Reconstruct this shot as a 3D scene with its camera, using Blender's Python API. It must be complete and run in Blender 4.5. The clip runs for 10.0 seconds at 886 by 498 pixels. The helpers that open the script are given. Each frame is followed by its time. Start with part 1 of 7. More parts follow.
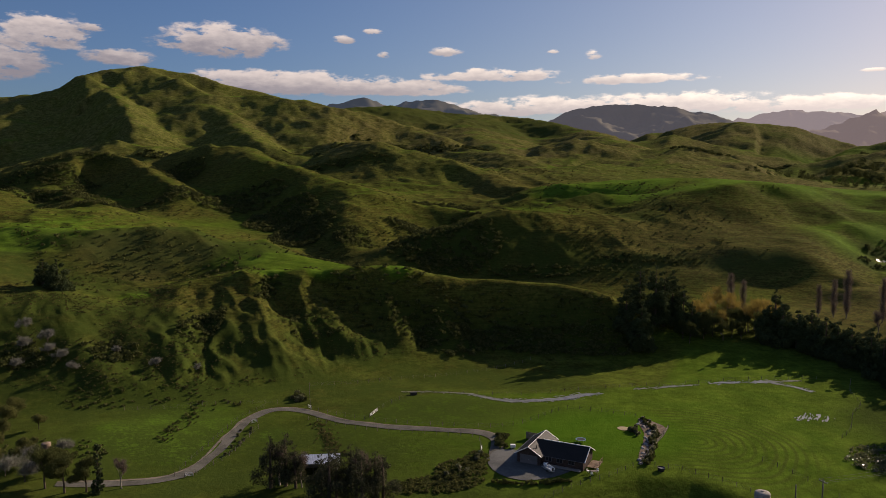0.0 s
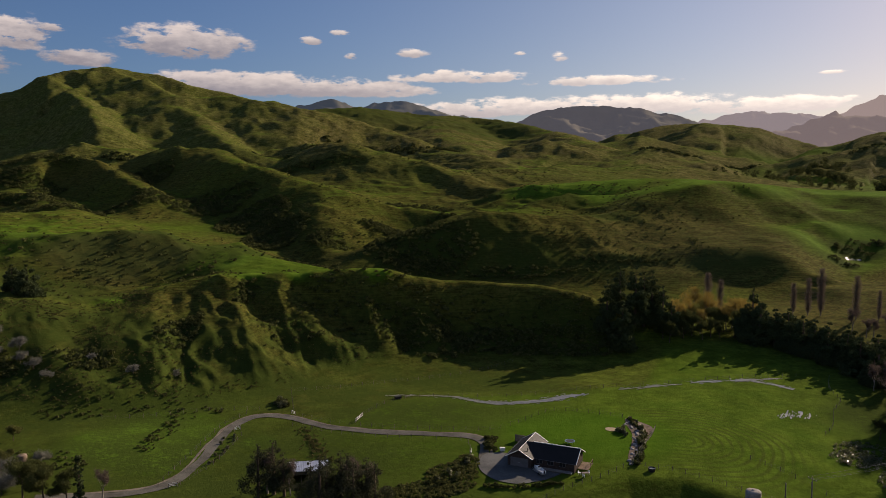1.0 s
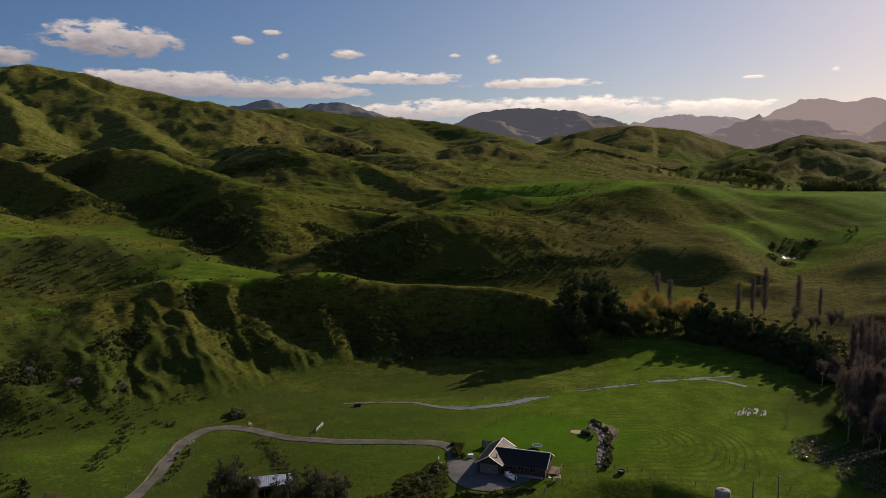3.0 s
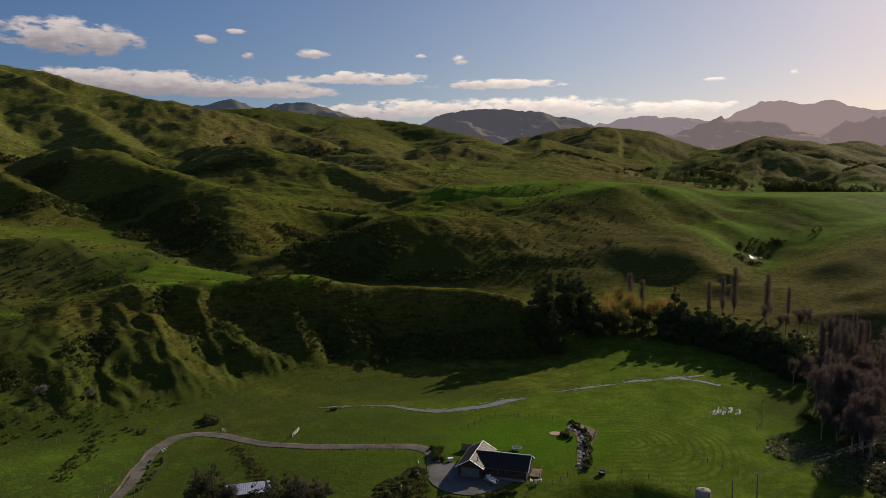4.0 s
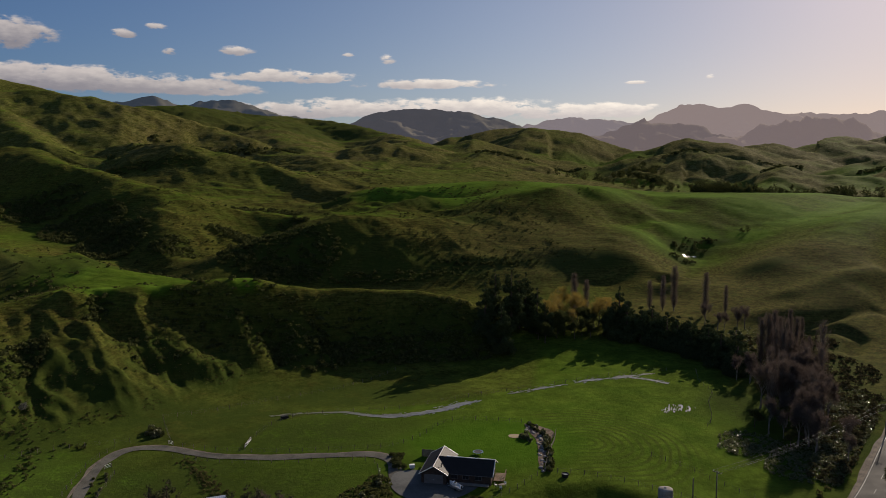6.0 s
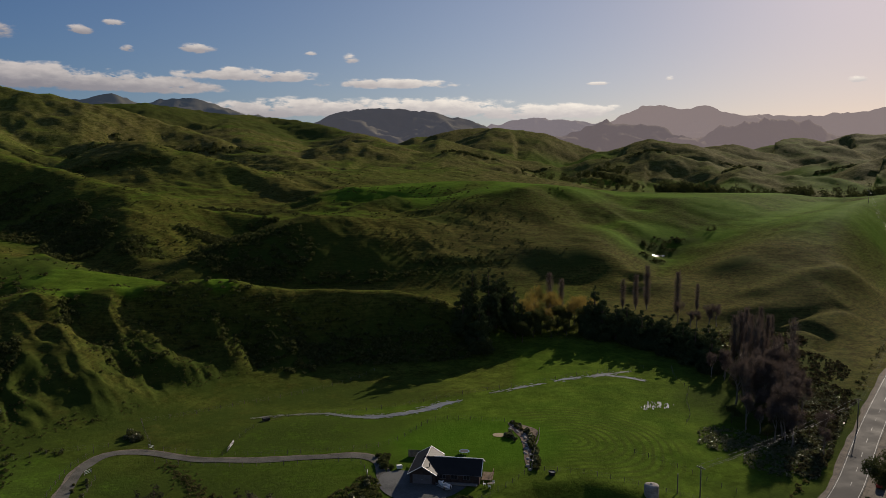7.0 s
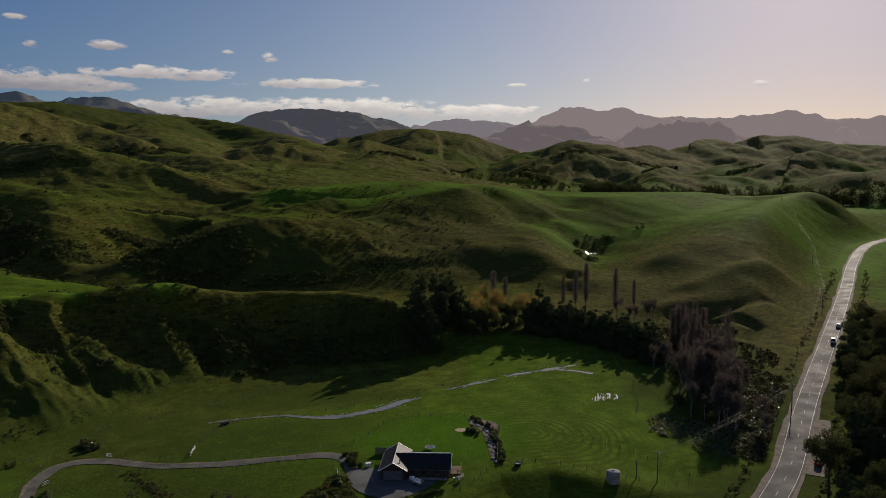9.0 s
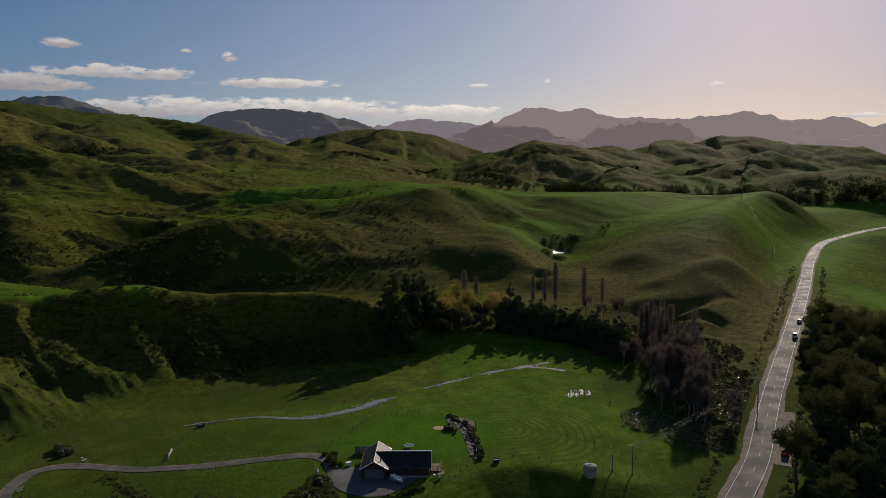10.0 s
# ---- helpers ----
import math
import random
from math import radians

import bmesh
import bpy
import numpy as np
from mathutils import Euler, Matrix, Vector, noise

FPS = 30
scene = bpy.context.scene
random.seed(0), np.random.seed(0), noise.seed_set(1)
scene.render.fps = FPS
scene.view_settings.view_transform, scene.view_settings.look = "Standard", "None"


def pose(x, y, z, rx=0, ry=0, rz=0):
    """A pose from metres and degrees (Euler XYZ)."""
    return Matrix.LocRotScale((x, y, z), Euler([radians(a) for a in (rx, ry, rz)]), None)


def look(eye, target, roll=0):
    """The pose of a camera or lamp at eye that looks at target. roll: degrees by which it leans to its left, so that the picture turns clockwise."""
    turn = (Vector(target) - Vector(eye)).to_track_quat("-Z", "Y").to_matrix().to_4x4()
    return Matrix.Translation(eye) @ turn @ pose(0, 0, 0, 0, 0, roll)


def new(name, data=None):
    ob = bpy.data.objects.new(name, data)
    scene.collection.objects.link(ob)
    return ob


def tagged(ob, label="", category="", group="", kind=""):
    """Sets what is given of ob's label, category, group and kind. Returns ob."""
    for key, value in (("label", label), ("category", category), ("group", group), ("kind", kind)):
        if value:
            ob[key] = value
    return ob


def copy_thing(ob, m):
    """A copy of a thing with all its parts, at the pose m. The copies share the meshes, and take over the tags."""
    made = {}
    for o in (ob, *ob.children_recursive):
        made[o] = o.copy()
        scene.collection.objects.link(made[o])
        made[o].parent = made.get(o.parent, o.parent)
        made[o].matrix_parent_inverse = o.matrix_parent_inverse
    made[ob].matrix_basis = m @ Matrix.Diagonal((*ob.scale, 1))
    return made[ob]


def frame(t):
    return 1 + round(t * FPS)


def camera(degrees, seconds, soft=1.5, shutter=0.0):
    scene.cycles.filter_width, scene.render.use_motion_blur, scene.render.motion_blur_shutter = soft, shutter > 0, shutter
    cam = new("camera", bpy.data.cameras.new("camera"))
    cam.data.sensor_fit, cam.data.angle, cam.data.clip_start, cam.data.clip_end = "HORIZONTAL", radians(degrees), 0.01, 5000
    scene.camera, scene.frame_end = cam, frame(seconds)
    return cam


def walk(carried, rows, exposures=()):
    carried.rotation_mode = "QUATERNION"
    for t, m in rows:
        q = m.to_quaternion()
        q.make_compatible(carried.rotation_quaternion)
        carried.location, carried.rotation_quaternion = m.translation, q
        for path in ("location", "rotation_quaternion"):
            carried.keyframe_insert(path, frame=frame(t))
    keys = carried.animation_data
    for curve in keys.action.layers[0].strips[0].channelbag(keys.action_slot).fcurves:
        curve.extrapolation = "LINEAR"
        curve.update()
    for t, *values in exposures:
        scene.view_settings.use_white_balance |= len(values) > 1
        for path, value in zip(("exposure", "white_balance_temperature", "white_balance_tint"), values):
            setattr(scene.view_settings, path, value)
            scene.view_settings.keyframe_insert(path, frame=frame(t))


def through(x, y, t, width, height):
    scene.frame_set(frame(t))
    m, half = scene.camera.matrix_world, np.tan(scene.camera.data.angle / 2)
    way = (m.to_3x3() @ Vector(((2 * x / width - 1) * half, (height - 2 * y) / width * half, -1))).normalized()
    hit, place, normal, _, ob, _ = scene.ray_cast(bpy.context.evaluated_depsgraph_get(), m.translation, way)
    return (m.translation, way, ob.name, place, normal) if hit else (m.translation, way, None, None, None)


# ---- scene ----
cam = camera(60.87, 10.0, 0.75)

# seconds, place, heading and dip in degrees, roll
flight = [
    (0, (-0.00, 0.00, 66.95), -5.985, 5.751, 0.105),
    (0.5, (-2.49, 0.70, 66.96), -4.755, 5.693, -0.016),
    (1, (-4.67, 1.43, 66.96), -3.608, 5.645, -0.105),
    (1.5, (-6.62, 2.21, 66.98), -2.424, 5.598, -0.168),
    (2, (-8.43, 3.13, 67.01), -1.200, 5.563, -0.201),
    (2.5, (-10.05, 4.13, 67.05), 0.000, 5.541, -0.213),
    (4, (-14.33, 6.99, 67.25), 3.737, 5.503, -0.193),
    (4.5, (-15.86, 8.01, 67.34), 5.084, 5.499, -0.183),
    (5, (-17.47, 9.12, 67.42), 6.399, 5.502, -0.137),
    (5.5, (-19.16, 10.15, 67.52), 7.770, 5.514, -0.091),
    (7, (-26.48, 11.76, 67.71), 11.902, 5.544, 0.090),
    (7.5, (-29.15, 11.80, 67.71), 13.281, 5.544, 0.064),
    (8, (-31.84, 11.63, 67.72), 14.783, 5.530, 0.009),
    (8.5, (-34.42, 11.28, 67.74), 16.267, 5.510, -0.036),
    (9, (-36.73, 10.93, 67.78), 17.736, 5.499, -0.107),
    (9.5, (-38.81, 10.58, 67.83), 19.198, 5.491, -0.178),
    (10, (-40.70, 10.22, 67.88), 20.530, 5.488, -0.225),
]


def heading_pose(eye, heading, dip, roll):
    h, p = radians(heading), radians(dip)
    way = Vector((math.sin(h) * math.cos(p), math.cos(h) * math.cos(p), -math.sin(p)))
    return look(eye, Vector(eye) + 100 * way, roll)


walk(cam, [(t, heading_pose(e, h, p, r)) for t, e, h, p, r in flight],
     [(0.0, 0.43, 6750, 17), (2.5, 0.36, 6650, 15), (5.0, 0.22, 6500, 13), (7.5, -0.02, 6250, 11), (10.0, -0.07, 6100, 11)])

# world
SUN_AZ, SUN_EL = radians(44.0), radians(23.5)
sun_way = Vector((math.sin(SUN_AZ) * math.cos(SUN_EL), math.cos(SUN_AZ) * math.cos(SUN_EL), math.sin(SUN_EL)))
sun = new("sun", bpy.data.lights.new("sun", "SUN"))
sun.data.energy, sun.data.angle, sun.data.color = 5.0, radians(0.5), (1.0, 0.85, 0.67)
sun.matrix_world = look((0, 0, 0), -sun_way)

world = bpy.data.worlds.new("sky")
scene.world = world
world.use_nodes = True


class Nodes:
    """Short hand for building node trees."""

    def __init__(self, tree):
        self.tree = tree

    def add(self, kind, inputs=None, **settings):
        n = self.tree.nodes.new(kind)
        for k, v in settings.items():
            setattr(n, k, v)
        for k, v in (inputs or {}).items():
            if isinstance(v, bpy.types.NodeSocket):
                self.tree.links.new(v, n.inputs[k])
            else:
                n.inputs[k].default_value = v
        return n

    def math(self, op, a, b=0.0, c=0.0, clamp=False):
        return self.add("ShaderNodeMath", {0: a, 1: b, 2: c}, operation=op, use_clamp=clamp).outputs[0]

    def ramp(self, x, lo, hi, a=0.0, b=1.0):
        n = self.add("ShaderNodeMapRange", {0: x, 1: lo, 2: hi, 3: a, 4: b}, interpolation_type="SMOOTHSTEP")
        return n.outputs[0]

    def mix(self, f, a, b):
        n = self.add("ShaderNodeMix", data_type="RGBA")
        for i, v in ((0, f), (6, a), (7, b)):
            if isinstance(v, bpy.types.NodeSocket):
                self.tree.links.new(v, n.inputs[i])
            else:
                n.inputs[i].default_value = v
        return n.outputs[2]

    def noise(self, vector, scale, detail=4.0, rough=0.55, out=0):
        n = self.add("ShaderNodeTexNoise", {"Scale": scale, "Detail": detail, "Roughness": rough})
        if vector is not None:
            self.tree.links.new(vector, n.inputs["Vector"])
        return n.outputs[out]


def build_sky():
    k = Nodes(world.node_tree)
    world.node_tree.nodes.clear()
    sky = k.add("ShaderNodeTexSky", sky_type="NISHITA", sun_disc=False, sun_elevation=SUN_EL, sun_rotation=SUN_AZ,
                air_density=1.0, dust_density=0.9, ozone_density=3.0, altitude=100)
    at = k.add("ShaderNodeTexCoord").outputs["Generated"]
    xyz = k.add("ShaderNodeSeparateXYZ", {0: at})
    az = k.math("MULTIPLY", k.math("ARCTAN2", xyz.outputs[0], xyz.outputs[1]), 57.29578)
    el = k.math("MULTIPLY", k.math("ARCSINE", xyz.outputs[2]), 57.29578)
    flat = k.add("ShaderNodeCombineXYZ", {0: az, 1: k.math("MULTIPLY", el, 2.6), 2: 0.0}).outputs[0]
    billow = k.noise(flat, 0.42, 9.0, 0.6)
    wisps = k.noise(flat, 0.95, 6.0, 0.58)
    cover, total, lift = None, None, None
    for a, e, wa, we, gain in CLOUDS + SCRAPS:
        u = k.math("DIVIDE", k.math("SUBTRACT", az, a), wa)
        v = k.math("DIVIDE", k.math("SUBTRACT", el, e), we)
        low = k.math("MAXIMUM", v, k.math("MULTIPLY", v, -1.7))
        r = k.math("ADD", k.math("MULTIPLY", u, u), k.math("MULTIPLY", low, low))
        g = k.math("MULTIPLY", k.math("EXPONENT", k.math("MULTIPLY", r, -1.0)), gain)
        gv = k.math("MULTIPLY", g, v)
        cover = g if cover is None else k.math("MAXIMUM", cover, g)
        total = g if total is None else k.math("ADD", total, g)
        lift = gv if lift is None else k.math("ADD", lift, gv)
    # cloud added round the unseen rest of the sky, to fill the shade
    apart = k.math("ABSOLUTE", k.math("SUBTRACT", k.math("ABSOLUTE", k.math("SUBTRACT", az, 8.0)), 180.0))
    field = k.math("MULTIPLY", k.math("MULTIPLY", k.ramp(apart, 130.0, 105.0), k.math("MULTIPLY", k.ramp(el, 3.0, 9.0), k.ramp(el, 38.0, 18.0))), 0.55)
    cover = k.math("MAXIMUM", cover, field)
    height = k.math("DIVIDE", lift, k.math("ADD", total, 0.02))
    lump = k.math("ADD", k.math("MULTIPLY_ADD", billow, 2.2, -0.55), k.math("MULTIPLY_ADD", wisps, 1.0, -0.35))
    dens = k.math("MULTIPLY", cover, lump)
    mask = k.ramp(dens, 0.27, 0.52)
    shade = k.ramp(k.math("ADD", k.math("MULTIPLY", height, 0.85), k.math("ADD", k.math("MULTIPLY", wisps, 0.9), k.math("MULTIPLY", billow, -0.5))), -0.15, 1.15)
    toward = k.ramp(az, -30.0, 35.0)
    white = k.mix(toward, (0.80, 0.72, 0.68, 1), (1.55, 1.40, 1.18, 1))
    grey = k.mix(toward, (0.30, 0.29, 0.33, 1), (0.95, 0.86, 0.80, 1))
    cloud = k.mix(shade, grey, white)
    tint = k.mix(k.ramp(az, -30.0, 14.0), (0.53, 0.66, 0.86, 1), (0.80, 0.76, 0.80, 1))
    tint = k.mix(k.ramp(az, 10.0, 46.0), tint, (0.57, 0.50, 0.52, 1))
    tint = k.mix(k.ramp(el, 18.0, 48.0), tint, (0.95, 1.05, 1.2, 1))
    hue = k.add("ShaderNodeVectorMath", {0: sky.outputs[0], 1: tint}, operation="MULTIPLY").outputs[0]
    back = k.add("ShaderNodeBackground", {0: hue, 1: 0.064})
    lit = k.add("ShaderNodeBackground", {0: cloud, 1: 0.66})
    both = k.add("ShaderNodeMixShader", {0: mask, 1: back.outputs[0], 2: lit.outputs[0]})
    k.add("ShaderNodeOutputWorld", {0: both.outputs[0]})


# azimuth, elevation, half width, half height in degrees, thickness
CLOUDS = [
    (-37.0, 7.2, 4.2, 2.2, 1.15), (-33.2, 8.9, 3.2, 1.6, 1.05), (-22.0, 9.0, 4.6, 1.5, 1.2), (-28.9, 7.7, 2.6, 0.9, 1.0), (-18.4, 6.3, 8.2, 1.15, 1.3), (-10.5, 6.2, 6.6, 0.86, 1.25), (-2.4, 7.1, 5.8, 0.66, 1.1), (7.6, 6.7, 5.6, 0.50, 1.05),
    (-3.0, 4.6, 6.0, 0.80, 1.1), (2.5, 4.8, 6.5, 0.95, 1.2), (11.0, 4.9, 7.5, 0.95, 1.2), (19.5, 4.6, 6.5, 0.80, 1.15),
    (-13.4, 9.6, 0.9, 0.43, 0.95), (-11.2, 10.2, 0.9, 0.34, 0.85), (-10.4, 8.6, 0.7, 0.39, 0.90), (-5.9, 8.8, 1.4, 0.49, 0.95), (5.0, 8.5, 0.8, 0.52, 0.95), (2.1, 8.8, 0.6, 0.26, 0.85), (-30.4, 9.6, 1.4, 0.5, 0.9),
]
# small scraps towards the sun
SCRAPS = [(28.4, 6.9, 0.5, 0.28, 0.85), (23.5, 6.7, 1.0, 0.21, 0.85), (49.8, 3.9, 1.9, 0.30, 0.90), (40.3, 6.3, 0.7, 0.32, 0.95)]
build_sky()


def material(name, rough=0.8, metal=0.0):
    m = bpy.data.materials.new(name)
    m.use_nodes = True
    k = Nodes(m.node_tree)
    k.bsdf = m.node_tree.nodes["Principled BSDF"]
    k.bsdf.inputs["Roughness"].default_value = rough
    k.bsdf.inputs["Metallic"].default_value = metal
    k.bsdf.inputs["Specular IOR Level"].default_value = 0.25 if rough < 0.75 else 0.05
    k.here = k.add("ShaderNodeTexCoord").outputs["Object"]
    k.world_at = k.add("ShaderNodeNewGeometry").outputs["Position"]
    k.m = m
    return k


def feed(k, socket, value):
    if isinstance(value, bpy.types.NodeSocket):
        k.tree.links.new(value, k.bsdf.inputs[socket])
    else:
        k.bsdf.inputs[socket].default_value = value


def bump(k, height, strength=0.3, distance=0.1):
    b = k.add("ShaderNodeBump", {"Height": height, "Strength": strength, "Distance": distance})
    k.tree.links.new(b.outputs[0], k.bsdf.inputs["Normal"])


def mottled(name, a, b, scale=2.0, fine=20.0, rough=0.8, metal=0.0, relief=0.2, depth=0.02):
    """Two colours mixed by noise at two scales, with fine relief."""
    k = material(name, rough, metal)
    big = k.noise(k.world_at, scale, 4.0)
    small = k.noise(k.world_at, fine, 3.0)
    mixf = k.ramp(k.math("ADD", k.math("MULTIPLY", big, 0.6), k.math("MULTIPLY", small, 0.4)), 0.35, 0.65)
    feed(k, "Base Color", k.mix(mixf, (*a, 1), (*b, 1)))
    bump(k, small, relief, depth)
    return k.m


# ---- the lie of the land ----
RIDGES, FAR_RIDGES = [], []


def ridge(name, crest, far, near, soft, reach=70, foot=0.5):
    """A line of hill crest with the steepness of its two flanks (left of the line, right of it); past reach they fall off at foot."""
    RIDGES.append((np.array(crest, float), far, near, soft, reach, foot))


def far_ridge(name, crest, far, near, soft):
    FAR_RIDGES.append((name, np.array(crest, float), far, near, soft))


ridge('escarpment west', [(-190, 238, 22.5), (-180, 242, 23.0), (-166, 251, 23.9), (-153, 263, 19.1), (-145, 268, 19.4), (-134, 273, 22.5)], 0.05, 0.36, 6, 60, 0.5)
ridge('escarpment', [(-133, 271, 22.9), (-122, 283, 25.8), (-110, 290, 27.8), (-91, 287, 27.5), (-72, 291, 27.2), (-48, 295, 27.6)], 0.02, 0.95, 3.6, 60, 0.5)
ridge('escarpment end', [(-59, 293, 27.7), (-48, 295, 27.6), (-28, 301, 23.7), (-5, 304, 22.2), (18, 304, 21.4), (29, 304, 20.6), (37, 302, 18.7), (43, 299, 13.2)], 0.32, 1, 3, 60, 0.5)
ridge('terrace hill left', [(-335, 451, 44.3), (-298, 452, 43.3), (-269, 447, 40.2), (-248, 448, 36.4)], 0.2, 0.2, 9, 106, 0.5)
ridge('middle spur', [(-357, 764, 89.2), (-310, 750, 95.5), (-278, 725, 90.1), (-221, 666, 75.1), (-173, 617, 65.1), (-131, 578, 55.6), (-122, 522, 41.7), (-116, 479, 26.2), (-108, 446, 17.0)], 0.28, 0.55, 8.4, 130, 0.5)
ridge('bushy spur', [(-131, 578, 55.6), (-105, 582, 50.8), (-77, 576, 42.8), (-45, 569, 40.2), (-21, 545, 31.6)], 0.42, 0.45, 4.8, 115, 0.5)
ridge('round hill', [(-290, 959, 83.7), (-275, 1015, 99.1), (-259, 1050, 115.0), (-220, 977, 104.3), (-162, 876, 103.0), (-110, 864, 90.1), (-61, 834, 76.2), (-23, 780, 61.1), (0, 716, 51.0)], 0.3, 0.32, 12, 183, 0.5)
ridge('left hill', [(-603, 800, 69.0), (-545, 793, 77.0), (-494, 755, 81.7), (-430, 712, 85.2), (-392, 700, 82.7), (-354, 674, 71.7), (-311, 629, 58.8), (-273, 581, 47.3)], 0.3, 0.38, 12, 165, 0.5)
ridge('left hill low', [(-424, 560, 50.7), (-414, 615, 54.1), (-375, 593, 49.9), (-281, 487, 42.8)], 0.3, 0.3, 9, 135, 0.5)
ridge('foothill', [(-569, 943, 100.6), (-525, 946, 110.0), (-481, 935, 100.1), (-377, 819, 72.0)], 0.3, 0.35, 12, 206, 0.5)
ridge('peak', [(-1119, 1345, 189.9), (-1030, 1352, 208.9), (-925, 1366, 216.8), (-862, 1348, 221.6), (-825, 1371, 250.0), (-805, 1406, 266.0), (-756, 1456, 282.0), (-683, 1402, 255.5), (-601, 1319, 224.0), (-538, 1271, 196.7), (-487, 1291, 195.4), (-450, 1304, 202.2), (-393, 1281, 188.8), (-327, 1258, 176.8), (-272, 1271, 163.4), (-194, 1265, 143.8)], 0.5, 0.37, 8.4, 299, 0.5)
ridge('peak spur', [(-756, 1456, 282.0), (-738, 1330, 226), (-722, 1262, 205), (-640, 1160, 178), (-575, 1075, 146), (-530, 985, 116)], 0.26, 0.75, 6, 266, 0.5)
ridge('peak west spur', [(-1060, 1350, 202), (-960, 1180, 158), (-905, 1090, 135), (-830, 980, 108)], 0.36, 0.4, 10.8, 220, 0.5)
ridge('peak east spur', [(-538, 1271, 196.7), (-466, 1160, 156.3), (-400, 1057, 124.2), (-341, 983, 102.9)], 0.36, 0.45, 10.8, 240, 0.5)
ridge('peak far spur', [(-450, 1304, 202.2), (-367, 1226, 160.6), (-311, 1159, 133.6)], 0.36, 0.45, 10.8, 257, 0.5)
ridge('east range low', [(-272, 1271, 163.4), (-181, 1252, 135.5), (-92, 1176, 112.0), (-20, 1050, 93.9), (25, 960, 78.9)], 0.3, 0.3, 15, 230, 0.5)
ridge('dark range', [(-649, 2416, 262.6), (-565, 2539, 286.8), (-471, 2660, 300.3), (-344, 2729, 287.3), (-212, 2793, 277.2), (-133, 2848, 280.8), (-22, 2851, 274.0), (58, 2700, 248.8), (155, 2396, 205.1), (204, 1889, 153.6), (217, 1485, 112.2), (232, 1330, 94.9)], 0.3, 0.22, 30, 482, 0.5)
ridge('dark range spur', [(-212, 2793, 277.2), (-159, 2195, 196.7), (-90, 1799, 149.3), (-30, 1450, 116.1)], 0.2, 0.25, 30, 412, 0.5)
ridge('upper terrace', [(-279, 353, 36.6), (-246, 348, 40.0), (-219, 349.5, 39.3), (-196, 343.8, 38.7), (-180.7, 344.7, 41.0), (-162.5, 350.5, 40.7), (-150, 356.2, 36.0), (-142, 368, 32.4), (-138, 392, 31.6)], 0.25, 0.22, 8.4, 60, 0.35)
ridge('terrace spur', [(-138, 392, 31.6), (-114, 368, 27.1), (-88, 334, 26.8), (-66, 305, 27.4)], 0.4, 0.12, 4.8, 45, 0.5)
ridge('face upper', [(-150, 232, 17.0), (-134, 240, 16.0), (-118, 248, 16.6), (-108, 265, 18.7), (-87, 279, 20.6), (-70, 283, 18.9), (-56, 287, 20.1), (-38, 290, 16.2), (-11, 297, 12.9), (13, 298, 13.3)], 0.5, 0.5, 3, 57, 0.5)
ridge('face middle', [(-126, 216, 9.4), (-107, 228, 9.8), (-95, 244, 12.0), (-80, 259, 13.2), (-65, 271, 11.2), (-48, 279, 9.6), (-33, 282, 7.4), (-8, 287, 6.0)], 0.5, 0.5, 3, 54, 0.5)
ridge('face lower', [(-114, 206, 4.2), (-99, 216, 4.4), (-87, 231, 5.4), (-74, 240, 5.2), (-62, 256, 4.8), (-46, 269, 4.2)], 0.5, 0.5, 3, 50, 0.5)
ridge('dark hill', [(-85, 396, 17.5), (-71, 419, 24.5), (-54, 437, 32.9), (-35, 447, 40.8), (-14, 455, 45.6)], 0.3, 0.58, 7.2, 87, 0.5)
ridge('dark hill east', [(-14, 455, 45.6), (9, 460, 45.1), (29, 464, 42.7), (53, 465, 40.1), (68, 464, 37.5)], 0.28, 0.36, 7.2, 91, 0.5)
ridge('dark hummock', [(15, 560, 40.9), (32, 579, 47.8), (51, 598, 51.6), (70, 596, 50.9), (77, 565, 45.2)], 0.28, 0.36, 7.2, 116, 0.5)
ridge('crest spur two', [(189, 559, 57.3), (195, 530, 50.3), (200, 507, 43.9), (203, 479, 37.4)], 0.28, 0.36, 7.2, 111, 0.5)
ridge('knoll', [(117, 419, 27.2), (134, 418, 28.5), (151, 399, 23.9), (158, 379, 18.6)], 0.36, 0.5, 5.4, 86, 0.5)
ridge('brown knoll', [(205, 368, 23.8), (222, 369, 27.9), (231, 362, 26.1), (233, 341, 22.7)], 0.35, 0.55, 3.6, 40, 0.5)
ridge('mound', [(194, 321, 15.2), (210, 321, 18.7), (230, 325, 23.2), (244, 326, 24.9)], 0.35, 0.55, 3.6, 40, 0.5)
ridge('bank', [(166, 298, 7.6), (182, 296, 9.9), (198, 297, 12.0), (213, 297, 14.9)], 0.25, 0.6, 1.8, 25, 0.5)
ridge('green crest', [(134, 518, 60.1), (166, 535, 60.0), (201, 555, 57.3), (225, 577, 55.3)], 0.15, 0.36, 8.4, 115, 0.5)
ridge('green crest on', [(239, 588, 52.8), (250, 538, 51.1), (290, 544, 50.6), (351, 582, 51.9), (442, 652, 51.8), (484, 657, 47.4)], 0.15, 0.26, 12, 140, 0.5)
ridge('green spur', [(133, 518, 59.7), (145, 499, 46.4), (145, 458, 34.0), (137, 425, 28.3)], 0.33, 0.42, 6, 99, 0.5)
ridge('green edge', [(134, 518, 60.1), (109, 503, 50.8), (90, 495, 48.8), (75, 490, 44.0)], 0.5, 0.04, 6, 60, 0.5)
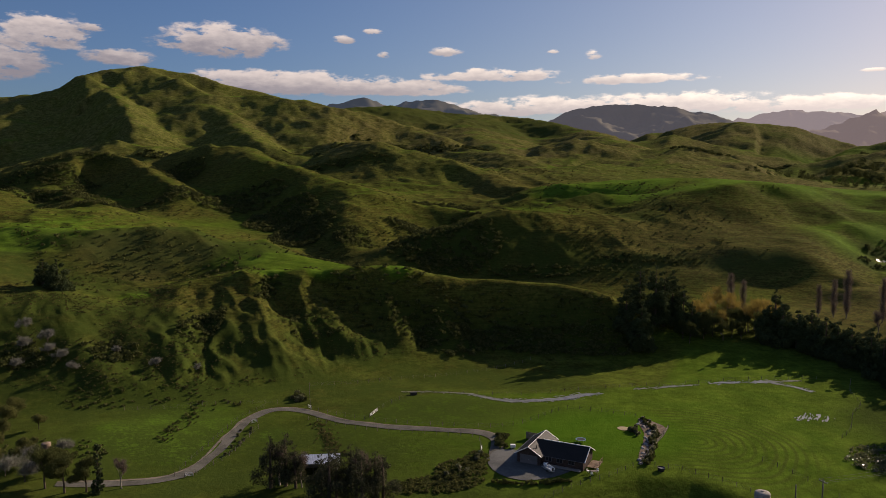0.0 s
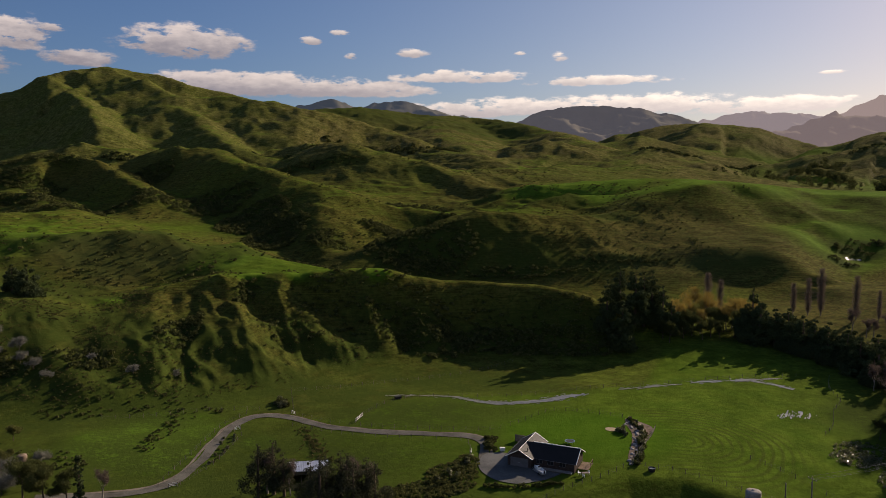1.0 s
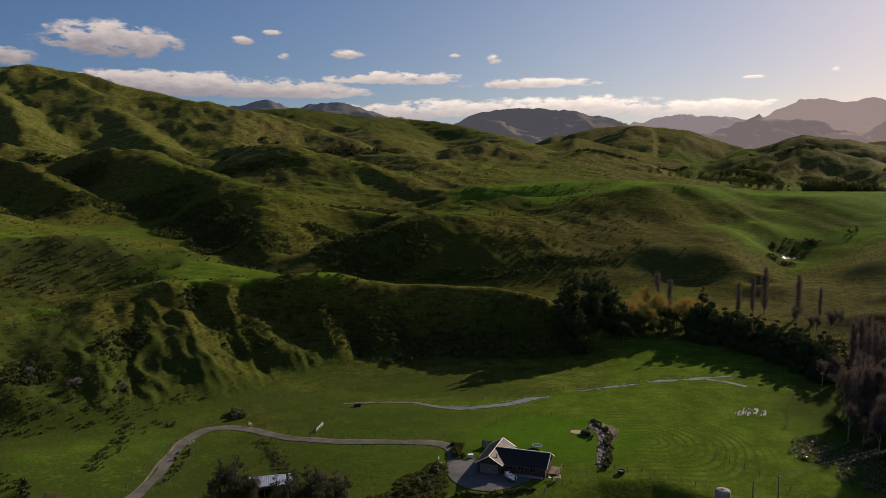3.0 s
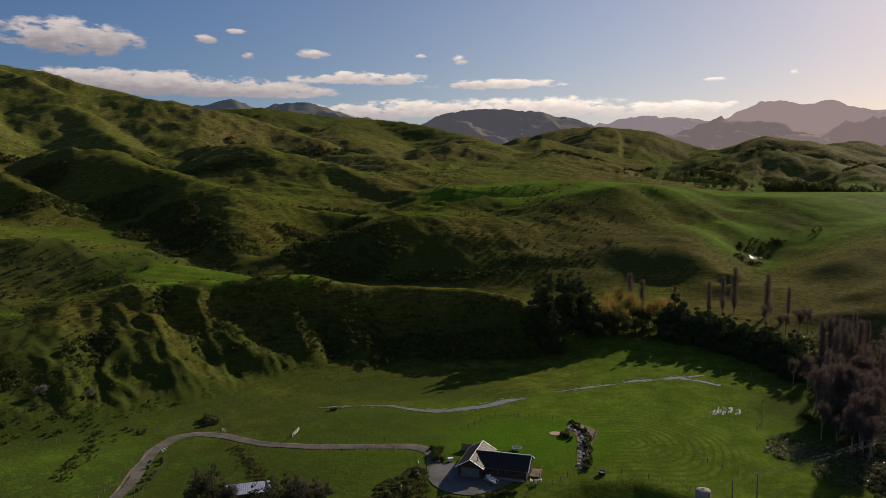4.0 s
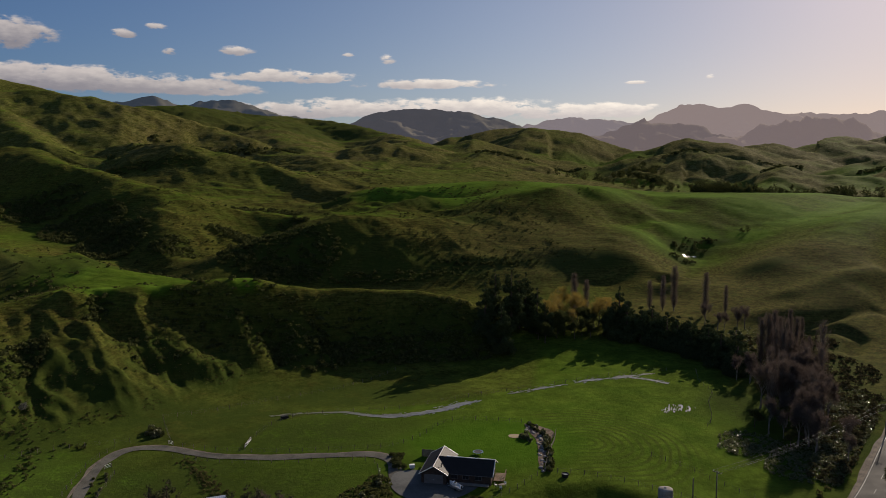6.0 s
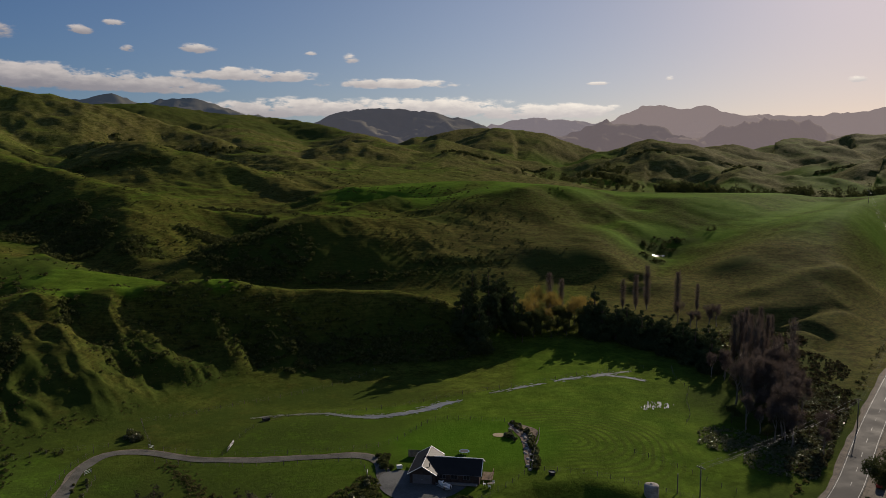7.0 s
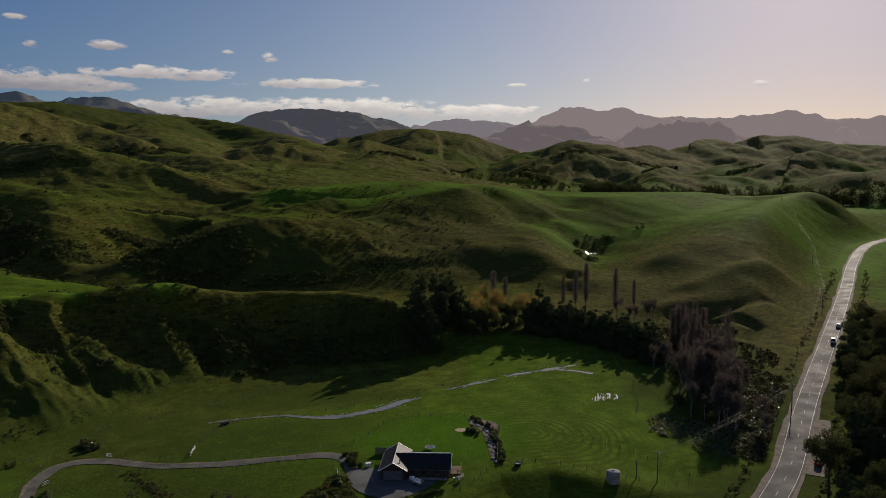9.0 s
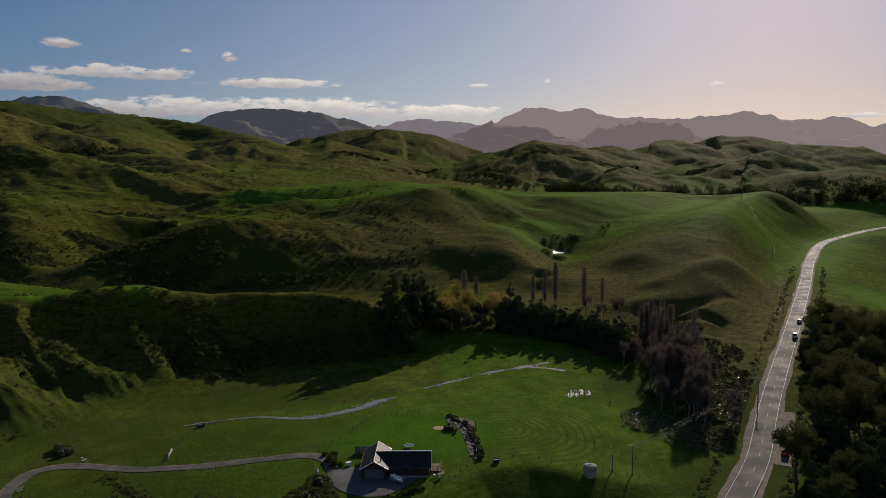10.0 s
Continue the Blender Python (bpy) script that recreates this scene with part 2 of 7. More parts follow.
ridge('plateau', [(-13, 725, 44.8), (3, 715, 49.4), (33, 689, 57.8), (69, 697, 58.9), (106, 712, 61.4), (137, 687, 63.7), (155, 600, 60.7)], 0.12, 0.1, 15, 120, 0.3)
ridge('plateau back', [(1, 880, 75.3), (49, 899, 71.6), (96, 975, 79.1), (140, 940, 71.9), (204, 1030, 81.3), (270, 1101, 77.6)], 0.15, 0.15, 15, 150, 0.3)
ridge('right hill', [(496, 647, 47.5), (503, 628, 48.4), (507, 584, 52.6), (511, 552, 54.7), (504, 517, 50.5), (508, 482, 45.4)], 0.25, 0.22, 13.2, 156, 0.5)
ridge('right hill spur', [(503, 601, 50.7), (423, 526, 48.7), (353, 467, 47.0), (297, 424, 42.5), (264, 398, 35.7), (235, 376, 30.3)], 0.22, 0.3, 10.8, 119, 0.5)
ridge('m1', [(593, 2223, 206.3), (644, 2227, 205.6), (744, 2169, 192.2), (843, 2117, 152.4)], 0.25, 0.22, 30, 460, 0.5)
ridge('m2', [(775, 1839, 132.9), (831, 1830, 141.9), (891, 1778, 159.4), (943, 1737, 152.5), (1028, 1713, 129.6)], 0.25, 0.22, 30, 400, 0.5)
ridge('m3', [(1267, 1906, 148.8), (1331, 1883, 158.4), (1349, 1841, 172.8), (1389, 1794, 160.1), (1442, 1784, 146.1)], 0.25, 0.22, 30, 460, 0.5)
ridge('m4', [(1540, 1951, 170.3), (1586, 1938, 185.7), (1647, 1852, 188.9), (1697, 1787, 161.8), (1772, 1752, 154.6), (1862, 1662, 145.8)], 0.25, 0.22, 30, 501, 0.5)
ridge('m5', [(651, 1173, 67.7), (685, 1164, 76.5), (719, 1126, 92.5), (764, 1085, 75.9), (806, 1073, 67.4)], 0.25, 0.22, 18, 270, 0.5)
ridge('m6', [(1050, 1383, 100.0), (1095, 1364, 110.7), (1124, 1315, 100.2)], 0.25, 0.22, 30, 351, 0.5)
ridge('m7', [(987, 1175, 90.3), (1019, 1163, 101.8), (1031, 1130, 111.4), (1056, 1094, 92.3), (1104, 1069, 83.0)], 0.25, 0.22, 18, 310, 0.5)
ridge('m8', [(536, 1505, 91.9), (591, 1497, 108.6), (643, 1456, 100.9), (692, 1422, 93.4), (751, 1411, 98.1)], 0.25, 0.22, 18, 320, 0.5)
ridge('m9', [(885, 927, 73.1), (919, 908, 78.9), (943, 862, 85.0)], 0.25, 0.22, 18, 261, 0.5)
ridge('m10', [(966, 1856, 132.0), (1046, 1830, 144.0), (1104, 1769, 148.3), (1157, 1720, 132.3)], 0.25, 0.22, 30, 420, 0.5)
ridge('m11', [(210, 1889, 130.2), (260, 1898, 144.1), (362, 1862, 155.7), (443, 1833, 138.2), (519, 1836, 122.2)], 0.25, 0.22, 30, 380, 0.5)
ridge('m12', [(415, 2567, 193.4), (465, 2579, 201.2), (562, 2533, 223.7), (648, 2498, 226.4), (754, 2499, 202.7), (880, 2464, 170.4)], 0.25, 0.22, 30, 521, 0.5)
ridge('m13', [(144, 1480, 122.7), (222, 1482, 118.5), (294, 1453, 121.9), (366, 1427, 106.1)], 0.25, 0.22, 18, 296, 0.5)
ridge('m14', [(46, 1508, 127.9), (102, 1516, 139.5), (145, 1497, 129.9), (188, 1484, 116.3)], 0.25, 0.22, 18, 300, 0.5)
ridge('m15', [(611, 1371, 113.1), (670, 1356, 119.0), (697, 1324, 107.6), (734, 1294, 98.7)], 0.25, 0.22, 18, 300, 0.5)
# distant ranges
far_ridge('far peaks', [(-970, 3519, 348.4), (-893, 3539, 375.8), (-816, 3558, 403.3), (-735, 3575, 417.5), (-632, 3595, 389.4), (-500, 3616, 403.5), (-419, 3626, 409.1), (-339, 3634, 385.3), (-204, 3644, 353.3), (-70, 3649, 321.0)], 0.35, 0.2, 20)
far_ridge('far dome', [(-79, 4199, 288.7), (104, 4199, 339.9), (225, 4194, 393.6), (375, 4183, 418.8), (548, 4164, 424.9), (667, 4147, 416.6), (808, 4122, 413.5), (946, 4092, 381.0), (1081, 4059, 334.5), (1186, 4029, 289.3)], 0.35, 0.2, 20)
far_ridge('far pale', [(973, 4449, 323.7), (1133, 4411, 354.7), (1289, 4367, 381.7), (1442, 4318, 398.1), (1590, 4265, 397.9), (1749, 4202, 377.8), (1874, 4147, 349.0)], 0.35, 0.2, 20)
far_ridge('far mountain', [(1659, 4071, 318.0), (1786, 4016, 371.4), (1835, 3993, 409.2), (1929, 3947, 446.0), (2042, 3889, 447.0), (2132, 3839, 435.7), (2186, 3808, 459.5), (2239, 3777, 451.9), (2326, 3723, 399.7), (2425, 3658, 387.8), (2491, 3612, 398.1), (2554, 3568, 383.9), (2707, 3450, 387.6), (2751, 3415, 400.9), (2834, 3345, 391.4), (2902, 3286, 403.0), (3006, 3189, 383.3), (3105, 3092, 349.5), (3224, 2965, 348.6), (3341, 2831, 317.0), (3480, 2656, 323.9), (3614, 2468, 293.3)], 0.35, 0.2, 20)
far_ridge('far front', [(1070, 3331, 216.6), (1153, 3302, 236.9), (1312, 3241, 282.2), (1383, 3210, 314.7), (1423, 3192, 296.5), (1528, 3142, 307.9), (1618, 3095, 286.3), (1662, 3071, 252.9), (1742, 3025, 224.1)], 0.35, 0.2, 20)
far_ridge('far front two', [(1482, 2713, 193.6), (1556, 2671, 212.6), (1652, 2610, 250.6), (1733, 2556, 266.2), (1812, 2499, 253.2), (1899, 2432, 208.1), (1979, 2366, 187.1)], 0.35, 0.2, 20)


VALLEYS = []


def valley(name, *points):
    """A line along the bottom of a gully or the foot of a slope."""
    VALLEYS.append(np.array(points, float))


valley("foot of the escarpment", (-200, 184, 2), (-150, 190, 2), (-125, 196, 1.6), (-94, 208, 1.2), (-67, 228, 0.3), (-57, 246, 0.5), (-42, 262, 0.6), (-24, 271, 0.8), (-4, 279, 1), (30, 284, 2), (55, 290, 3), (75, 296, 4))
valley('bench', (-215, 270, 30.9), (-193, 288, 24.6), (-172, 295, 21.2), (-150, 304, 20.4), (-138, 307, 21.6), (-128, 309, 23.0), (-118, 314, 27.5), (-94, 302, 26.5), (-65, 301, 26.5))
valley('behind the brow', (-62, 314, 25.4), (-45, 314, 23.4), (-28, 315, 20.0), (-5, 318, 17.5), (18, 318, 16.0), (34, 313, 12.5))
valley('bowl', (149, 428, 31.3), (173, 446, 33.6))
valley('foot of the crest', (149, 482, 37.8), (175, 487, 35.5), (211, 498, 35.8))
valley('gully by the spur', (157, 522, 51.1), (160, 495, 43.1), (166, 472, 35.8))
valley('foot of the knoll', (95, 395, 16.7), (114, 391, 12.8), (135, 379, 12.9), (151, 366, 15.3))
valley('foot of the brown knoll', (187, 362, 15.9), (192, 351, 16.2))
valley('under the bank', (164, 291, 4.0), (177, 285, 6.8), (190, 283, 9.1), (202, 282, 11.5))
valley('behind the dark hill', (-9, 520, 41.8), (14, 520, 41.2), (33, 524, 39.6), (60, 527, 38.1))

valley("stream behind the escarpment", (-112, 452, 13.5), (-110, 425, 12), (-102, 396, 11), (-82, 370, 10), (-45, 360, 9.5), (0, 354, 8), (40, 342, 6.5), (75, 325, 5.5), (105, 312, 5), (130, 298, 4))
valley("foot of the dark hill", (-88, 384, 11), (-62, 386, 10.5), (-38, 390, 10.5), (-15, 393, 10), (20, 388, 9.5), (55, 382, 9), (80, 376, 9), (110, 368, 9))
valley("brown bowl", (98, 388, 12), (95, 420, 23), (92, 450, 33), (95, 476, 42))
valley("dark gully", (-122, 466, 17), (-150, 502, 23), (-176, 542, 31), (-215, 592, 39), (-270, 642, 49), (-325, 692, 62))
valley("back of the terrace", (-140, 458, 18), (-190, 484, 25), (-250, 516, 32), (-320, 556, 38), (-420, 600, 43), (-540, 660, 50))
valley("middle gully", (-108, 462, 15), (-82, 496, 19), (-50, 528, 24), (-12, 566, 30), (28, 596, 36), (60, 604, 42))
valley("upper gully", (-14, 600, 33), (-25, 650, 36), (-62, 704, 42), (-125, 742, 50), (-200, 768, 58), (-260, 800, 66))
valley("pond gully", (132, 338, 7), (152, 372, 10), (180, 405, 13.5), (203, 442, 16.5), (228, 458, 24), (253, 475, 31), (275, 495, 37))
valley("creek", (70, 160, -4.5), (88, 172, -3.5), (104, 196, -2.5), (120, 222, -1), (138, 246, 0.5), (150, 275, 3), (166, 298, 5.5))
valley("left gully", (-300, 600, 42), (-345, 640, 52), (-400, 690, 62))
valley("behind the plateau", (40, 780, 54), (120, 800, 56), (220, 780, 52), (320, 740, 42), (420, 760, 40), (520, 720, 36))

# x, y, level of the valley floors
NEAR_FLOOR = [
    (8, 182, 1.0), (35, 192, 1.2), (-30, 190, 0.2), (-60, 212, -1.0), (-10, 235, -1.2), (82, 240, 0), (50, 158, 1.3), (-120, 190, 2), (-60, 165, -3), (20, 125, -6),
    (60, 128, -5), (95, 152, -5), (100, 190, -2.5), (138, 232, 0), (184, 300, 7), (228, 318, 13), (203, 440, 16), (170, 366, 12),
    (60, 330, 5), (0, 415, 9), (-110, 452, 13), (-40, 470, 13), (300, 560, 28), (400, 480, 17), (300, 300, 6), (-210, 150, 0),
]
FAR_FLOOR = [
    (-250, 560, 28), (-60, 640, 28), (100, 620, 33), (600, 700, 32), (-400, 560, 34), (-600, 700, 46), (-300, 900, 58), (0, 1000, 52),
    (400, 1000, 55), (800, 900, 42), (0, 1500, 90), (600, 1500, 78), (1200, 1500, 70), (-800, 1400, 120), (0, 2500, 140), (1100, 2400, 105),
    (-1500, 2500, 150), (2200, 2600, 90), (0, 4500, 170), (2600, 4200, 140), (-2500, 4000, 180), (0, -150, -14), (-400, -200, -12),
    (400, -150, -6), (230, 100, -2), (560, 250, 8),
]
ROAD = [(28, 99, -5.5), (56, 121.5, -4.8), (78.6, 139.6, -4.2), (99.7, 156.3, -3.5), (126.5, 181.1, -1.8), (158.9, 209.8, 0.5), (234.9, 276.3, 5), (299.7, 334.2, 7.5), (359.7, 388.8, 10),
        (428.9, 447.8, 12), (474.8, 481.2, 13), (529.2, 508.7, 14.5), (587.7, 537, 15.5), (640, 556, 16), (800, 590, 17)]


def lattice(ix, iy, seed):
    h = (ix * 374761393 + iy * 668265263 + seed * 974634541) & 0xFFFFFFFF
    h = ((h ^ (h >> 13)) * 1274126177) & 0xFFFFFFFF
    return ((h ^ (h >> 16)) & 0xFFFF) / 65535.0


def value_noise(x, y, seed=0):
    ix, iy = np.floor(x).astype(np.int64), np.floor(y).astype(np.int64)
    fx, fy = x - ix, y - iy
    fx, fy = fx * fx * fx * (fx * (6 * fx - 15) + 10), fy * fy * fy * (fy * (6 * fy - 15) + 10)
    a = lattice(ix, iy, seed) * (1 - fx) + lattice(ix + 1, iy, seed) * fx
    b = lattice(ix, iy + 1, seed) * (1 - fx) + lattice(ix + 1, iy + 1, seed) * fx
    return 2 * (a * (1 - fy) + b * fy) - 1


def fbm(x, y, size, octaves=4, seed=0, ridged=False):
    out, amp = np.zeros_like(x), 1.0
    for i in range(octaves):
        c, s = math.cos(0.7 * i + seed), math.sin(0.7 * i + seed)
        n = value_noise((c * x - s * y) / size + 17.3 * i, (s * x + c * y) / size - 9.1 * i, seed + i)
        out += amp * ((1 - 2 * np.abs(n)) if ridged else n)
        amp, size = amp * 0.5, size * 0.5
    return out


def step(x, lo, hi):
    t = np.clip((x - lo) / (hi - lo), 0, 1)
    return t * t * (3 - 2 * t)


def along(x, y, line):
    """Distance from a line of points, the height on the line there, the side (positive: left) and how far past its ends."""
    best, height, side, past = np.full(x.shape, 1e9), np.zeros_like(x), np.zeros_like(x), np.zeros_like(x)
    last = len(line) - 2
    for i, ((x0, y0, z0), (x1, y1, z1)) in enumerate(zip(line[:-1], line[1:])):
        dx, dy = x1 - x0, y1 - y0
        run = ((x - x0) * dx + (y - y0) * dy) / (dx * dx + dy * dy)
        t = np.clip(run, 0, 1)
        ex, ey = x - x0 - t * dx, y - y0 - t * dy
        d = np.hypot(ex, ey)
        near = d < best
        best = np.where(near, d, best)
        height = np.where(near, z0 + t * (z1 - z0), height)
        over = np.clip(-run, 0, None) * (i == 0) + np.clip(run - 1, 0, None) * (i == last)
        past = np.where(near, over * math.hypot(dx, dy), past)
        side = np.where(near, (dx * ey - dy * ex) / (math.hypot(dx, dy) * (d + 0.5)), side)
    return best, height, side, past


def curve_through(points, step_m):
    """Points every step_m metres or so on a smooth curve through the given ones (Catmull-Rom)."""
    p = np.array(points, float)
    p = np.vstack([2 * p[0] - p[1], p, 2 * p[-1] - p[-2]])
    out = []
    for a, b, c, d in zip(p[:-3], p[1:-2], p[2:-1], p[3:]):
        n = max(2, int(np.linalg.norm(c - b) / step_m))
        for t in np.arange(n) / n:
            out.append(0.5 * (2 * b + (c - a) * t + (2 * a - 5 * b + 4 * c - d) * t * t + (3 * b - a - 3 * c + d) * t ** 3))
    out.append(p[-2])
    return np.array(out)


road_line = curve_through(ROAD, 8.0)


def floor_level(x, y):
    num, den = np.zeros_like(x), np.zeros_like(x)
    for fx, fy, fz in NEAR_FLOOR + FAR_FLOOR:
        r2 = (x - fx) ** 2 + (y - fy) ** 2
        wgt = 1.0 / (r2 + (12 + 0.05 * abs(fy)) ** 2) ** 1.5
        num, den = num + wgt * fz, den + wgt
    return num / den


def stretched_skin():
    """A surface stretched over the crest lines, valley lines and valley floors near the camera."""
    pts = []
    for crest, far, near, soft, reach, foot in RIDGES:
        if np.hypot(crest[:, 0], crest[:, 1]).mean() < 1000:
            gap = 9.0 if crest[:, 1].mean() < 320 else 17.0
            n = max(2, int(np.hypot(*np.diff(crest[:, :2], axis=0).T).sum() / gap))
            s = np.concatenate([[0], np.cumsum(np.hypot(*np.diff(crest[:, :2], axis=0).T))])
            pts.append(np.column_stack([np.interp(np.linspace(0, s[-1], n + 1), s, crest[:, i]) for i in range(3)]))
    for v in VALLEYS:
        pts.append(curve_through(v, 15.0))
    pts.append(np.array(ROAD))
    low = np.array([(a, b) for a in range(-110, 131, 22) for b in range(60, 261, 20) if b < 240 + 0.35 * a and a < 0.25 * b + 62], float)
    pts.append(np.column_stack([low, floor_level(low[:, 0], low[:, 1])]))
    pts.append(np.array([f for f in FAR_FLOOR if math.hypot(f[0], f[1]) > 850 or f[1] < 200], float))
    p = np.concatenate(pts)
    # points down the flanks of each crest, where no other line is near
    side = []
    for crest, far, near, soft, reach, foot in RIDGES:
        if np.hypot(crest[:, 0], crest[:, 1]).mean() > 1000 or crest[:, 1].mean() < 330:
            continue
        s = np.concatenate([[0], np.cumsum(np.hypot(*np.diff(crest[:, :2], axis=0).T))])
        at = np.linspace(0, s[-1], max(3, int(s[-1] / 22)))[1:-1]
        c = np.column_stack([np.interp(at, s, crest[:, i]) for i in range(3)])
        e = np.column_stack([np.interp(at + 6, s, crest[:, i]) - np.interp(at - 6, s, crest[:, i]) for i in range(2)])
        e /= np.linalg.norm(e, axis=1)[:, None]
        left = np.column_stack([-e[:, 1], e[:, 0]])
        for way, slope in ((1, far), (-1, near)):
            if slope < 0.18:
                continue
            q = c[:, :2] + way * left * 30
            clear = (np.hypot(p[None, :, 0] - q[:, None, 0], p[None, :, 1] - q[:, None, 1]).min(1) > 22)
            side.append(np.column_stack([q, c[:, 2] - slope * (30 - 0.6 * soft)])[clear])
    p = np.concatenate([p] + side)
    keep = [0]
    for i in range(1, len(p)):
        if (np.hypot(p[keep, 0] - p[i, 0], p[keep, 1] - p[i, 1]) > 4.5).all():
            keep.append(i)
    p = p[keep]
    d = np.sqrt((p[:, None, 0] - p[None, :, 0]) ** 2 + (p[:, None, 1] - p[None, :, 1]) ** 2 + 36.0)
    n = len(p)
    m = np.zeros((n + 1, n + 1))
    m[:n, :n] = d - np.diag(np.where(p[:, 1] < 330, 0.6, 1 + 3.5 * step(p[:, 0], 30, 90) * step(p[:, 1], 330, 480)))
    m[:n, n] = m[n, :n] = 1
    w = np.linalg.solve(m, np.append(p[:, 2], 0.0))
    return p, w


SKIN = []


def skin_height(x, y):
    if not SKIN:
        SKIN.extend(stretched_skin())
    p, w = SKIN
    out = np.empty(x.shape)
    for i in range(0, len(x), 20000):
        a, b = x[i:i + 20000, None], y[i:i + 20000, None]
        out[i:i + 20000] = np.sqrt((a - p[None, :, 0]) ** 2 + (b - p[None, :, 1]) ** 2 + 36.0) @ w[:-1] + w[-1]
    return out


# line, height, half width
SWELLS = [
    ([(190, 318, 0), (210, 321, 0), (230, 325, 0), (248, 329, 0)], 2.6, 9), ([(163, 293, 0), (179, 289, 0), (193, 289, 0), (209, 292, 0)], -2.4, 4.0), ([(160, 303, 0), (185, 302, 0), (208, 306, 0)], 1.6, 8),
    ([(170, 284, 0), (181, 278, 0), (182, 266, 0), (172, 257, 0)], -2.4, 3.5), ([(190, 272, 0), (205, 284, 0)], 2.2, 12), 
]


# spurs (raised) and gullies (cut) on the escarpment: line, height, half width
FACE = [
    ([(-110, 284, 0), (-101, 269, 0), (-88, 250, 0), (-78, 238, 0)], 3.2, 8), ([(-130, 276, 0), (-121, 256, 0), (-112, 240, 0)], 2.4, 6), ([(-121, 268, 0), (-111, 248, 0), (-101, 233, 0), (-96, 224, 0)], -3.6, 6.5),
    ([(-101, 287, 0), (-93, 275, 0), (-83, 260, 0), (-71, 252, 0)], -4.4, 6.5), ([(-91, 288, 0), (-81, 279, 0), (-70, 267, 0), (-61, 262, 0)], 3.6, 5.5), ([(-77, 290, 0), (-69, 281, 0), (-60, 272, 0)], -5.0, 7.0),
    ([(-63, 292, 0), (-53, 284, 0), (-46, 272, 0), (-40, 265, 0)], 4.2, 5.0), ([(-48, 294, 0), (-42, 285, 0), (-37, 274, 0)], -4.2, 5.5), ([(-36, 298, 0), (-29, 289, 0), (-25, 279, 0)], 3.6, 4.5), ([(-21, 302, 0), (-16, 293, 0), (-13, 283, 0)], -3.0, 6),
    ([(-143, 238, 0), (-128, 221, 0), (-118, 213, 0)], -3.0, 5.5), ([(-153, 236, 0), (-139, 219, 0), (-122, 209, 0)], 2.4, 6), ([(-166, 226, 0), (-148, 213, 0), (-138, 206, 0)], -1.4, 7), ([(-118, 236, 0), (-108, 222, 0)], 1.8, 6),
]


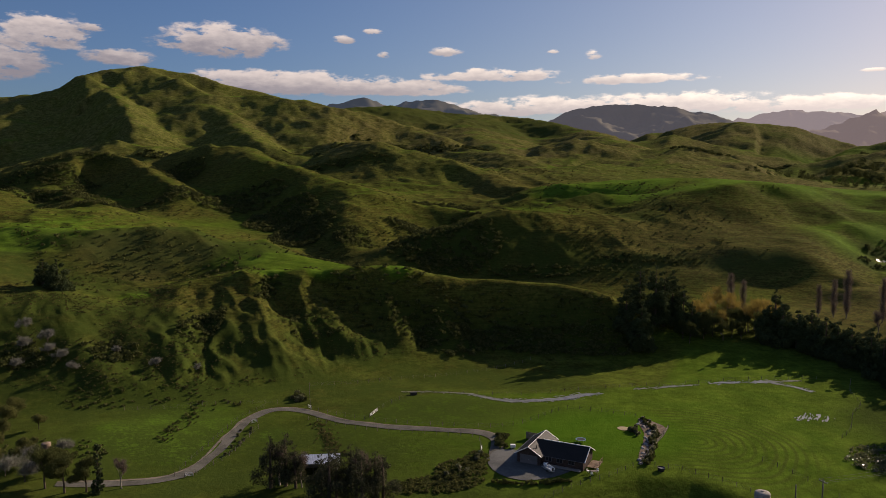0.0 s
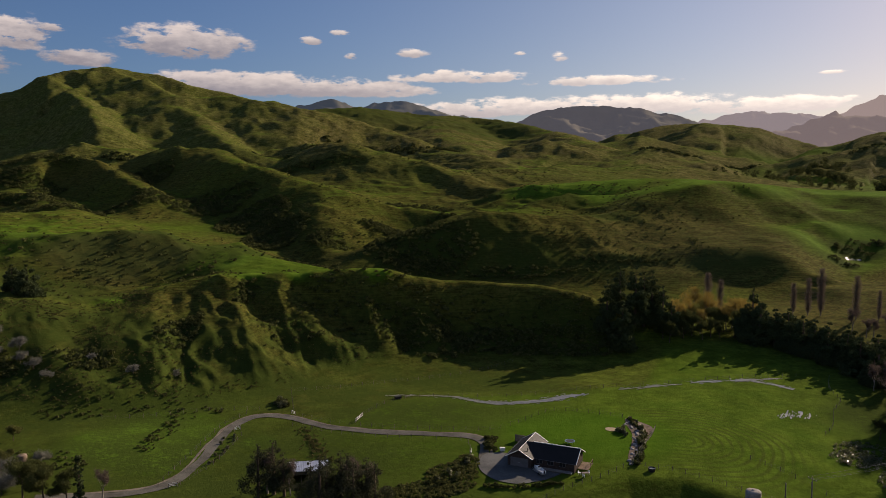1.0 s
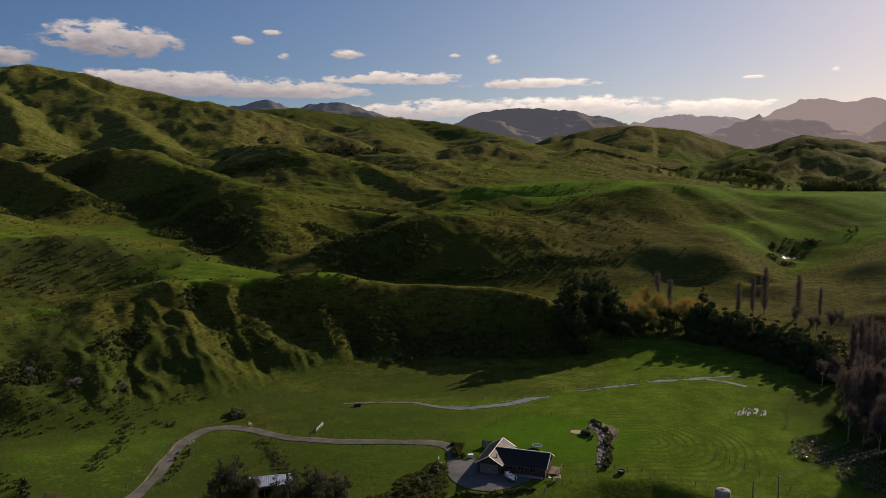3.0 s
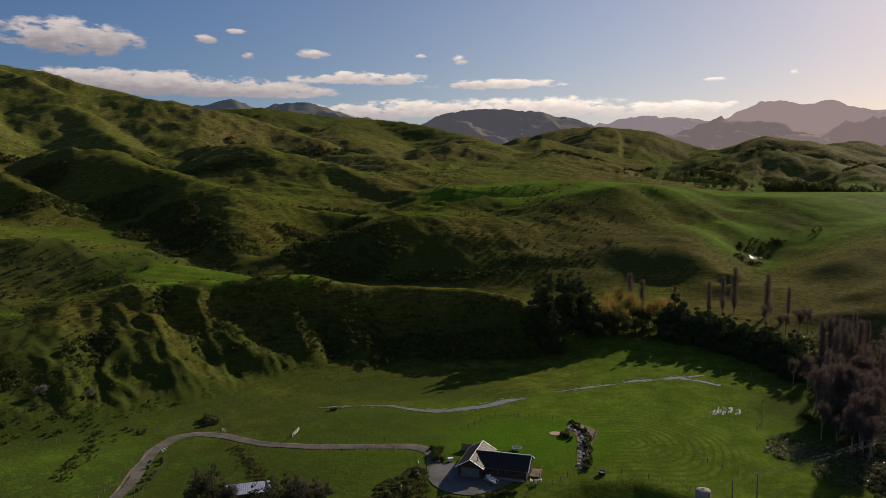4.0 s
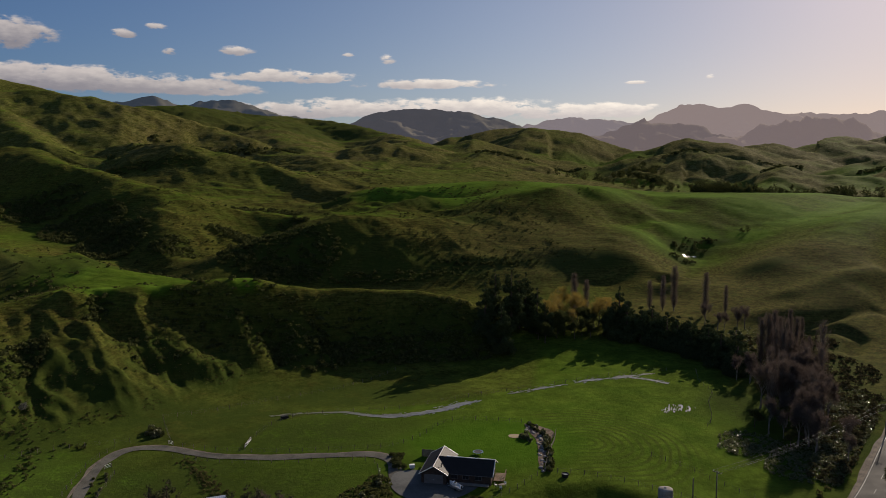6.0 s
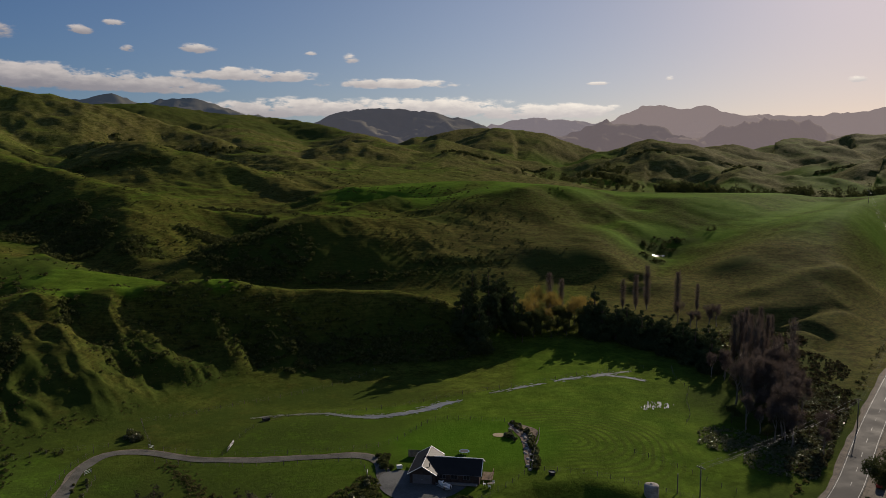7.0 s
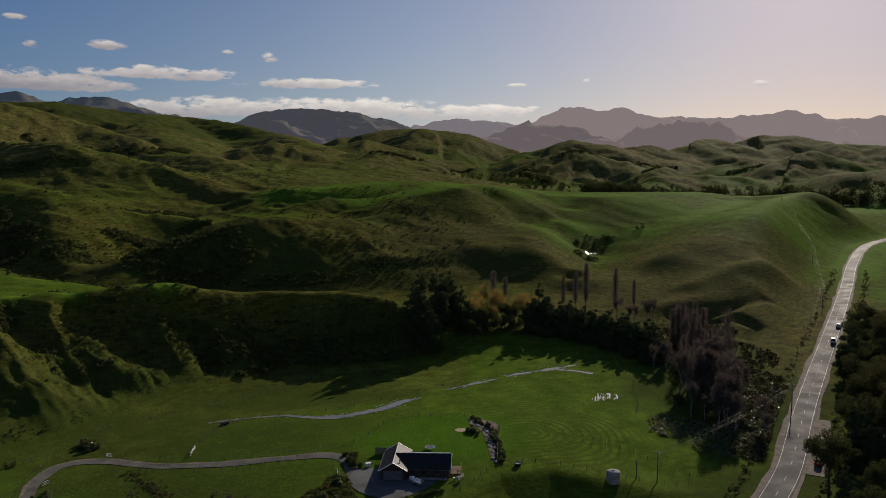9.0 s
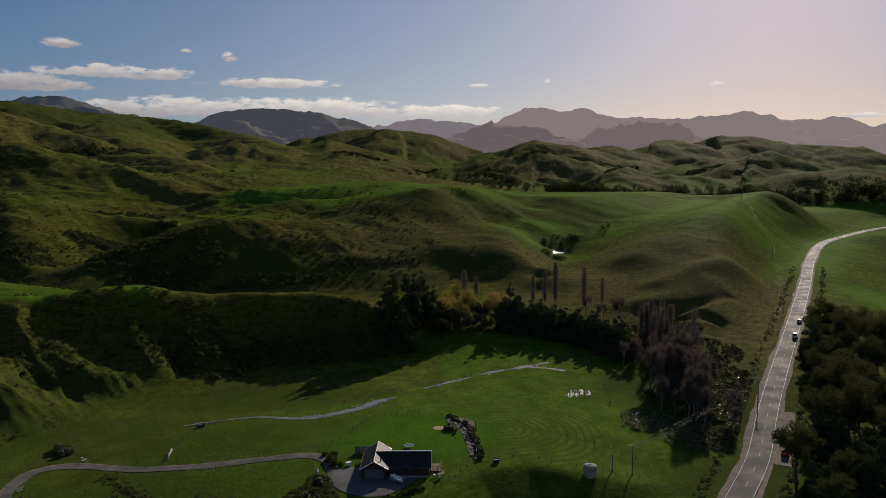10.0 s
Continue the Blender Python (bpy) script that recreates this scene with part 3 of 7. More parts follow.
def land(x, y):
    """Height of the ground, and the height of the valley floor under the hills."""
    x, y = np.asarray(x, float), np.asarray(y, float)
    wx = x + 3.5 * fbm(x, y, 45, 3, 3) * step(y, 320, 520)
    wy = y + 3.5 * fbm(x, y, 45, 3, 8) * step(y, 320, 520)
    base = floor_level(x, y)
    top = np.full(x.shape, -1e9)
    for crest, far, near, soft, reach, foot in RIDGES:
        wide = reach + (crest[:, 2].max() + 20) / foot
        lo, hi = crest[:, :2].min(0) - wide, crest[:, :2].max(0) + wide
        inside = (x > lo[0]) & (x < hi[0]) & (y > lo[1]) & (y < hi[1])
        if not inside.any():
            continue
        d, z, side, past = along(wx[inside], wy[inside], crest)
        k = step(side, -0.6, 0.6)
        slope = near + (far - near) * k
        slope = np.maximum(slope, 0.45 * np.clip(past / (d + 1), 0, 1) * step(past, 0, 15))
        h = z - slope * (np.sqrt(d * d + soft * soft) - soft) - np.clip(foot - slope, 0, None) * (np.sqrt(np.clip(d - reach, 0, None) ** 2 + 64) - 8)
        old = top[inside]
        m = np.maximum(old, h)
        s = 0.05 * soft + 0.5
        top[inside] = m + s * np.log(np.exp(np.clip((old - m) / s, -40, 0)) + np.exp(np.clip((h - m) / s, -40, 0))) * (np.abs(old - h) < 6 * s)
    rise = top - base
    s = 2.5
    z = base + np.where(rise > 12 * s, rise, s * np.log1p(np.exp(np.clip(rise / s, -30, 30))) - s * 0.02)
    reach = np.hypot(x, y)
    close = reach < 1080
    if close.any():
        k = step(reach[close], 860, 1080)
        z[close] = z[close] * k + skin_height(wx[close], wy[close]) * (1 - k)
    up = np.clip(z - base, 0, None)
    hilly = step(up, 1.5, 12)
    # gullies on the high hills, shallow folds on the nearer ones, hardly any on the kept pasture to the east
    kept = step(x, 40, 120) * (1 - step(y, 800, 1000))
    z = z - hilly * np.clip(up * 0.10, 0, 9) * (0.1 - 0.5 * fbm(x, y, 130, 4, 5, True)) * step(reach, 500, 1000) * (1 - kept)
    z = z - hilly * np.clip(up * 0.12, 0, 2.2) * (0.6 - fbm(x + 0.5 * y, y - 0.5 * x, 36, 4, 11, True)) * 0.62 * step(reach, 320, 400) * (1 - 0.8 * kept)
    # spurs and gullies down the face of the escarpment
    face = step(up, 0.8, 5.0) * (1 - step(y, 298, 308)) * step(y, 190, 206) * (1 - step(x, 20, 50)) * step(x, -230, -190)
    west = 0.35 + 0.65 * step(x, -128, -104)
    brow = 1 - step(y - 0.16 * np.clip(x + 60, 0, 90), 281, 292) * step(x, -130, -110)
    fx, fy = x + 2.6 * fbm(x, y, 16, 3, 44), y + 2.6 * fbm(x, y, 16, 3, 45)
    for line, rise, wide in FACE:
        d = along(fx, fy, np.array(line, float))[0]
        z = z + 0.58 * rise * np.exp(-(d / wide) ** 2) * face * brow * (0.5 + 0.5 * west)
    across, down = 0.83 * x + 0.56 * y, 0.56 * x - 0.83 * y
    rill = fbm(across + 4.5 * fbm(x, y, 20, 3, 4), 0.36 * down, 11, 4, 14, True)
    small = fbm(across + 1.2 * fbm(x, y, 9, 2, 5), 0.35 * down, 4.5, 2, 15, True)
    z = z + face * (0.3 + 0.7 * brow) * west * (1.05 * (rill - 0.2) + 0.42 * small + 0.18 * fbm(x, y, 3.2, 3, 33))
    z = z + hilly * 0.34 * fbm(x, y, 9, 3, 21) * (1 - 0.6 * kept)
    z = z + step(reach, 950, 1300) * (1 - step(reach, 2400, 3000)) * 9 * (fbm(x, y, 150, 4, 31) - 0.75) * (1 - step(up, 45, 90))
    # the terrace edge below the paddock fence
    edge = np.interp(x, [-10, 5, 16, 26, 37, 47, 60, 72], [148, 151, 159, 166.5, 165, 158.5, 153, 151])
    z = z - step(x, -25, 10) * (1 - step(x, 70, 92)) * 0.36 * (np.sqrt(np.clip(edge - y, 0, 14) ** 2 + 1) - 1)
    # small swells and washed-out gullies beside the creek
    for line, rise, wide in SWELLS:
        d = along(x, y, np.array(line, float))[0]
        z = z + rise * np.exp(-(d / wide) ** 2)
    # the road lies on its own bench
    d, rz, _, _ = along(x, y, road_line)
    k = 1 - step(d, 5.5, 12 + 0.085 * reach)
    return z * (1 - k) + (rz - 0.25) * k, base


def ground_z(x, y):
    return float(land(np.array([x]), np.array([y]))[0][0])


def grass_material():
    k = material("pasture", 0.9)
    tone = k.add("ShaderNodeVertexColor", layer_name="cover")
    rgb = k.add("ShaderNodeSeparateColor", {0: tone.outputs[0]})
    lush, dirt, mown = rgb.outputs[0], rgb.outputs[1], rgb.outputs[2]
    at = k.add("ShaderNodeSeparateXYZ", {0: k.world_at})
    wide = k.noise(k.world_at, 0.02, 6.0, 0.6)
    mid = k.noise(k.world_at, 0.14, 5.0, 0.6)
    fine = k.noise(k.world_at, 0.9, 5.0, 0.65)
    tuft = k.noise(k.world_at, 3.5, 3.0, 0.6)
    green = k.mix(k.ramp(mid, 0.3, 0.7), (0.044, 0.084, 0.007, 1), (0.076, 0.116, 0.012, 1))
    dry = k.mix(k.ramp(fine, 0.35, 0.65), (0.037, 0.046, 0.008, 1), (0.083, 0.069, 0.017, 1))
    f = k.math("ADD", lush, k.math("MULTIPLY", k.math("SUBTRACT", k.math("ADD", wide, mid), 1.0), 0.9), clamp=True)
    straw_haze = k.mix(k.ramp(wide, 0.35, 0.65), (0.055, 0.066, 0.013, 1), (0.097, 0.079, 0.021, 1))
    # far hills turn pale: their haze is put into the grass colour
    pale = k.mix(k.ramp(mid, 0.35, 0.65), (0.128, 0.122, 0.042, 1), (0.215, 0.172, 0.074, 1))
    straw_haze = k.mix(k.ramp(at.outputs[1], 560.0, 1100.0, 0.0, 0.85), straw_haze, pale)
    col = k.mix(k.ramp(mid, 0.35, 0.7, 0.15, 0.75), dry, straw_haze)
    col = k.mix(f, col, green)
    col = k.mix(k.ramp(lush, 0.95, 1.35, 0.0, 0.8), col, (0.081, 0.144, 0.014, 1))
    # terracettes trodden along the slopes, and grazed grain
    grain = k.noise(k.world_at, 0.55, 8.0, 0.78)
    ribs = k.noise(k.add("ShaderNodeVectorMath", {0: k.world_at, 1: (0.16, 0.16, 2.2)}, operation="MULTIPLY").outputs[0], 0.9, 3.0, 0.6)
    rough_f = k.math("SUBTRACT", 1.15, lush, clamp=True)
    tone_f = k.math("MULTIPLY_ADD", k.ramp(k.math("ADD", k.math("MULTIPLY", grain, 0.6), k.math("MULTIPLY", ribs, 0.4)), 0.39, 0.61, -0.50, 0.46), k.math("MULTIPLY_ADD", rough_f, 0.65, 0.30), 1.0)
    col = k.add("ShaderNodeVectorMath", {0: col, "Scale": tone_f}, operation="SCALE").outputs[0]
    scrub = k.mix(tuft, (0.020, 0.034, 0.007, 1), (0.046, 0.066, 0.012, 1))
    patch = k.math("MULTIPLY", k.ramp(k.math("ADD", k.math("MULTIPLY", mid, 0.5), k.math("MULTIPLY", fine, 0.5)), 0.55, 0.62),
                   k.math("SUBTRACT", 1.0, k.math("MULTIPLY", lush, 1.15), clamp=True))
    col = k.mix(k.math("MULTIPLY", patch, 0.6), col, scrub)
    dots = k.math("MULTIPLY", k.ramp(k.noise(k.world_at, 0.5, 3.0, 0.5), 0.60, 0.66), k.math("SUBTRACT", 1.0, k.math("MULTIPLY", lush, 1.1), clamp=True))
    col = k.mix(k.math("MULTIPLY", dots, k.ramp(wide, 0.35, 0.6, 0.2, 0.9)), col, scrub)
    # scrub cover and painted slope shade darken the pasture
    scrub_shade = k.math("MULTIPLY", tone.outputs[1], k.ramp(k.math("ADD", mid, fine), 0.75, 1.05, 0.35, 1.0))
    col = k.mix(scrub_shade, col, scrub)
    earth = k.mix(fine, (0.130, 0.100, 0.048, 1), (0.240, 0.200, 0.102, 1))
    col = k.mix(k.math("MULTIPLY", dirt, k.ramp(fine, 0.2, 0.6, 0.55, 1.0)), col, earth)
    # curved mowing lines on the east paddock
    east = k.math("MAXIMUM", k.math("SUBTRACT", at.outputs[0], 44.0), 0.0)
    north = k.math("SUBTRACT", at.outputs[1], 188.0)
    sweep = k.math("SQRT", k.math("ADD", k.math("MULTIPLY", east, east), k.math("MULTIPLY", north, north)))
    swirl = k.math("ADD", sweep, k.math("MULTIPLY", k.noise(k.world_at, 0.03, 2.0), 6.0))
    lines = k.ramp(k.math("SINE", k.math("MULTIPLY", swirl, 2.7)), -0.3, 0.95)
    field = k.math("MULTIPLY", k.ramp(sweep, 34.0, 22.0), k.math("MULTIPLY", k.ramp(at.outputs[0], 34.0, 40.0), lines))
    col = k.mix(k.math("MULTIPLY", field, k.ramp(mid, 0.3, 0.6, 0.3, 0.75)), col, (0.044, 0.060, 0.010, 1))
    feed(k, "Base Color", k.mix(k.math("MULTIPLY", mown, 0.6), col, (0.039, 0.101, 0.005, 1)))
    h = k.math("ADD", k.math("MULTIPLY", fine, 1.0), k.math("MULTIPLY", tuft, 0.5))
    bump(k, h, 0.45, 0.45)
    feed(k, "Specular IOR Level", 0.001)
    feed(k, "Roughness", 0.75)
    feed(k, "Sheen Weight", 0.008)
    feed(k, "Sheen Roughness", 0.55)
    feed(k, "Sheen Tint", (0.800, 0.700, 0.340, 1))
    return k.m


# x, y, radius, how lush the grass is there
LUSH = [
    (-640, 1230, 320, 0.85), (-420, 1000, 160, 0.8),     (0, 205, 60, 1.0), (60, 200, 55, 1.0), (60, 250, 55, 1.0), (-30, 240, 50, 0.5), (-90, 190, 45, 0.62), (-60, 175, 35, 0.45), (-20, 165, 40, 0.55),
    (-90, 330, 55, 1.0), (-170, 380, 60, 0.9), (-250, 390, 60, 1.2), (-150, 270, 25, 0.8), (60, 640, 70, 1.1), (130, 560, 60, 1.1), (200, 620, 70, 1.0),
    (250, 520, 90, 1.05), (330, 440, 110, 1.0), (450, 560, 150, 1.05), (240, 470, 70, 0.9), (100, 900, 120, 0.6),
    (450, 1100, 150, 0.9), (800, 1300, 200, 0.8), (-300, 800, 90, 0.55), (-500, 1200, 200, 0.55), (700, 700, 200, 0.9), (300, 1500, 200, 0.6),
]
BARE = [(-182, 324, 19), (-164, 328, 17), (-150, 331, 13), (-165, 312, 13), (-200, 392, 34), (-160, 375, 18), (95, 430, 45), (120, 440, 45), (190, 330, 55), (150, 330, 40), (230, 360, 45), (190, 290, 45), (215, 268, 34), (240, 312, 40), (170, 250, 26), (150, 235, 20)]

# gullies and shaded faces with native bush
BUSHES = [
    (10, 284, 36, 7, 560), (-25, 277, 16, 8, 160), (-75, 264, 12, 8, 40), (-109, 246, 6, 15, 130), (-97, 279, 4, 8, 50), (-129, 222, 9, 7, 90), (-152, 214, 12, 6, 90),
    (70, 412, 30, 5, 120), (10, 400, 30, 5, 160), (-38, 404, 22, 8, 200),
]
# the same in the gullies of the hills behind
HILL_BUSHES = [
    (-150, 505, 22, 30, 620), (-180, 550, 28, 32, 640), (-232, 604, 40, 30, 620), (-110, 480, 14, 16, 120), (-72, 526, 22, 9, 320), (-28, 552, 24, 8, 200),
    (-390, 590, 60, 18, 520), (-330, 562, 40, 16, 360), (-470, 660, 50, 20, 360), (-440, 702, 46, 12, 260), (-415, 655, 30, 20, 320), (-306, 516, 30, 9, 160),
    (-326, 694, 26, 22, 480), (-285, 594, 22, 24, 340), (-230, 728, 26, 12, 150), (-200, 832, 56, 14, 260), (-66, 660, 30, 14, 300), (-275, 990, 56, 14, 160), (-44, 424, 34, 24, 420), (205, 452, 12, 5, 22), (222, 462, 14, 4, 22), (190, 430, 9, 5, 14),
]


# well-kept grass on benches and tops: x, y, radius
GREEN = [(-90, 190, 17), (-84, 176, 14), (-98, 178, 14), (-64, 186, 5), (-228, 325, 24), (-214, 338, 18), (-240, 345, 30), (-122, 325, 18), (-99, 293, 8), (-80, 293, 6), (-50, 298, 6), (-20, 300, 5), (-144, 274, 10), (-139, 298, 9),
         (96, 590, 34), (118, 552, 26), (63, 684, 40), (28, 690, 26), (96, 670, 44), (121, 525, 14), (180, 560, 40), (230, 600, 40), (174, 448, 22), (220, 473, 26), (254, 462, 22), (310, 440, 40),
         (345, 440, 46), (380, 470, 46), (300, 520, 40), (420, 540, 70), (320, 285, 45),
         (418, 1141, 60), (475, 1156, 50), (580, 1156, 40), (623, 1156, 40), (621, 1016, 50), (634, 990, 40), (669, 1799, 120), (973, 1325, 90), (1330, 1402, 150), (1130, 1090, 100), (802, 1004, 80)]
# rank, dark pasture, and half-shade of the terrace slopes put into its colour
RANK_SHADE = [(-12, 246, 40, 16), (-95, 214, 30, 12), (132, 216, 22, 30), (150, 246, 20, 24), (112, 182, 24, 15), (108, 208, 18, 22), (160, 272, 16, 14), (90, 150, 40, 12), (-75, 165, 70, 40), (-125, 205, 60, 34), (-40, 138, 60, 26), (-60, 228, 46, 16), (-160, 160, 60, 60), (-20, 250, 30, 14), (60, 140, 60, 14), (-28, 210, 34, 22), (-110, 236, 44, 22), (-160, 232, 40, 30), (-60, 258, 30, 16), (-190, 285, 50, 22), (-150, 352, 56, 22), (-205, 372, 40, 18), (-185, 328, 56, 24), (-140, 332, 30, 20), (-230, 300, 40, 16)]
# bracken, low scrub and painted hill-face shade: x, y, half length, half width
BRACKEN_SHADE = [(-48, 410, 34, 24), (-18, 420, 26, 24), (15, 412, 26, 12), (55, 408, 20, 12), (-30, 283, 40, 10), (15, 290, 36, 9), (110, 405, 16, 9), (130, 402, 18, 8), (205, 365, 12, 9), (45, 580, 30, 12), (-5, 690, 26, 16),
           (70, 480, 18, 16), (-380, 2560, 420, 330), (-20, 2500, 220, 420), (-560, 2350, 240, 300), (208, 450, 16, 9), (226, 462, 18, 6)]


def ground_sheet():
    front = np.radians(np.concatenate([np.linspace(-44, 66, 640)]))
    rest = np.radians(np.linspace(66, 316, 60)[1:-1])
    az = np.concatenate([front, rest])
    rad = np.concatenate([[0.0], np.geomspace(25, 150, 50)[:-1], np.linspace(150, 330, 150)[:-1], np.geomspace(330, 1100, 330)[:-1], np.geomspace(1100, 4850, 220)])
    cx, cy = -18.0, 4.0
    A, Rr = np.meshgrid(az, rad[1:])
    X, Y = cx + Rr * np.sin(A), cy + Rr * np.cos(A)
    z, base = land(X.ravel(), Y.ravel())
    x, y = X.ravel(), Y.ravel()
    na, nr = len(az), len(rad) - 1
    zc = ground_z(cx, cy)
    co = np.empty((na * nr + 1, 3), np.float32)
    co[:-1, 0], co[:-1, 1], co[:-1, 2] = x, y, z
    co[-1] = (cx, cy, zc)
    i, j = np.meshgrid(np.arange(nr - 1), np.arange(na), indexing="ij")
    j2 = (j + 1) % na
    quads = np.stack([i * na + j, i * na + j2, (i + 1) * na + j2, (i + 1) * na + j], -1).reshape(-1, 4)[:, ::-1]
    tri = np.stack([np.arange(na), np.full(na, na * nr), (np.arange(na) + 1) % na], -1)[:, ::-1]
    me = bpy.data.meshes.new("ground")
    me.vertices.add(len(co))
    me.vertices.foreach_set("co", co.ravel())
    loops = np.concatenate([quads.ravel(), tri.ravel()]).astype(np.int32)
    me.loops.add(len(loops))
    me.loops.foreach_set("vertex_index", loops)
    starts = np.concatenate([np.arange(len(quads)) * 4, len(quads) * 4 + np.arange(len(tri)) * 3]).astype(np.int32)
    me.polygons.add(len(starts))
    me.polygons.foreach_set("loop_start", starts)
    me.update(calc_edges=True)
    me.shade_smooth()
    lush = np.zeros_like(x)
    # far eastern grass less lush, so the painted haze tone shows
    for ax, ay, r, v in LUSH:
        lush = np.maximum(lush, v * (0.6 if ay > 850 and ax > 0 else 1.0) * np.exp(-(((x - ax) ** 2 + (y - ay) ** 2) / r ** 2) ** 2 * 0.7))
    up = z - base
    lush = np.maximum(lush, 0.24 + 0.50 * fbm(x, y, 110, 3, 41))
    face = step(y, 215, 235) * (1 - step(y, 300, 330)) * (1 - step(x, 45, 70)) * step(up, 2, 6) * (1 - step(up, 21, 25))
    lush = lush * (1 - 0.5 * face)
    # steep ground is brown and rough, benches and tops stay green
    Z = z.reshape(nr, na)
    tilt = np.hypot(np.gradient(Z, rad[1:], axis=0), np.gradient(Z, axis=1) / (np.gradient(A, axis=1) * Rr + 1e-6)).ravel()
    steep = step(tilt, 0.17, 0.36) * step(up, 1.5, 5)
    # far eastern flats also lose green to the painted haze tone
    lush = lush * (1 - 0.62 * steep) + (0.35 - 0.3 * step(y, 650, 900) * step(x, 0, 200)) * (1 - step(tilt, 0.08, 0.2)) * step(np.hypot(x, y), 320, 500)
    for ax, ay, r in GREEN:
        lush = np.maximum(lush, (1.35 if ay < 350 or ax < 110 else 1.2 if ay < 850 else 0.95) * np.exp(-(((x - ax) ** 2 + (y - ay) ** 2) / r ** 2) ** 2 * 0.7) * (1 - face * step(tilt, 0.2, 0.4)))
    grazed = step(y - np.interp(x, [-66, -41, -33, -21, 12, 30, 46], [206, 203, 222, 228, 230, 235, 240]), -1.5, 1.5) * (1 - step(x - 0.35 * (y - 240), 42, 47)) * (1 - step(up, 2.0, 5.0)) * step(x, -75, -66) * (1 - step(y, 285, 296))
    lush = lush * (1 - 0.45 * grazed)
    dirt = np.zeros_like(x)
    for ax, ay, r in BARE:
        b = np.exp(-(((x - ax) ** 2 + (y - ay) ** 2) / r ** 2) ** 2)
        lush, dirt = lush * (1 - 0.9 * b), np.maximum(dirt, 0.10 * b)
    mown = np.exp(-(((x - 22) / 24) ** 2 + ((y - 192) / 19) ** 2) ** 3)
    col = np.ones((len(co), 4), np.float32)
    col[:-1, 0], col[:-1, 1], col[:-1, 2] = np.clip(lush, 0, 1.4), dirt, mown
    # bush, scrub and painted shade together, kept in the alpha channel
    bushy = np.zeros_like(x)
    for ax, ay, rx, ry, n in BUSHES + HILL_BUSHES:
        bushy = np.maximum(bushy, 0.9 * np.exp(-((((x - ax) / rx) ** 2 + ((y - ay) / ry) ** 2) * 0.8) ** 2))
    ragged = 1 + 0.5 * fbm(x, y, 16, 3, 71)
    for ax, ay, rx, ry in BRACKEN_SHADE:
        bushy = np.maximum(bushy, 0.8 * np.exp(-((((x - ax) / rx) ** 2 + ((y - ay) / ry) ** 2) * ragged) ** 2))
    for ax, ay, rx, ry in RANK_SHADE:
        bushy = np.maximum(bushy, 0.9 * np.exp(-((((x - ax) / rx) ** 2 + ((y - ay) / ry) ** 2) * ragged) ** 2))
    col[:-1, 3] = bushy
    col[-1, 3] = 0
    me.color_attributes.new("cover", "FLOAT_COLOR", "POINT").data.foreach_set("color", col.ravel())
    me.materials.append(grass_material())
    return tagged(new("ground", me), "green hill pasture with brown rough grass on the steep slopes", "ground", kind="structure")


ground_sheet()


def far_mountains():
    for name, crest, far, near, soft in FAR_RIDGES:
        a, b = crest[0] - crest[1], crest[-1] - crest[-2]
        a, b = a / np.hypot(a[0], a[1]), b / np.hypot(b[0], b[1])
        first, last = crest[0] + 420 * a, crest[-1] + 420 * b
        first[2], last[2] = 90, 90
        c = curve_through(np.vstack([first, crest, last]), 14.0)
        n, rows = len(c), 40
        s = np.concatenate([[0], np.cumsum(np.hypot(np.diff(c[:, 0]), np.diff(c[:, 1])))])
        top = c[:, 2]
        out = c[:, :2] / np.linalg.norm(c[:, :2], axis=1)[:, None]
        bm = bmesh.new()
        grid = []
        for r in range(rows):
            u = r / (rows - 1)
            px, py = c[:, 0] - 700 * u * out[:, 0], c[:, 1] - 700 * u * out[:, 1]
            drop = (top - 60) * (1 - (1 - u) ** 1.4)
            spurs = 150 * fbm(px, py, 420, 5, 51, True) * u * (1 - u) * 1.6
            jag = 9 * fbm(px, py, 260, 3, 61) + 8 * (fbm(px, py, 80, 4, 63, True) - 0.3)
            pz = top - drop + spurs + jag
            grid.append([bm.verts.new(v) for v in zip(px, py, pz)])
        for a, b in zip(grid[:-1], grid[1:]):
            for q in range(n - 1):
                bm.faces.new((a[q], b[q], b[q + 1], a[q + 1]))
        me = bpy.data.meshes.new("backdrop")
        bm.to_mesh(me)
        bm.free()
        me.shade_smooth()
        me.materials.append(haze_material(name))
        tagged(new("backdrop", me), "hazy blue-grey mountain range along the horizon", "mountains", kind="structure")


# haze of each range, put in as a faint glow of its own
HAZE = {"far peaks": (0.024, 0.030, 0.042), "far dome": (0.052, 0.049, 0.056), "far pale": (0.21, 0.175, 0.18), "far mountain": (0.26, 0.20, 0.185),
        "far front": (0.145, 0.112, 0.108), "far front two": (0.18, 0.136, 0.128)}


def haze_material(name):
    k = material("hazed_hillside", 0.95)
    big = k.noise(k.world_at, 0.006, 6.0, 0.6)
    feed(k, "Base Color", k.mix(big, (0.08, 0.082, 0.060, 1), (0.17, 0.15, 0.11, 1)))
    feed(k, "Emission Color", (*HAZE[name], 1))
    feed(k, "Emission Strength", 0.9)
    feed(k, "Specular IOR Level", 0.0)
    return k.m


far_mountains()


# ---- tools for things ----
def mesh_of(name, verts, faces, mats, smooth=False):
    me = bpy.data.meshes.new(name)
    me.from_pydata([tuple(map(float, v)) for v in verts], [], [tuple(int(i) for i in f) for f in faces])
    for m in mats if isinstance(mats, (list, tuple)) else [mats]:
        me.materials.append(m)
    if smooth:
        me.shade_smooth()
    return me


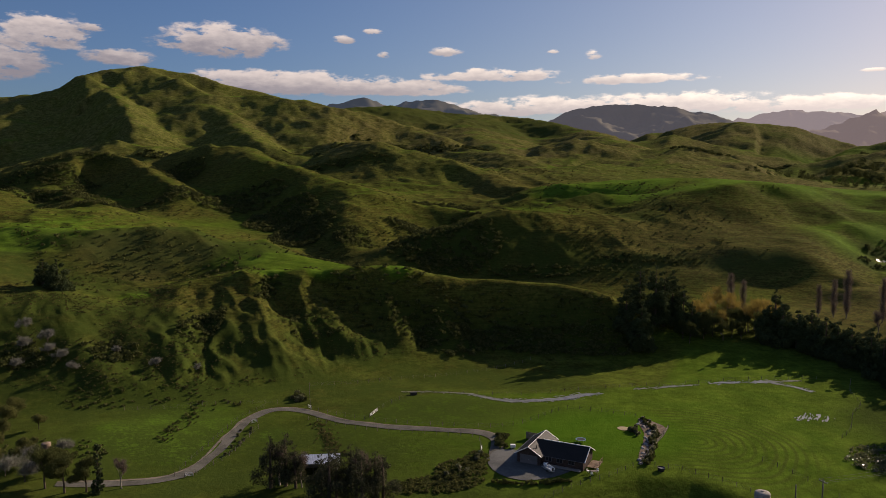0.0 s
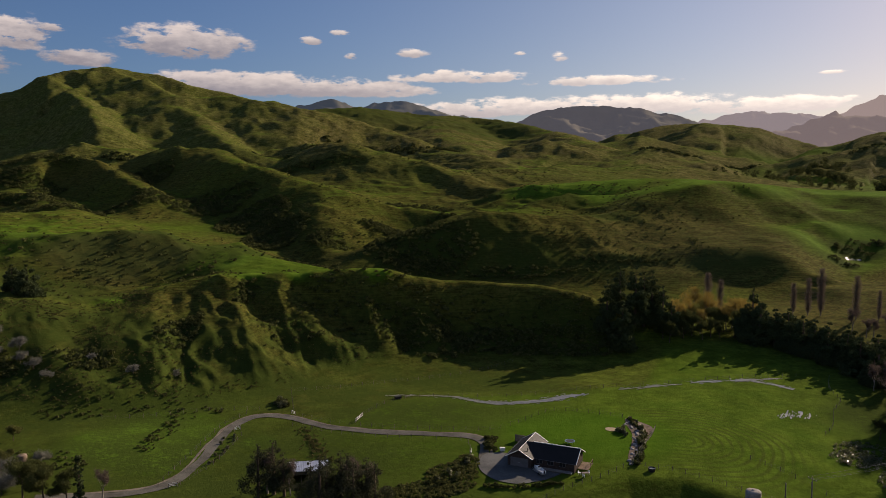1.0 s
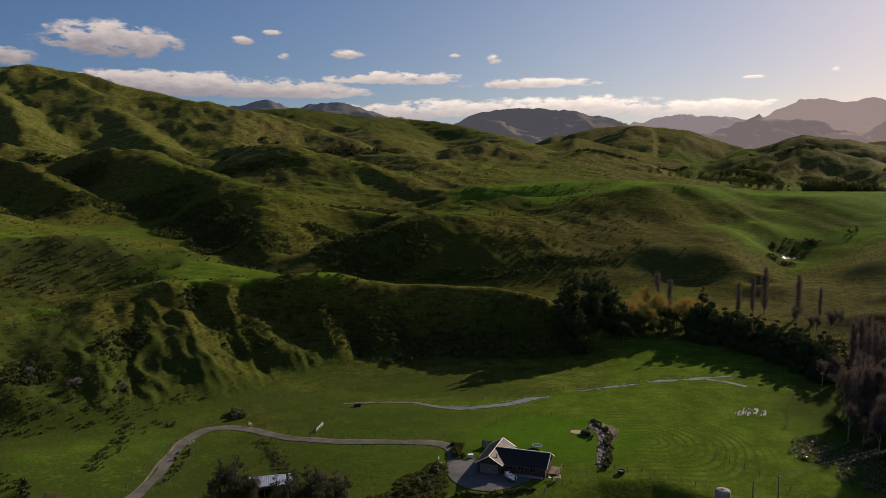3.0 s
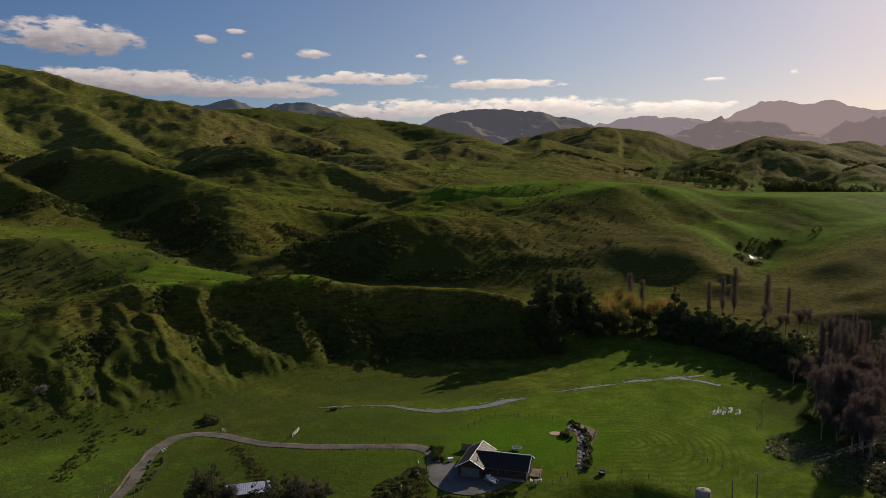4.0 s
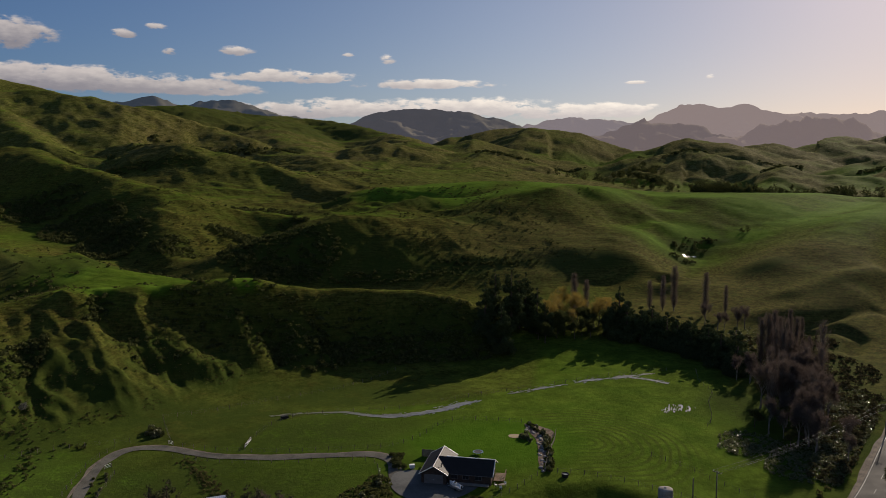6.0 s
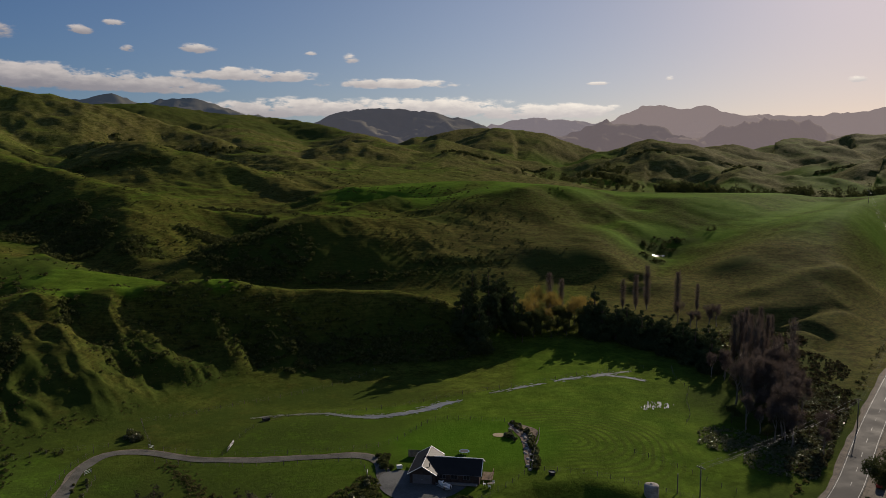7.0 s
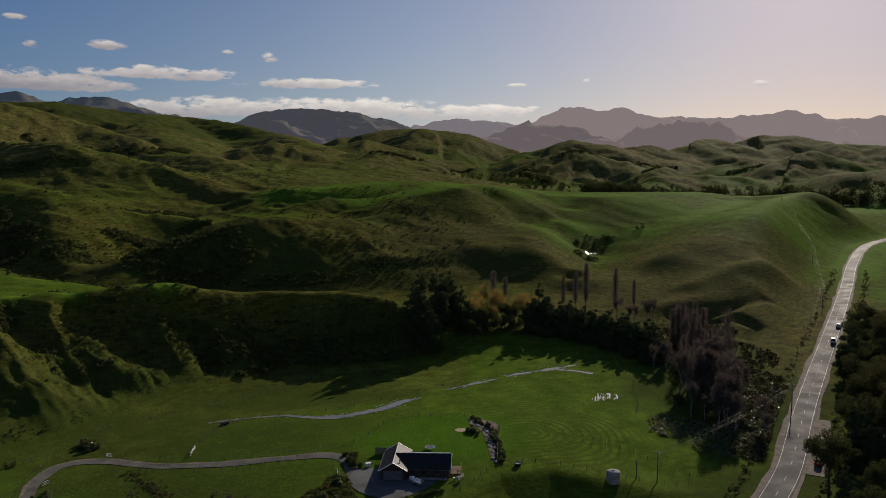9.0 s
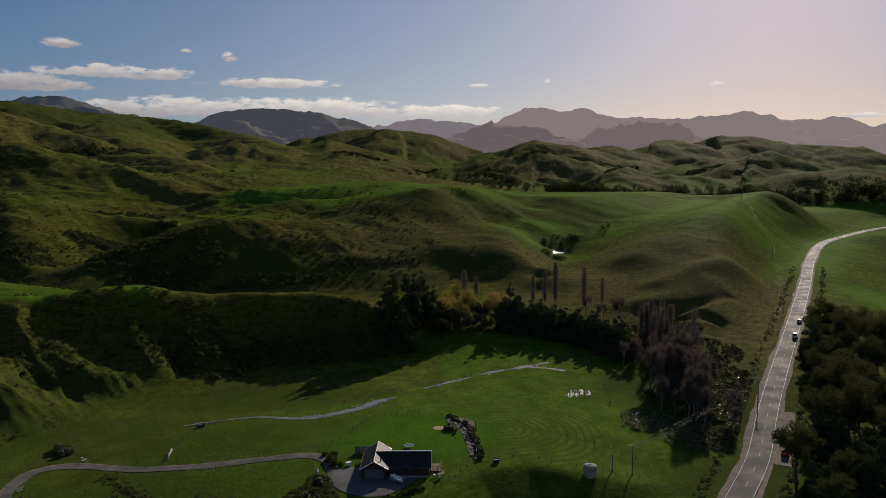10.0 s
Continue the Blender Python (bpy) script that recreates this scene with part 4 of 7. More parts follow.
def part(name, bm, mat, parent, label="", smooth=False):
    """Links a bmesh or a mesh as one object under a thing or part."""
    if isinstance(bm, bmesh.types.BMesh):
        me = bpy.data.meshes.new(name)
        bm.to_mesh(me)
        bm.free()
        me.materials.append(mat)
        if smooth:
            me.shade_smooth()
    else:
        me = bm
    ob = new(name, me)
    ob.parent = parent
    if label:
        ob["label"] = label
    return ob


def thing(name, at, turn=0.0, label="", category="", group="", kind=""):
    e = new(name)
    e.empty_display_size = 0.3
    e.matrix_world = pose(*at, 0, 0, turn)
    return tagged(e, label, category, group, kind)


def add_box(bm, lo, hi, bevel=0.0, turn=None):
    r = bmesh.ops.create_cube(bm, size=1.0)
    vs = r["verts"]
    for v in vs:
        v.co = Vector([lo[i] + (v.co[i] + 0.5) * (hi[i] - lo[i]) for i in range(3)])
        if turn is not None:
            v.co = turn @ v.co
    if bevel:
        es = list({e for v in vs for e in v.link_edges})
        bmesh.ops.bevel(bm, geom=es, offset=bevel, segments=2, affect="EDGES")
    return bm


def add_tube(bm, a, b, ra, rb, sides=6, cap=True):
    a, b = Vector(a), Vector(b)
    ax = (b - a).normalized()
    u = ax.orthogonal().normalized()
    w = ax.cross(u)
    ring = [[bm.verts.new(c + r * (math.cos(q) * u + math.sin(q) * w)) for q in np.arange(sides) * 2 * math.pi / sides] for c, r in ((a, ra), (b, rb))]
    for i in range(sides):
        bm.faces.new((ring[0][i], ring[0][(i + 1) % sides], ring[1][(i + 1) % sides], ring[1][i]))
    if cap:
        bm.faces.new(ring[0][::-1])
        bm.faces.new(ring[1])
    return bm


def box(lo, hi, bevel=0.0):
    return add_box(bmesh.new(), lo, hi, bevel)


def tube(a, b, ra, rb=None, sides=6):
    return add_tube(bmesh.new(), a, b, ra, ra if rb is None else rb, sides)


def ribbon(line, left, right, lift, mat, name, cross=4, drape=True, jag=0.0, seed=0):
    """A strip laid along a line of points; left and right are its edges' offsets."""
    p = np.array(line, float)
    d = np.gradient(p[:, :2], axis=0)
    d /= np.linalg.norm(d, axis=1)[:, None] + 1e-9
    nrm = np.stack([-d[:, 1], d[:, 0]], 1)
    n = len(p)
    lo, hi = np.broadcast_to(np.asarray(left, float), (n,)), np.broadcast_to(np.asarray(right, float), (n,))
    k = np.linspace(0, 1, cross + 1)
    off = lo[:, None] * (1 - k) + hi[:, None] * k
    if jag:
        wob = fbm(np.arange(n)[:, None] * 1.0 + 0 * k, np.array([[0.0, 40.0]]).repeat(n, 0)[:, [0] * (cross + 1)] + (k > 0.5) * 50.0, 4.0, 3, seed)
        off = off + jag * wob * (2 * np.abs(k - 0.5))
    x = p[:, 0:1] + nrm[:, 0:1] * off
    y = p[:, 1:2] + nrm[:, 1:2] * off
    z = land(x.ravel(), y.ravel())[0].reshape(x.shape) if drape else np.repeat(p[:, 2:3], cross + 1, 1)
    co = np.stack([x, y, z + lift], -1).reshape(-1, 3)
    w = cross + 1
    faces = [(i * w + j, (i + 1) * w + j, (i + 1) * w + j + 1, i * w + j + 1) for i in range(n - 1) for j in range(cross)]
    return mesh_of(name, co, faces, mat, True)


def along_ground(points, step_m):
    c = curve_through([(x, y, 0) for x, y in points], step_m)
    c[:, 2] = land(c[:, 0], c[:, 1])[0]
    return c


# ---- materials of things ----
GRAVEL = mottled("gravel", (0.066, 0.064, 0.054), (0.125, 0.120, 0.102), 0.25, 3.0, 0.95, relief=0.4, depth=0.05)
YARD = mottled("yard_gravel", (0.078, 0.080, 0.076), (0.135, 0.136, 0.128), 0.18, 3.0, 0.95, relief=0.4, depth=0.05)
SHOULDER = mottled("road_shoulder", (0.10, 0.085, 0.07), (0.20, 0.17, 0.13), 0.4, 3.0, 0.9, relief=0.5, depth=0.06)
WOOD_POST = mottled("weathered_post", (0.12, 0.10, 0.08), (0.24, 0.21, 0.17), 3.0, 14.0, 0.85)
WIRE = mottled("fence_wire", (0.09, 0.09, 0.085), (0.13, 0.13, 0.125), 3.0, 14.0, 0.8)
BARK = mottled("bark", (0.055, 0.042, 0.032), (0.13, 0.10, 0.075), 0.8, 6.0, 0.9, relief=0.6, depth=0.05)
PALE_BARK = mottled("pale_bark", (0.14, 0.12, 0.10), (0.27, 0.24, 0.20), 0.8, 6.0, 0.9)
WHITE = mottled("white_paint", (0.74, 0.73, 0.70), (0.82, 0.81, 0.78), 1.0, 12.0, 0.45, relief=0.03)
CONCRETE = mottled("concrete", (0.20, 0.185, 0.165), (0.30, 0.28, 0.25), 0.8, 9.0, 0.85)
BLACK = mottled("black_rubber", (0.012, 0.012, 0.012), (0.03, 0.03, 0.03), 2.0, 14.0, 0.6)
GLASS_DARK = mottled("window_glass", (0.02, 0.022, 0.025), (0.03, 0.032, 0.036), 1.0, 5.0, 0.08, relief=0.0)
STEEL = mottled("galvanised_iron", (0.42, 0.43, 0.44), (0.58, 0.59, 0.60), 0.8, 8.0, 0.35, 0.7)
STONE = mottled("stone", (0.22, 0.20, 0.17), (0.40, 0.37, 0.33), 0.8, 6.0, 0.9, relief=0.5, depth=0.05)
SAND = mottled("sand", (0.26, 0.21, 0.13), (0.38, 0.31, 0.20), 0.8, 6.0, 0.95)


def leaf_material(name, dark, light, through=0.25):
    k = material(name, 0.7)
    rnd = k.add("ShaderNodeNewGeometry").outputs["Random Per Island"]
    big = k.noise(k.world_at, 0.25, 3.0)
    f = k.math("ADD", k.math("MULTIPLY", rnd, 0.65), k.math("MULTIPLY", big, 0.45), clamp=True)
    col = k.mix(f, (*dark, 1), (*light, 1))
    feed(k, "Base Color", col)
    feed(k, "Specular IOR Level", 0.0)
    glow = k.add("ShaderNodeBsdfTranslucent", {0: col})
    mixer = k.add("ShaderNodeMixShader", {0: through, 1: k.bsdf.outputs[0], 2: glow.outputs[0]})
    out = k.m.node_tree.nodes["Material Output"]
    k.tree.links.new(mixer.outputs[0], out.inputs[0])
    return k.m


NEEDLES = leaf_material("conifer_needles", (0.028, 0.042, 0.019), (0.084, 0.104, 0.044), 0.15)
BUSH = leaf_material("bush_leaves", (0.034, 0.044, 0.015), (0.105, 0.112, 0.038), 0.25)
BRAMBLE = leaf_material("bramble_leaves", (0.034, 0.034, 0.016), (0.098, 0.082, 0.040), 0.2)
GUM = leaf_material("gum_leaves", (0.034, 0.038, 0.014), (0.105, 0.095, 0.036), 0.35)
GOLD = leaf_material("autumn_leaves", (0.14, 0.098, 0.024), (0.34, 0.25, 0.065), 0.45)
SHED_PINE = leaf_material("grey_pine_needles", (0.030, 0.036, 0.020), (0.085, 0.086, 0.046), 0.25)
OLIVE = leaf_material("olive_leaves", (0.050, 0.060, 0.020), (0.14, 0.14, 0.045), 0.3)
TWIG = leaf_material("bare_twigs", (0.060, 0.047, 0.040), (0.165, 0.128, 0.106), 0.3)
TUSSOCK = leaf_material("tussock_blades", (0.046, 0.050, 0.018), (0.125, 0.112, 0.044), 0.4)
FLAX = leaf_material("flax_blades", (0.050, 0.062, 0.024), (0.17, 0.17, 0.075), 0.35)
for n_ in FLAX.node_tree.nodes:
    if n_.type == "BSDF_PRINCIPLED":
        n_.inputs["Roughness"].default_value, n_.inputs["Specular IOR Level"].default_value = 0.30, 0.35


def asphalt_material():
    k = material("asphalt", 0.8)
    fine = k.noise(k.world_at, 4.0, 4.0)
    big = k.noise(k.world_at, 0.15, 4.0)
    feed(k, "Base Color", k.mix(k.ramp(big, 0.35, 0.65), (0.036, 0.035, 0.033, 1), (0.060, 0.058, 0.054, 1)))
    feed(k, "Roughness", k.ramp(big, 0.3, 0.7, 0.66, 0.8))
    feed(k, "Specular IOR Level", 0.035)
    bump(k, fine, 0.25, 0.02)
    return k.m


def water_material():
    k = material("shallow_water", 0.28)
    feed(k, "Base Color", k.mix(k.ramp(k.noise(k.world_at, 0.7, 5.0, 0.65), 0.35, 0.65), (0.085, 0.082, 0.062, 1), (0.22, 0.215, 0.195, 1)))
    feed(k, "Specular IOR Level", 1.0)
    bump(k, k.noise(k.world_at, 2.2, 3.0), 0.10, 0.03)
    return k.m


ASPHALT, WATER = asphalt_material(), water_material()
LINE = mottled("road_paint", (0.22, 0.22, 0.21), (0.40, 0.40, 0.385), 1.5, 9.0, 0.7)

# ---- road, drive, water ----
fine_road = curve_through(ROAD, 3.0)
tagged(new("road", ribbon(fine_road, -2.9, 3.2, 0.02, ASPHALT, "road", 6, False)), "worn grey two-lane asphalt road, damp and shiny", "road", kind="structure")
tagged(new("road_shoulder", ribbon(fine_road, -4.0, 4.4, -0.10, SHOULDER, "road_shoulder", 6, False, 0.5, 3)), "dark gravel shoulder along the road", "shoulder", kind="structure")
for off in (-2.6, 2.8):
    tagged(new("road_line", ribbon(fine_road, off, off + 0.10, 0.035, LINE, "road_line", 1, False)), "white painted edge line of the road", "road line", kind="structure")
dense_road = curve_through(ROAD, 1.0)
dash_v, dash_f = [], []
for i in range(0, len(dense_road) - 4, 10):
    seg = dense_road[i:i + 4]
    d = seg[-1] - seg[0]
    nrm = np.array([-d[1], d[0], 0]) / np.hypot(d[0], d[1]) * 0.05
    b = len(dash_v)
    up = np.array([0, 0, 0.035])
    dash_v += [seg[0] - nrm + up, seg[0] + nrm + up, seg[-1] + nrm + up, seg[-1] - nrm + up]
    dash_f.append((b, b + 3, b + 2, b + 1))
tagged(new("road_line", mesh_of("road_line", dash_v, dash_f, LINE)), "white dashed centre line of the road", "road line", kind="structure")
lay = [(101.5, 150), (108, 156), (116, 163.5), (124, 171), (131, 178)]
tagged(new("lay_by", ribbon(along_ground(lay, 2.0), -1.8, 2.6, 0.10, SHOULDER, "lay_by", 4, True, 0.5, 5)), "gravel lay-by beside the road", "lay-by", kind="structure")

track = [(585, 606), (599, 593), (611, 579), (618, 566)]
tagged(new("farm_track", ribbon(along_ground(track, 3.0), -0.9, 0.9, 0.12, SHOULDER, "farm_track", 3, True, 0.4, 15)), "pale dirt track across the pasture to the road", "track", kind="structure")

DRIVE = [(-100, 148), (-88.3, 151.7), (-79.7, 156.3), (-76.6, 160), (-74.9, 165.3), (-74.3, 172.9), (-74.7, 183.5), (-74.2, 194.9), (-71.7, 202.6), (-66.6, 205.4), (-60.3, 203.8),
         (-53.5, 199.4), (-44.1, 195), (-32, 192.1), (-21.1, 190.7), (-11.5, 189.3), (-7.6, 187.2), (-5.8, 183.5), (-5.9, 179), (-6.0, 174), (-4.5, 168)]
drive_line = along_ground(DRIVE, 1.5)
tagged(new("driveway", ribbon(drive_line, -1.25, 1.25, 0.10, GRAVEL, "driveway", 6, True, 0.35, 7)), "pale gravel farm driveway winding across the paddock", "driveway", kind="structure")
tagged(new("driveway_verge", ribbon(drive_line, 1.2, 2.0, 0.07, SHOULDER, "driveway_verge", 2, True, 0.35, 9)), "dark earth bank beside the driveway", "verge", kind="structure")


def blot(name, outline, lift, mat, label, category, ragged=0.35, seed=0):
    """A ragged flat patch on the ground inside a closed outline."""
    ring = curve_through(list(outline) + [outline[0]], 0.8)[:-1]
    ring = ring[:, :2] if ring.shape[1] > 2 else ring
    mid = ring.mean(0)
    a = np.arange(len(ring)) * 0.8
    out = ring - mid
    out *= (1 + ragged * 0.25 * fbm(a, a * 0 + seed, 5.0, 3, seed))[:, None]
    rows = [mid + out * s for s in (0.0, 0.35, 0.7, 1.0)]
    co = np.concatenate(rows[1:] + [mid[None]])
    z = land(co[:, 0], co[:, 1])[0] + lift
    n = len(ring)
    faces = [(r * n + i, r * n + (i + 1) % n, (r + 1) * n + (i + 1) % n, (r + 1) * n + i) for r in range(2) for i in range(n)]
    faces += [(3 * n, (i + 1) % n, i) for i in range(n)]
    faces = [f[::-1] for f in faces]
    return tagged(new(name, mesh_of(name, np.column_stack([co, z]), faces, mat, True)), label, category, kind="structure")


blot("yard", [(-7.5, 171.2), (-6.0, 176.3), (-1.6, 177.5), (3.3, 175), (14.4, 171.5), (12.6, 167.6), (8.2, 164), (3.9, 161.9), (-0.2, 161.6), (-3.8, 163.1), (-6.4, 166.7)], 0.13, YARD,
     "pale gravel yard in front of the farmhouse", "yard", 0.1, 2)


def water_strip(points, widths, seed, label):
    c = along_ground(points, 0.8)
    w = np.interp(np.linspace(0, 1, len(c)), np.linspace(0, 1, len(widths)), widths)
    w = w * (1 + 0.35 * fbm(np.arange(len(c)) * 1.0, np.zeros(len(c)), 6.0, 3, seed))
    tagged(new("water", ribbon(c, -w * 0.4, w * 0.4, 0.07, WATER, "water", 4, True, 0.5, seed)), label, "puddle", kind="structure")
    # the broken wet edge of it
    rng = np.random.default_rng(seed)
    n = max(8, int(len(c) * 1.6))
    i = rng.integers(0, len(c) - 1, n)
    d = c[i + 1, :2] - c[i, :2]
    d = d / np.linalg.norm(d, axis=1)[:, None]
    out = np.column_stack([-d[:, 1], d[:, 0]])
    mid = c[i, :2] + out * (rng.choice([-1, 1], n) * (w[i] * 0.4 + np.abs(rng.normal(size=n)) * 0.7))[:, None]
    half, thick = rng.uniform(0.25, 1.1, n), rng.uniform(0.06, 0.20, n)
    ring = [(-1, 0), (-0.4, -1), (0.5, -0.8), (1, 0.1), (0.3, 1), (-0.5, 0.7)]
    co = np.stack([mid + d * (a * half)[:, None] + out * (b * thick)[:, None] for a, b in ring], 1).reshape(-1, 2)
    z = land(co[:, 0], co[:, 1])[0] + 0.08
    tagged(new("puddles", mesh_of("puddles", np.column_stack([co, z]), np.arange(6 * n).reshape(-1, 6), WATER)), "broken wet patches glinting between the grass", "puddles", kind="stuff")


water_strip([(-25, 228.6), (-16, 227.2), (-9, 222.4), (-2, 219.8), (8, 221), (18, 225.6), (25.5, 228.6)], [0.6, 1.6, 2.5, 5.0, 5.5, 3.6, 0.4], 1, "long shallow pond of muddy water lying in the paddock")
water_strip([(34.9, 233.8), (42, 236.0), (49.6, 239), (57, 241.6)], [0.3, 1.3, 0.9, 0.2], 2, "thin wet streak of standing water in the paddock")
water_strip([(60, 243), (65, 244.8), (72, 245.8), (77.8, 247), (86, 248.6), (91, 249.5)], [0.5, 1.9, 1.1, 2.6, 1.3, 0.3], 3, "thin wet streak of standing water in the paddock")
water_strip([(78, 247.3), (82, 245.4), (85.4, 243), (88, 240.4), (90, 237.5)], [0.4, 2.2, 2.4, 1.7, 0.4], 4, "bright puddle winding through the grass")
for i, (px, py) in enumerate([(77.5, 213.4), (79.4, 214.6), (81.2, 215.5), (83.2, 215.2), (85, 214)]):
    water_strip([(px - 1.3, py - 2.4), (px, py), (px + 0.9, py + 2.0)], [0.1, 0.5 - 0.1 * (i % 3), 0.1], 10 + i, "wheel rut filled with water in the paddock")
water_strip([(-37, 227.6), (-30, 228.8), (-25, 228.6)], [0.2, 0.9, 0.4], 21, "thin wet streak of standing water in the paddock")
water_strip([(197, 440.5), (200, 442), (204, 443.5), (207, 444)], [0.2, 0.5, 0.55, 0.2], 22, "small farm pond between the hills")
blot("sandpit", [(25.6, 194.2), (27, 193.4), (28.6, 194.2), (28.4, 195.9), (26.6, 196.5), (25.5, 195.6)], 0.10, SAND, "round patch of bare sand in the lawn", "sandpit", 0.2, 3)


# ---- plants ----
def leaf_cloud(rng, centres, radii, count, size, flat=0.8):
    """Loose leaf tufts spread through a set of clumps: vertices and faces, each tuft a bent quad."""
    centres, radii = np.asarray(centres, float), np.asarray(radii, float)
    count, size = int(count * 1.9), size * 0.70
    pick = rng.choice(len(centres), count, p=radii ** 2 / (radii ** 2).sum())
    d = rng.normal(size=(count, 3))
    d /= np.linalg.norm(d, axis=1)[:, None]
    rr = radii[pick] * rng.uniform(0.55, 1.08, count)
    p = centres[pick] + d * rr[:, None] * np.array([1, 1, flat])
    nrm = d + 0.7 * rng.normal(size=(count, 3))
    nrm /= np.linalg.norm(nrm, axis=1)[:, None]
    u = np.cross(nrm, rng.normal(size=(count, 3)))
    u /= np.linalg.norm(u, axis=1)[:, None]
    w = np.cross(nrm, u)
    s = size * rng.uniform(0.6, 1.4, count)
    quad = [p + u * s[:, None] * 0.5, p + w * s[:, None] * 0.32 + nrm * s[:, None] * 0.12, p - u * s[:, None] * 0.5, p - w * s[:, None] * 0.32]
    co = np.stack(quad, 1).reshape(-1, 3)
    return co, np.arange(count * 4).reshape(-1, 4)


def quick_mesh(name, co, faces, mat):
    me = bpy.data.meshes.new(name)
    k = faces.shape[1]
    me.vertices.add(len(co))
    me.vertices.foreach_set("co", np.asarray(co, np.float32).ravel())
    me.loops.add(faces.size)
    me.loops.foreach_set("vertex_index", faces.astype(np.int32).ravel())
    me.polygons.add(len(faces))
    me.polygons.foreach_set("loop_start", (np.arange(len(faces)) * k).astype(np.int32))
    me.update(calc_edges=True)
    me.materials.append(mat)
    return me


def stems(rng, height, spread, levels, lean=0.15, trunk_r=0.3, fork=3, up=0.6, bare=0.2):
    """Branch segments (from, to, radius, radius) of a tree that forks from its trunk."""
    segs, tips = [], []

    def grow(a, way, length, r, level):
        pieces = 3 if level == 0 else 2
        p, d = Vector(a), Vector(way).normalized()
        for i in range(pieces):
            d = (d + Vector(rng.normal(size=3)) * lean * (0.4 if level == 0 else 1) + Vector((0, 0, up * 0.15))).normalized()
            q = p + d * length / pieces
            r2 = r * 0.78
            segs.append((p, q, r, r2))
            if level < levels and (level > 0 or i > 0 or bare < 0.1):
                for _ in range(fork if i == pieces - 1 else max(1, fork - 1)):
                    side = Vector(rng.normal(size=3))
                    side = (side - side.dot(d) * d).normalized()
                    w = (d * up + side * spread + Vector((0, 0, 0.15))).normalized()
                    grow(q, w, length * rng.uniform(0.5, 0.72), r2 * 0.6, level + 1)
            p, r = q, r2
        tips.append(p)

    grow((0, 0, -0.3), (0, 0, 1), height * (0.55 if levels > 2 else 0.6), trunk_r, 0)
    return segs, tips


def tubes_mesh(name, segs, mat, sides=5):
    co, fa = [], []
    for a, b, ra, rb in segs:
        ax = (b - a).normalized()
        u = ax.orthogonal().normalized()
        w = ax.cross(u)
        n = sides if ra > 0.08 else 3
        base = len(co)
        for c, r in ((a, ra), (b, rb)):
            for i in range(n):
                q = 2 * math.pi * i / n
                co.append(c + r * (math.cos(q) * u + math.sin(q) * w))
        for i in range(n):
            j = (i + 1) % n
            fa.append((base + i, base + j, base + n + j, base + n + i))
    return quick_mesh(name, np.array([tuple(c) for c in co]), np.array(fa), mat)


def make_conifer(seed, height, width, label, mat=None, tiers=9, leaves=2600, ragged=0.35, low=0.12, size=0.85):
    """A tall dark conifer with limbs in uneven tiers."""
    rng = np.random.default_rng(seed)
    t = thing("tree", (0, 0, -60), 0, label, "tree")
    segs = [(Vector((0, 0, -0.4)), Vector((0.1, 0, height * 0.5)), 0.045 * width + 0.12, 0.03 * width + 0.06), (Vector((0.1, 0, height * 0.5)), Vector((0, 0, height * 0.96)), 0.03 * width + 0.06, 0.03)]
    cen, rad = [], []
    for i in range(tiers):
        f = low + (0.97 - low) * i / (tiers - 1)
        reach = 0.5 * width * (1 - f) ** 0.55 * rng.uniform(1 - ragged, 1 + ragged * 0.6) + 0.25
        n = max(3, int(3 + 5 * (1 - f)))
        for j in range(n):
            q = rng.uniform(0, 6.283)
            r = reach * rng.uniform(0.45, 1.0)
            tip = Vector((r * math.cos(q), r * math.sin(q), height * f + rng.uniform(-0.04, 0.05) * height))
            segs.append((Vector((0, 0, height * f - 0.12 * r)), tip, 0.07, 0.02))
            cen.append(tip * 0.9 + Vector((0, 0, tip.z * 0.1)))
            rad.append(max(0.35, 0.24 * width * (1 - f) ** 0.5 * rng.uniform(0.6, 1.1)))
    cen.append(Vector((0, 0, height)))
    rad.append(0.5)
    part("trunk", tubes_mesh("trunk", segs, BARK, 7), None, t)
    co, fa = leaf_cloud(rng, cen, rad, leaves, size, 0.75)
    part("crown", quick_mesh("crown", co, fa, mat or NEEDLES), None, t)
    return t


def make_broad(seed, height, width, label, mat, leaves=2400, size=0.8, clumps=34, bark=None):
    """A spreading evergreen with a lumpy crown on forked limbs."""
    rng = np.random.default_rng(seed)
    t = thing("tree", (0, 0, -60), 0, label, "tree")
    segs, tips = stems(rng, height * 0.9, 0.9, 2, 0.15, 0.03 * height, 3, 0.7)
    pts = np.array([tuple(p) for p in tips])
    pts[:, :2] *= width / (2.2 * np.abs(pts[:, :2]).max() + 0.1)
    cen = pts[rng.choice(len(pts), min(clumps, len(pts)), replace=False)]
    k = width / (2.2 * max(np.abs(np.array([tuple(s[1]) for s in segs])[:, :2]).max(), 0.1))
    segs = [(Vector((a.x * k, a.y * k, a.z)), Vector((b.x * k, b.y * k, b.z)), ra, rb) for a, b, ra, rb in segs]
    rad = rng.uniform(0.10, 0.21, len(cen)) * width
    part("trunk", tubes_mesh("trunk", segs, bark or BARK, 6), None, t)
    co, fa = leaf_cloud(rng, cen, rad, leaves, size, 0.8)
    part("crown", quick_mesh("crown", co, fa, mat), None, t)
    return t


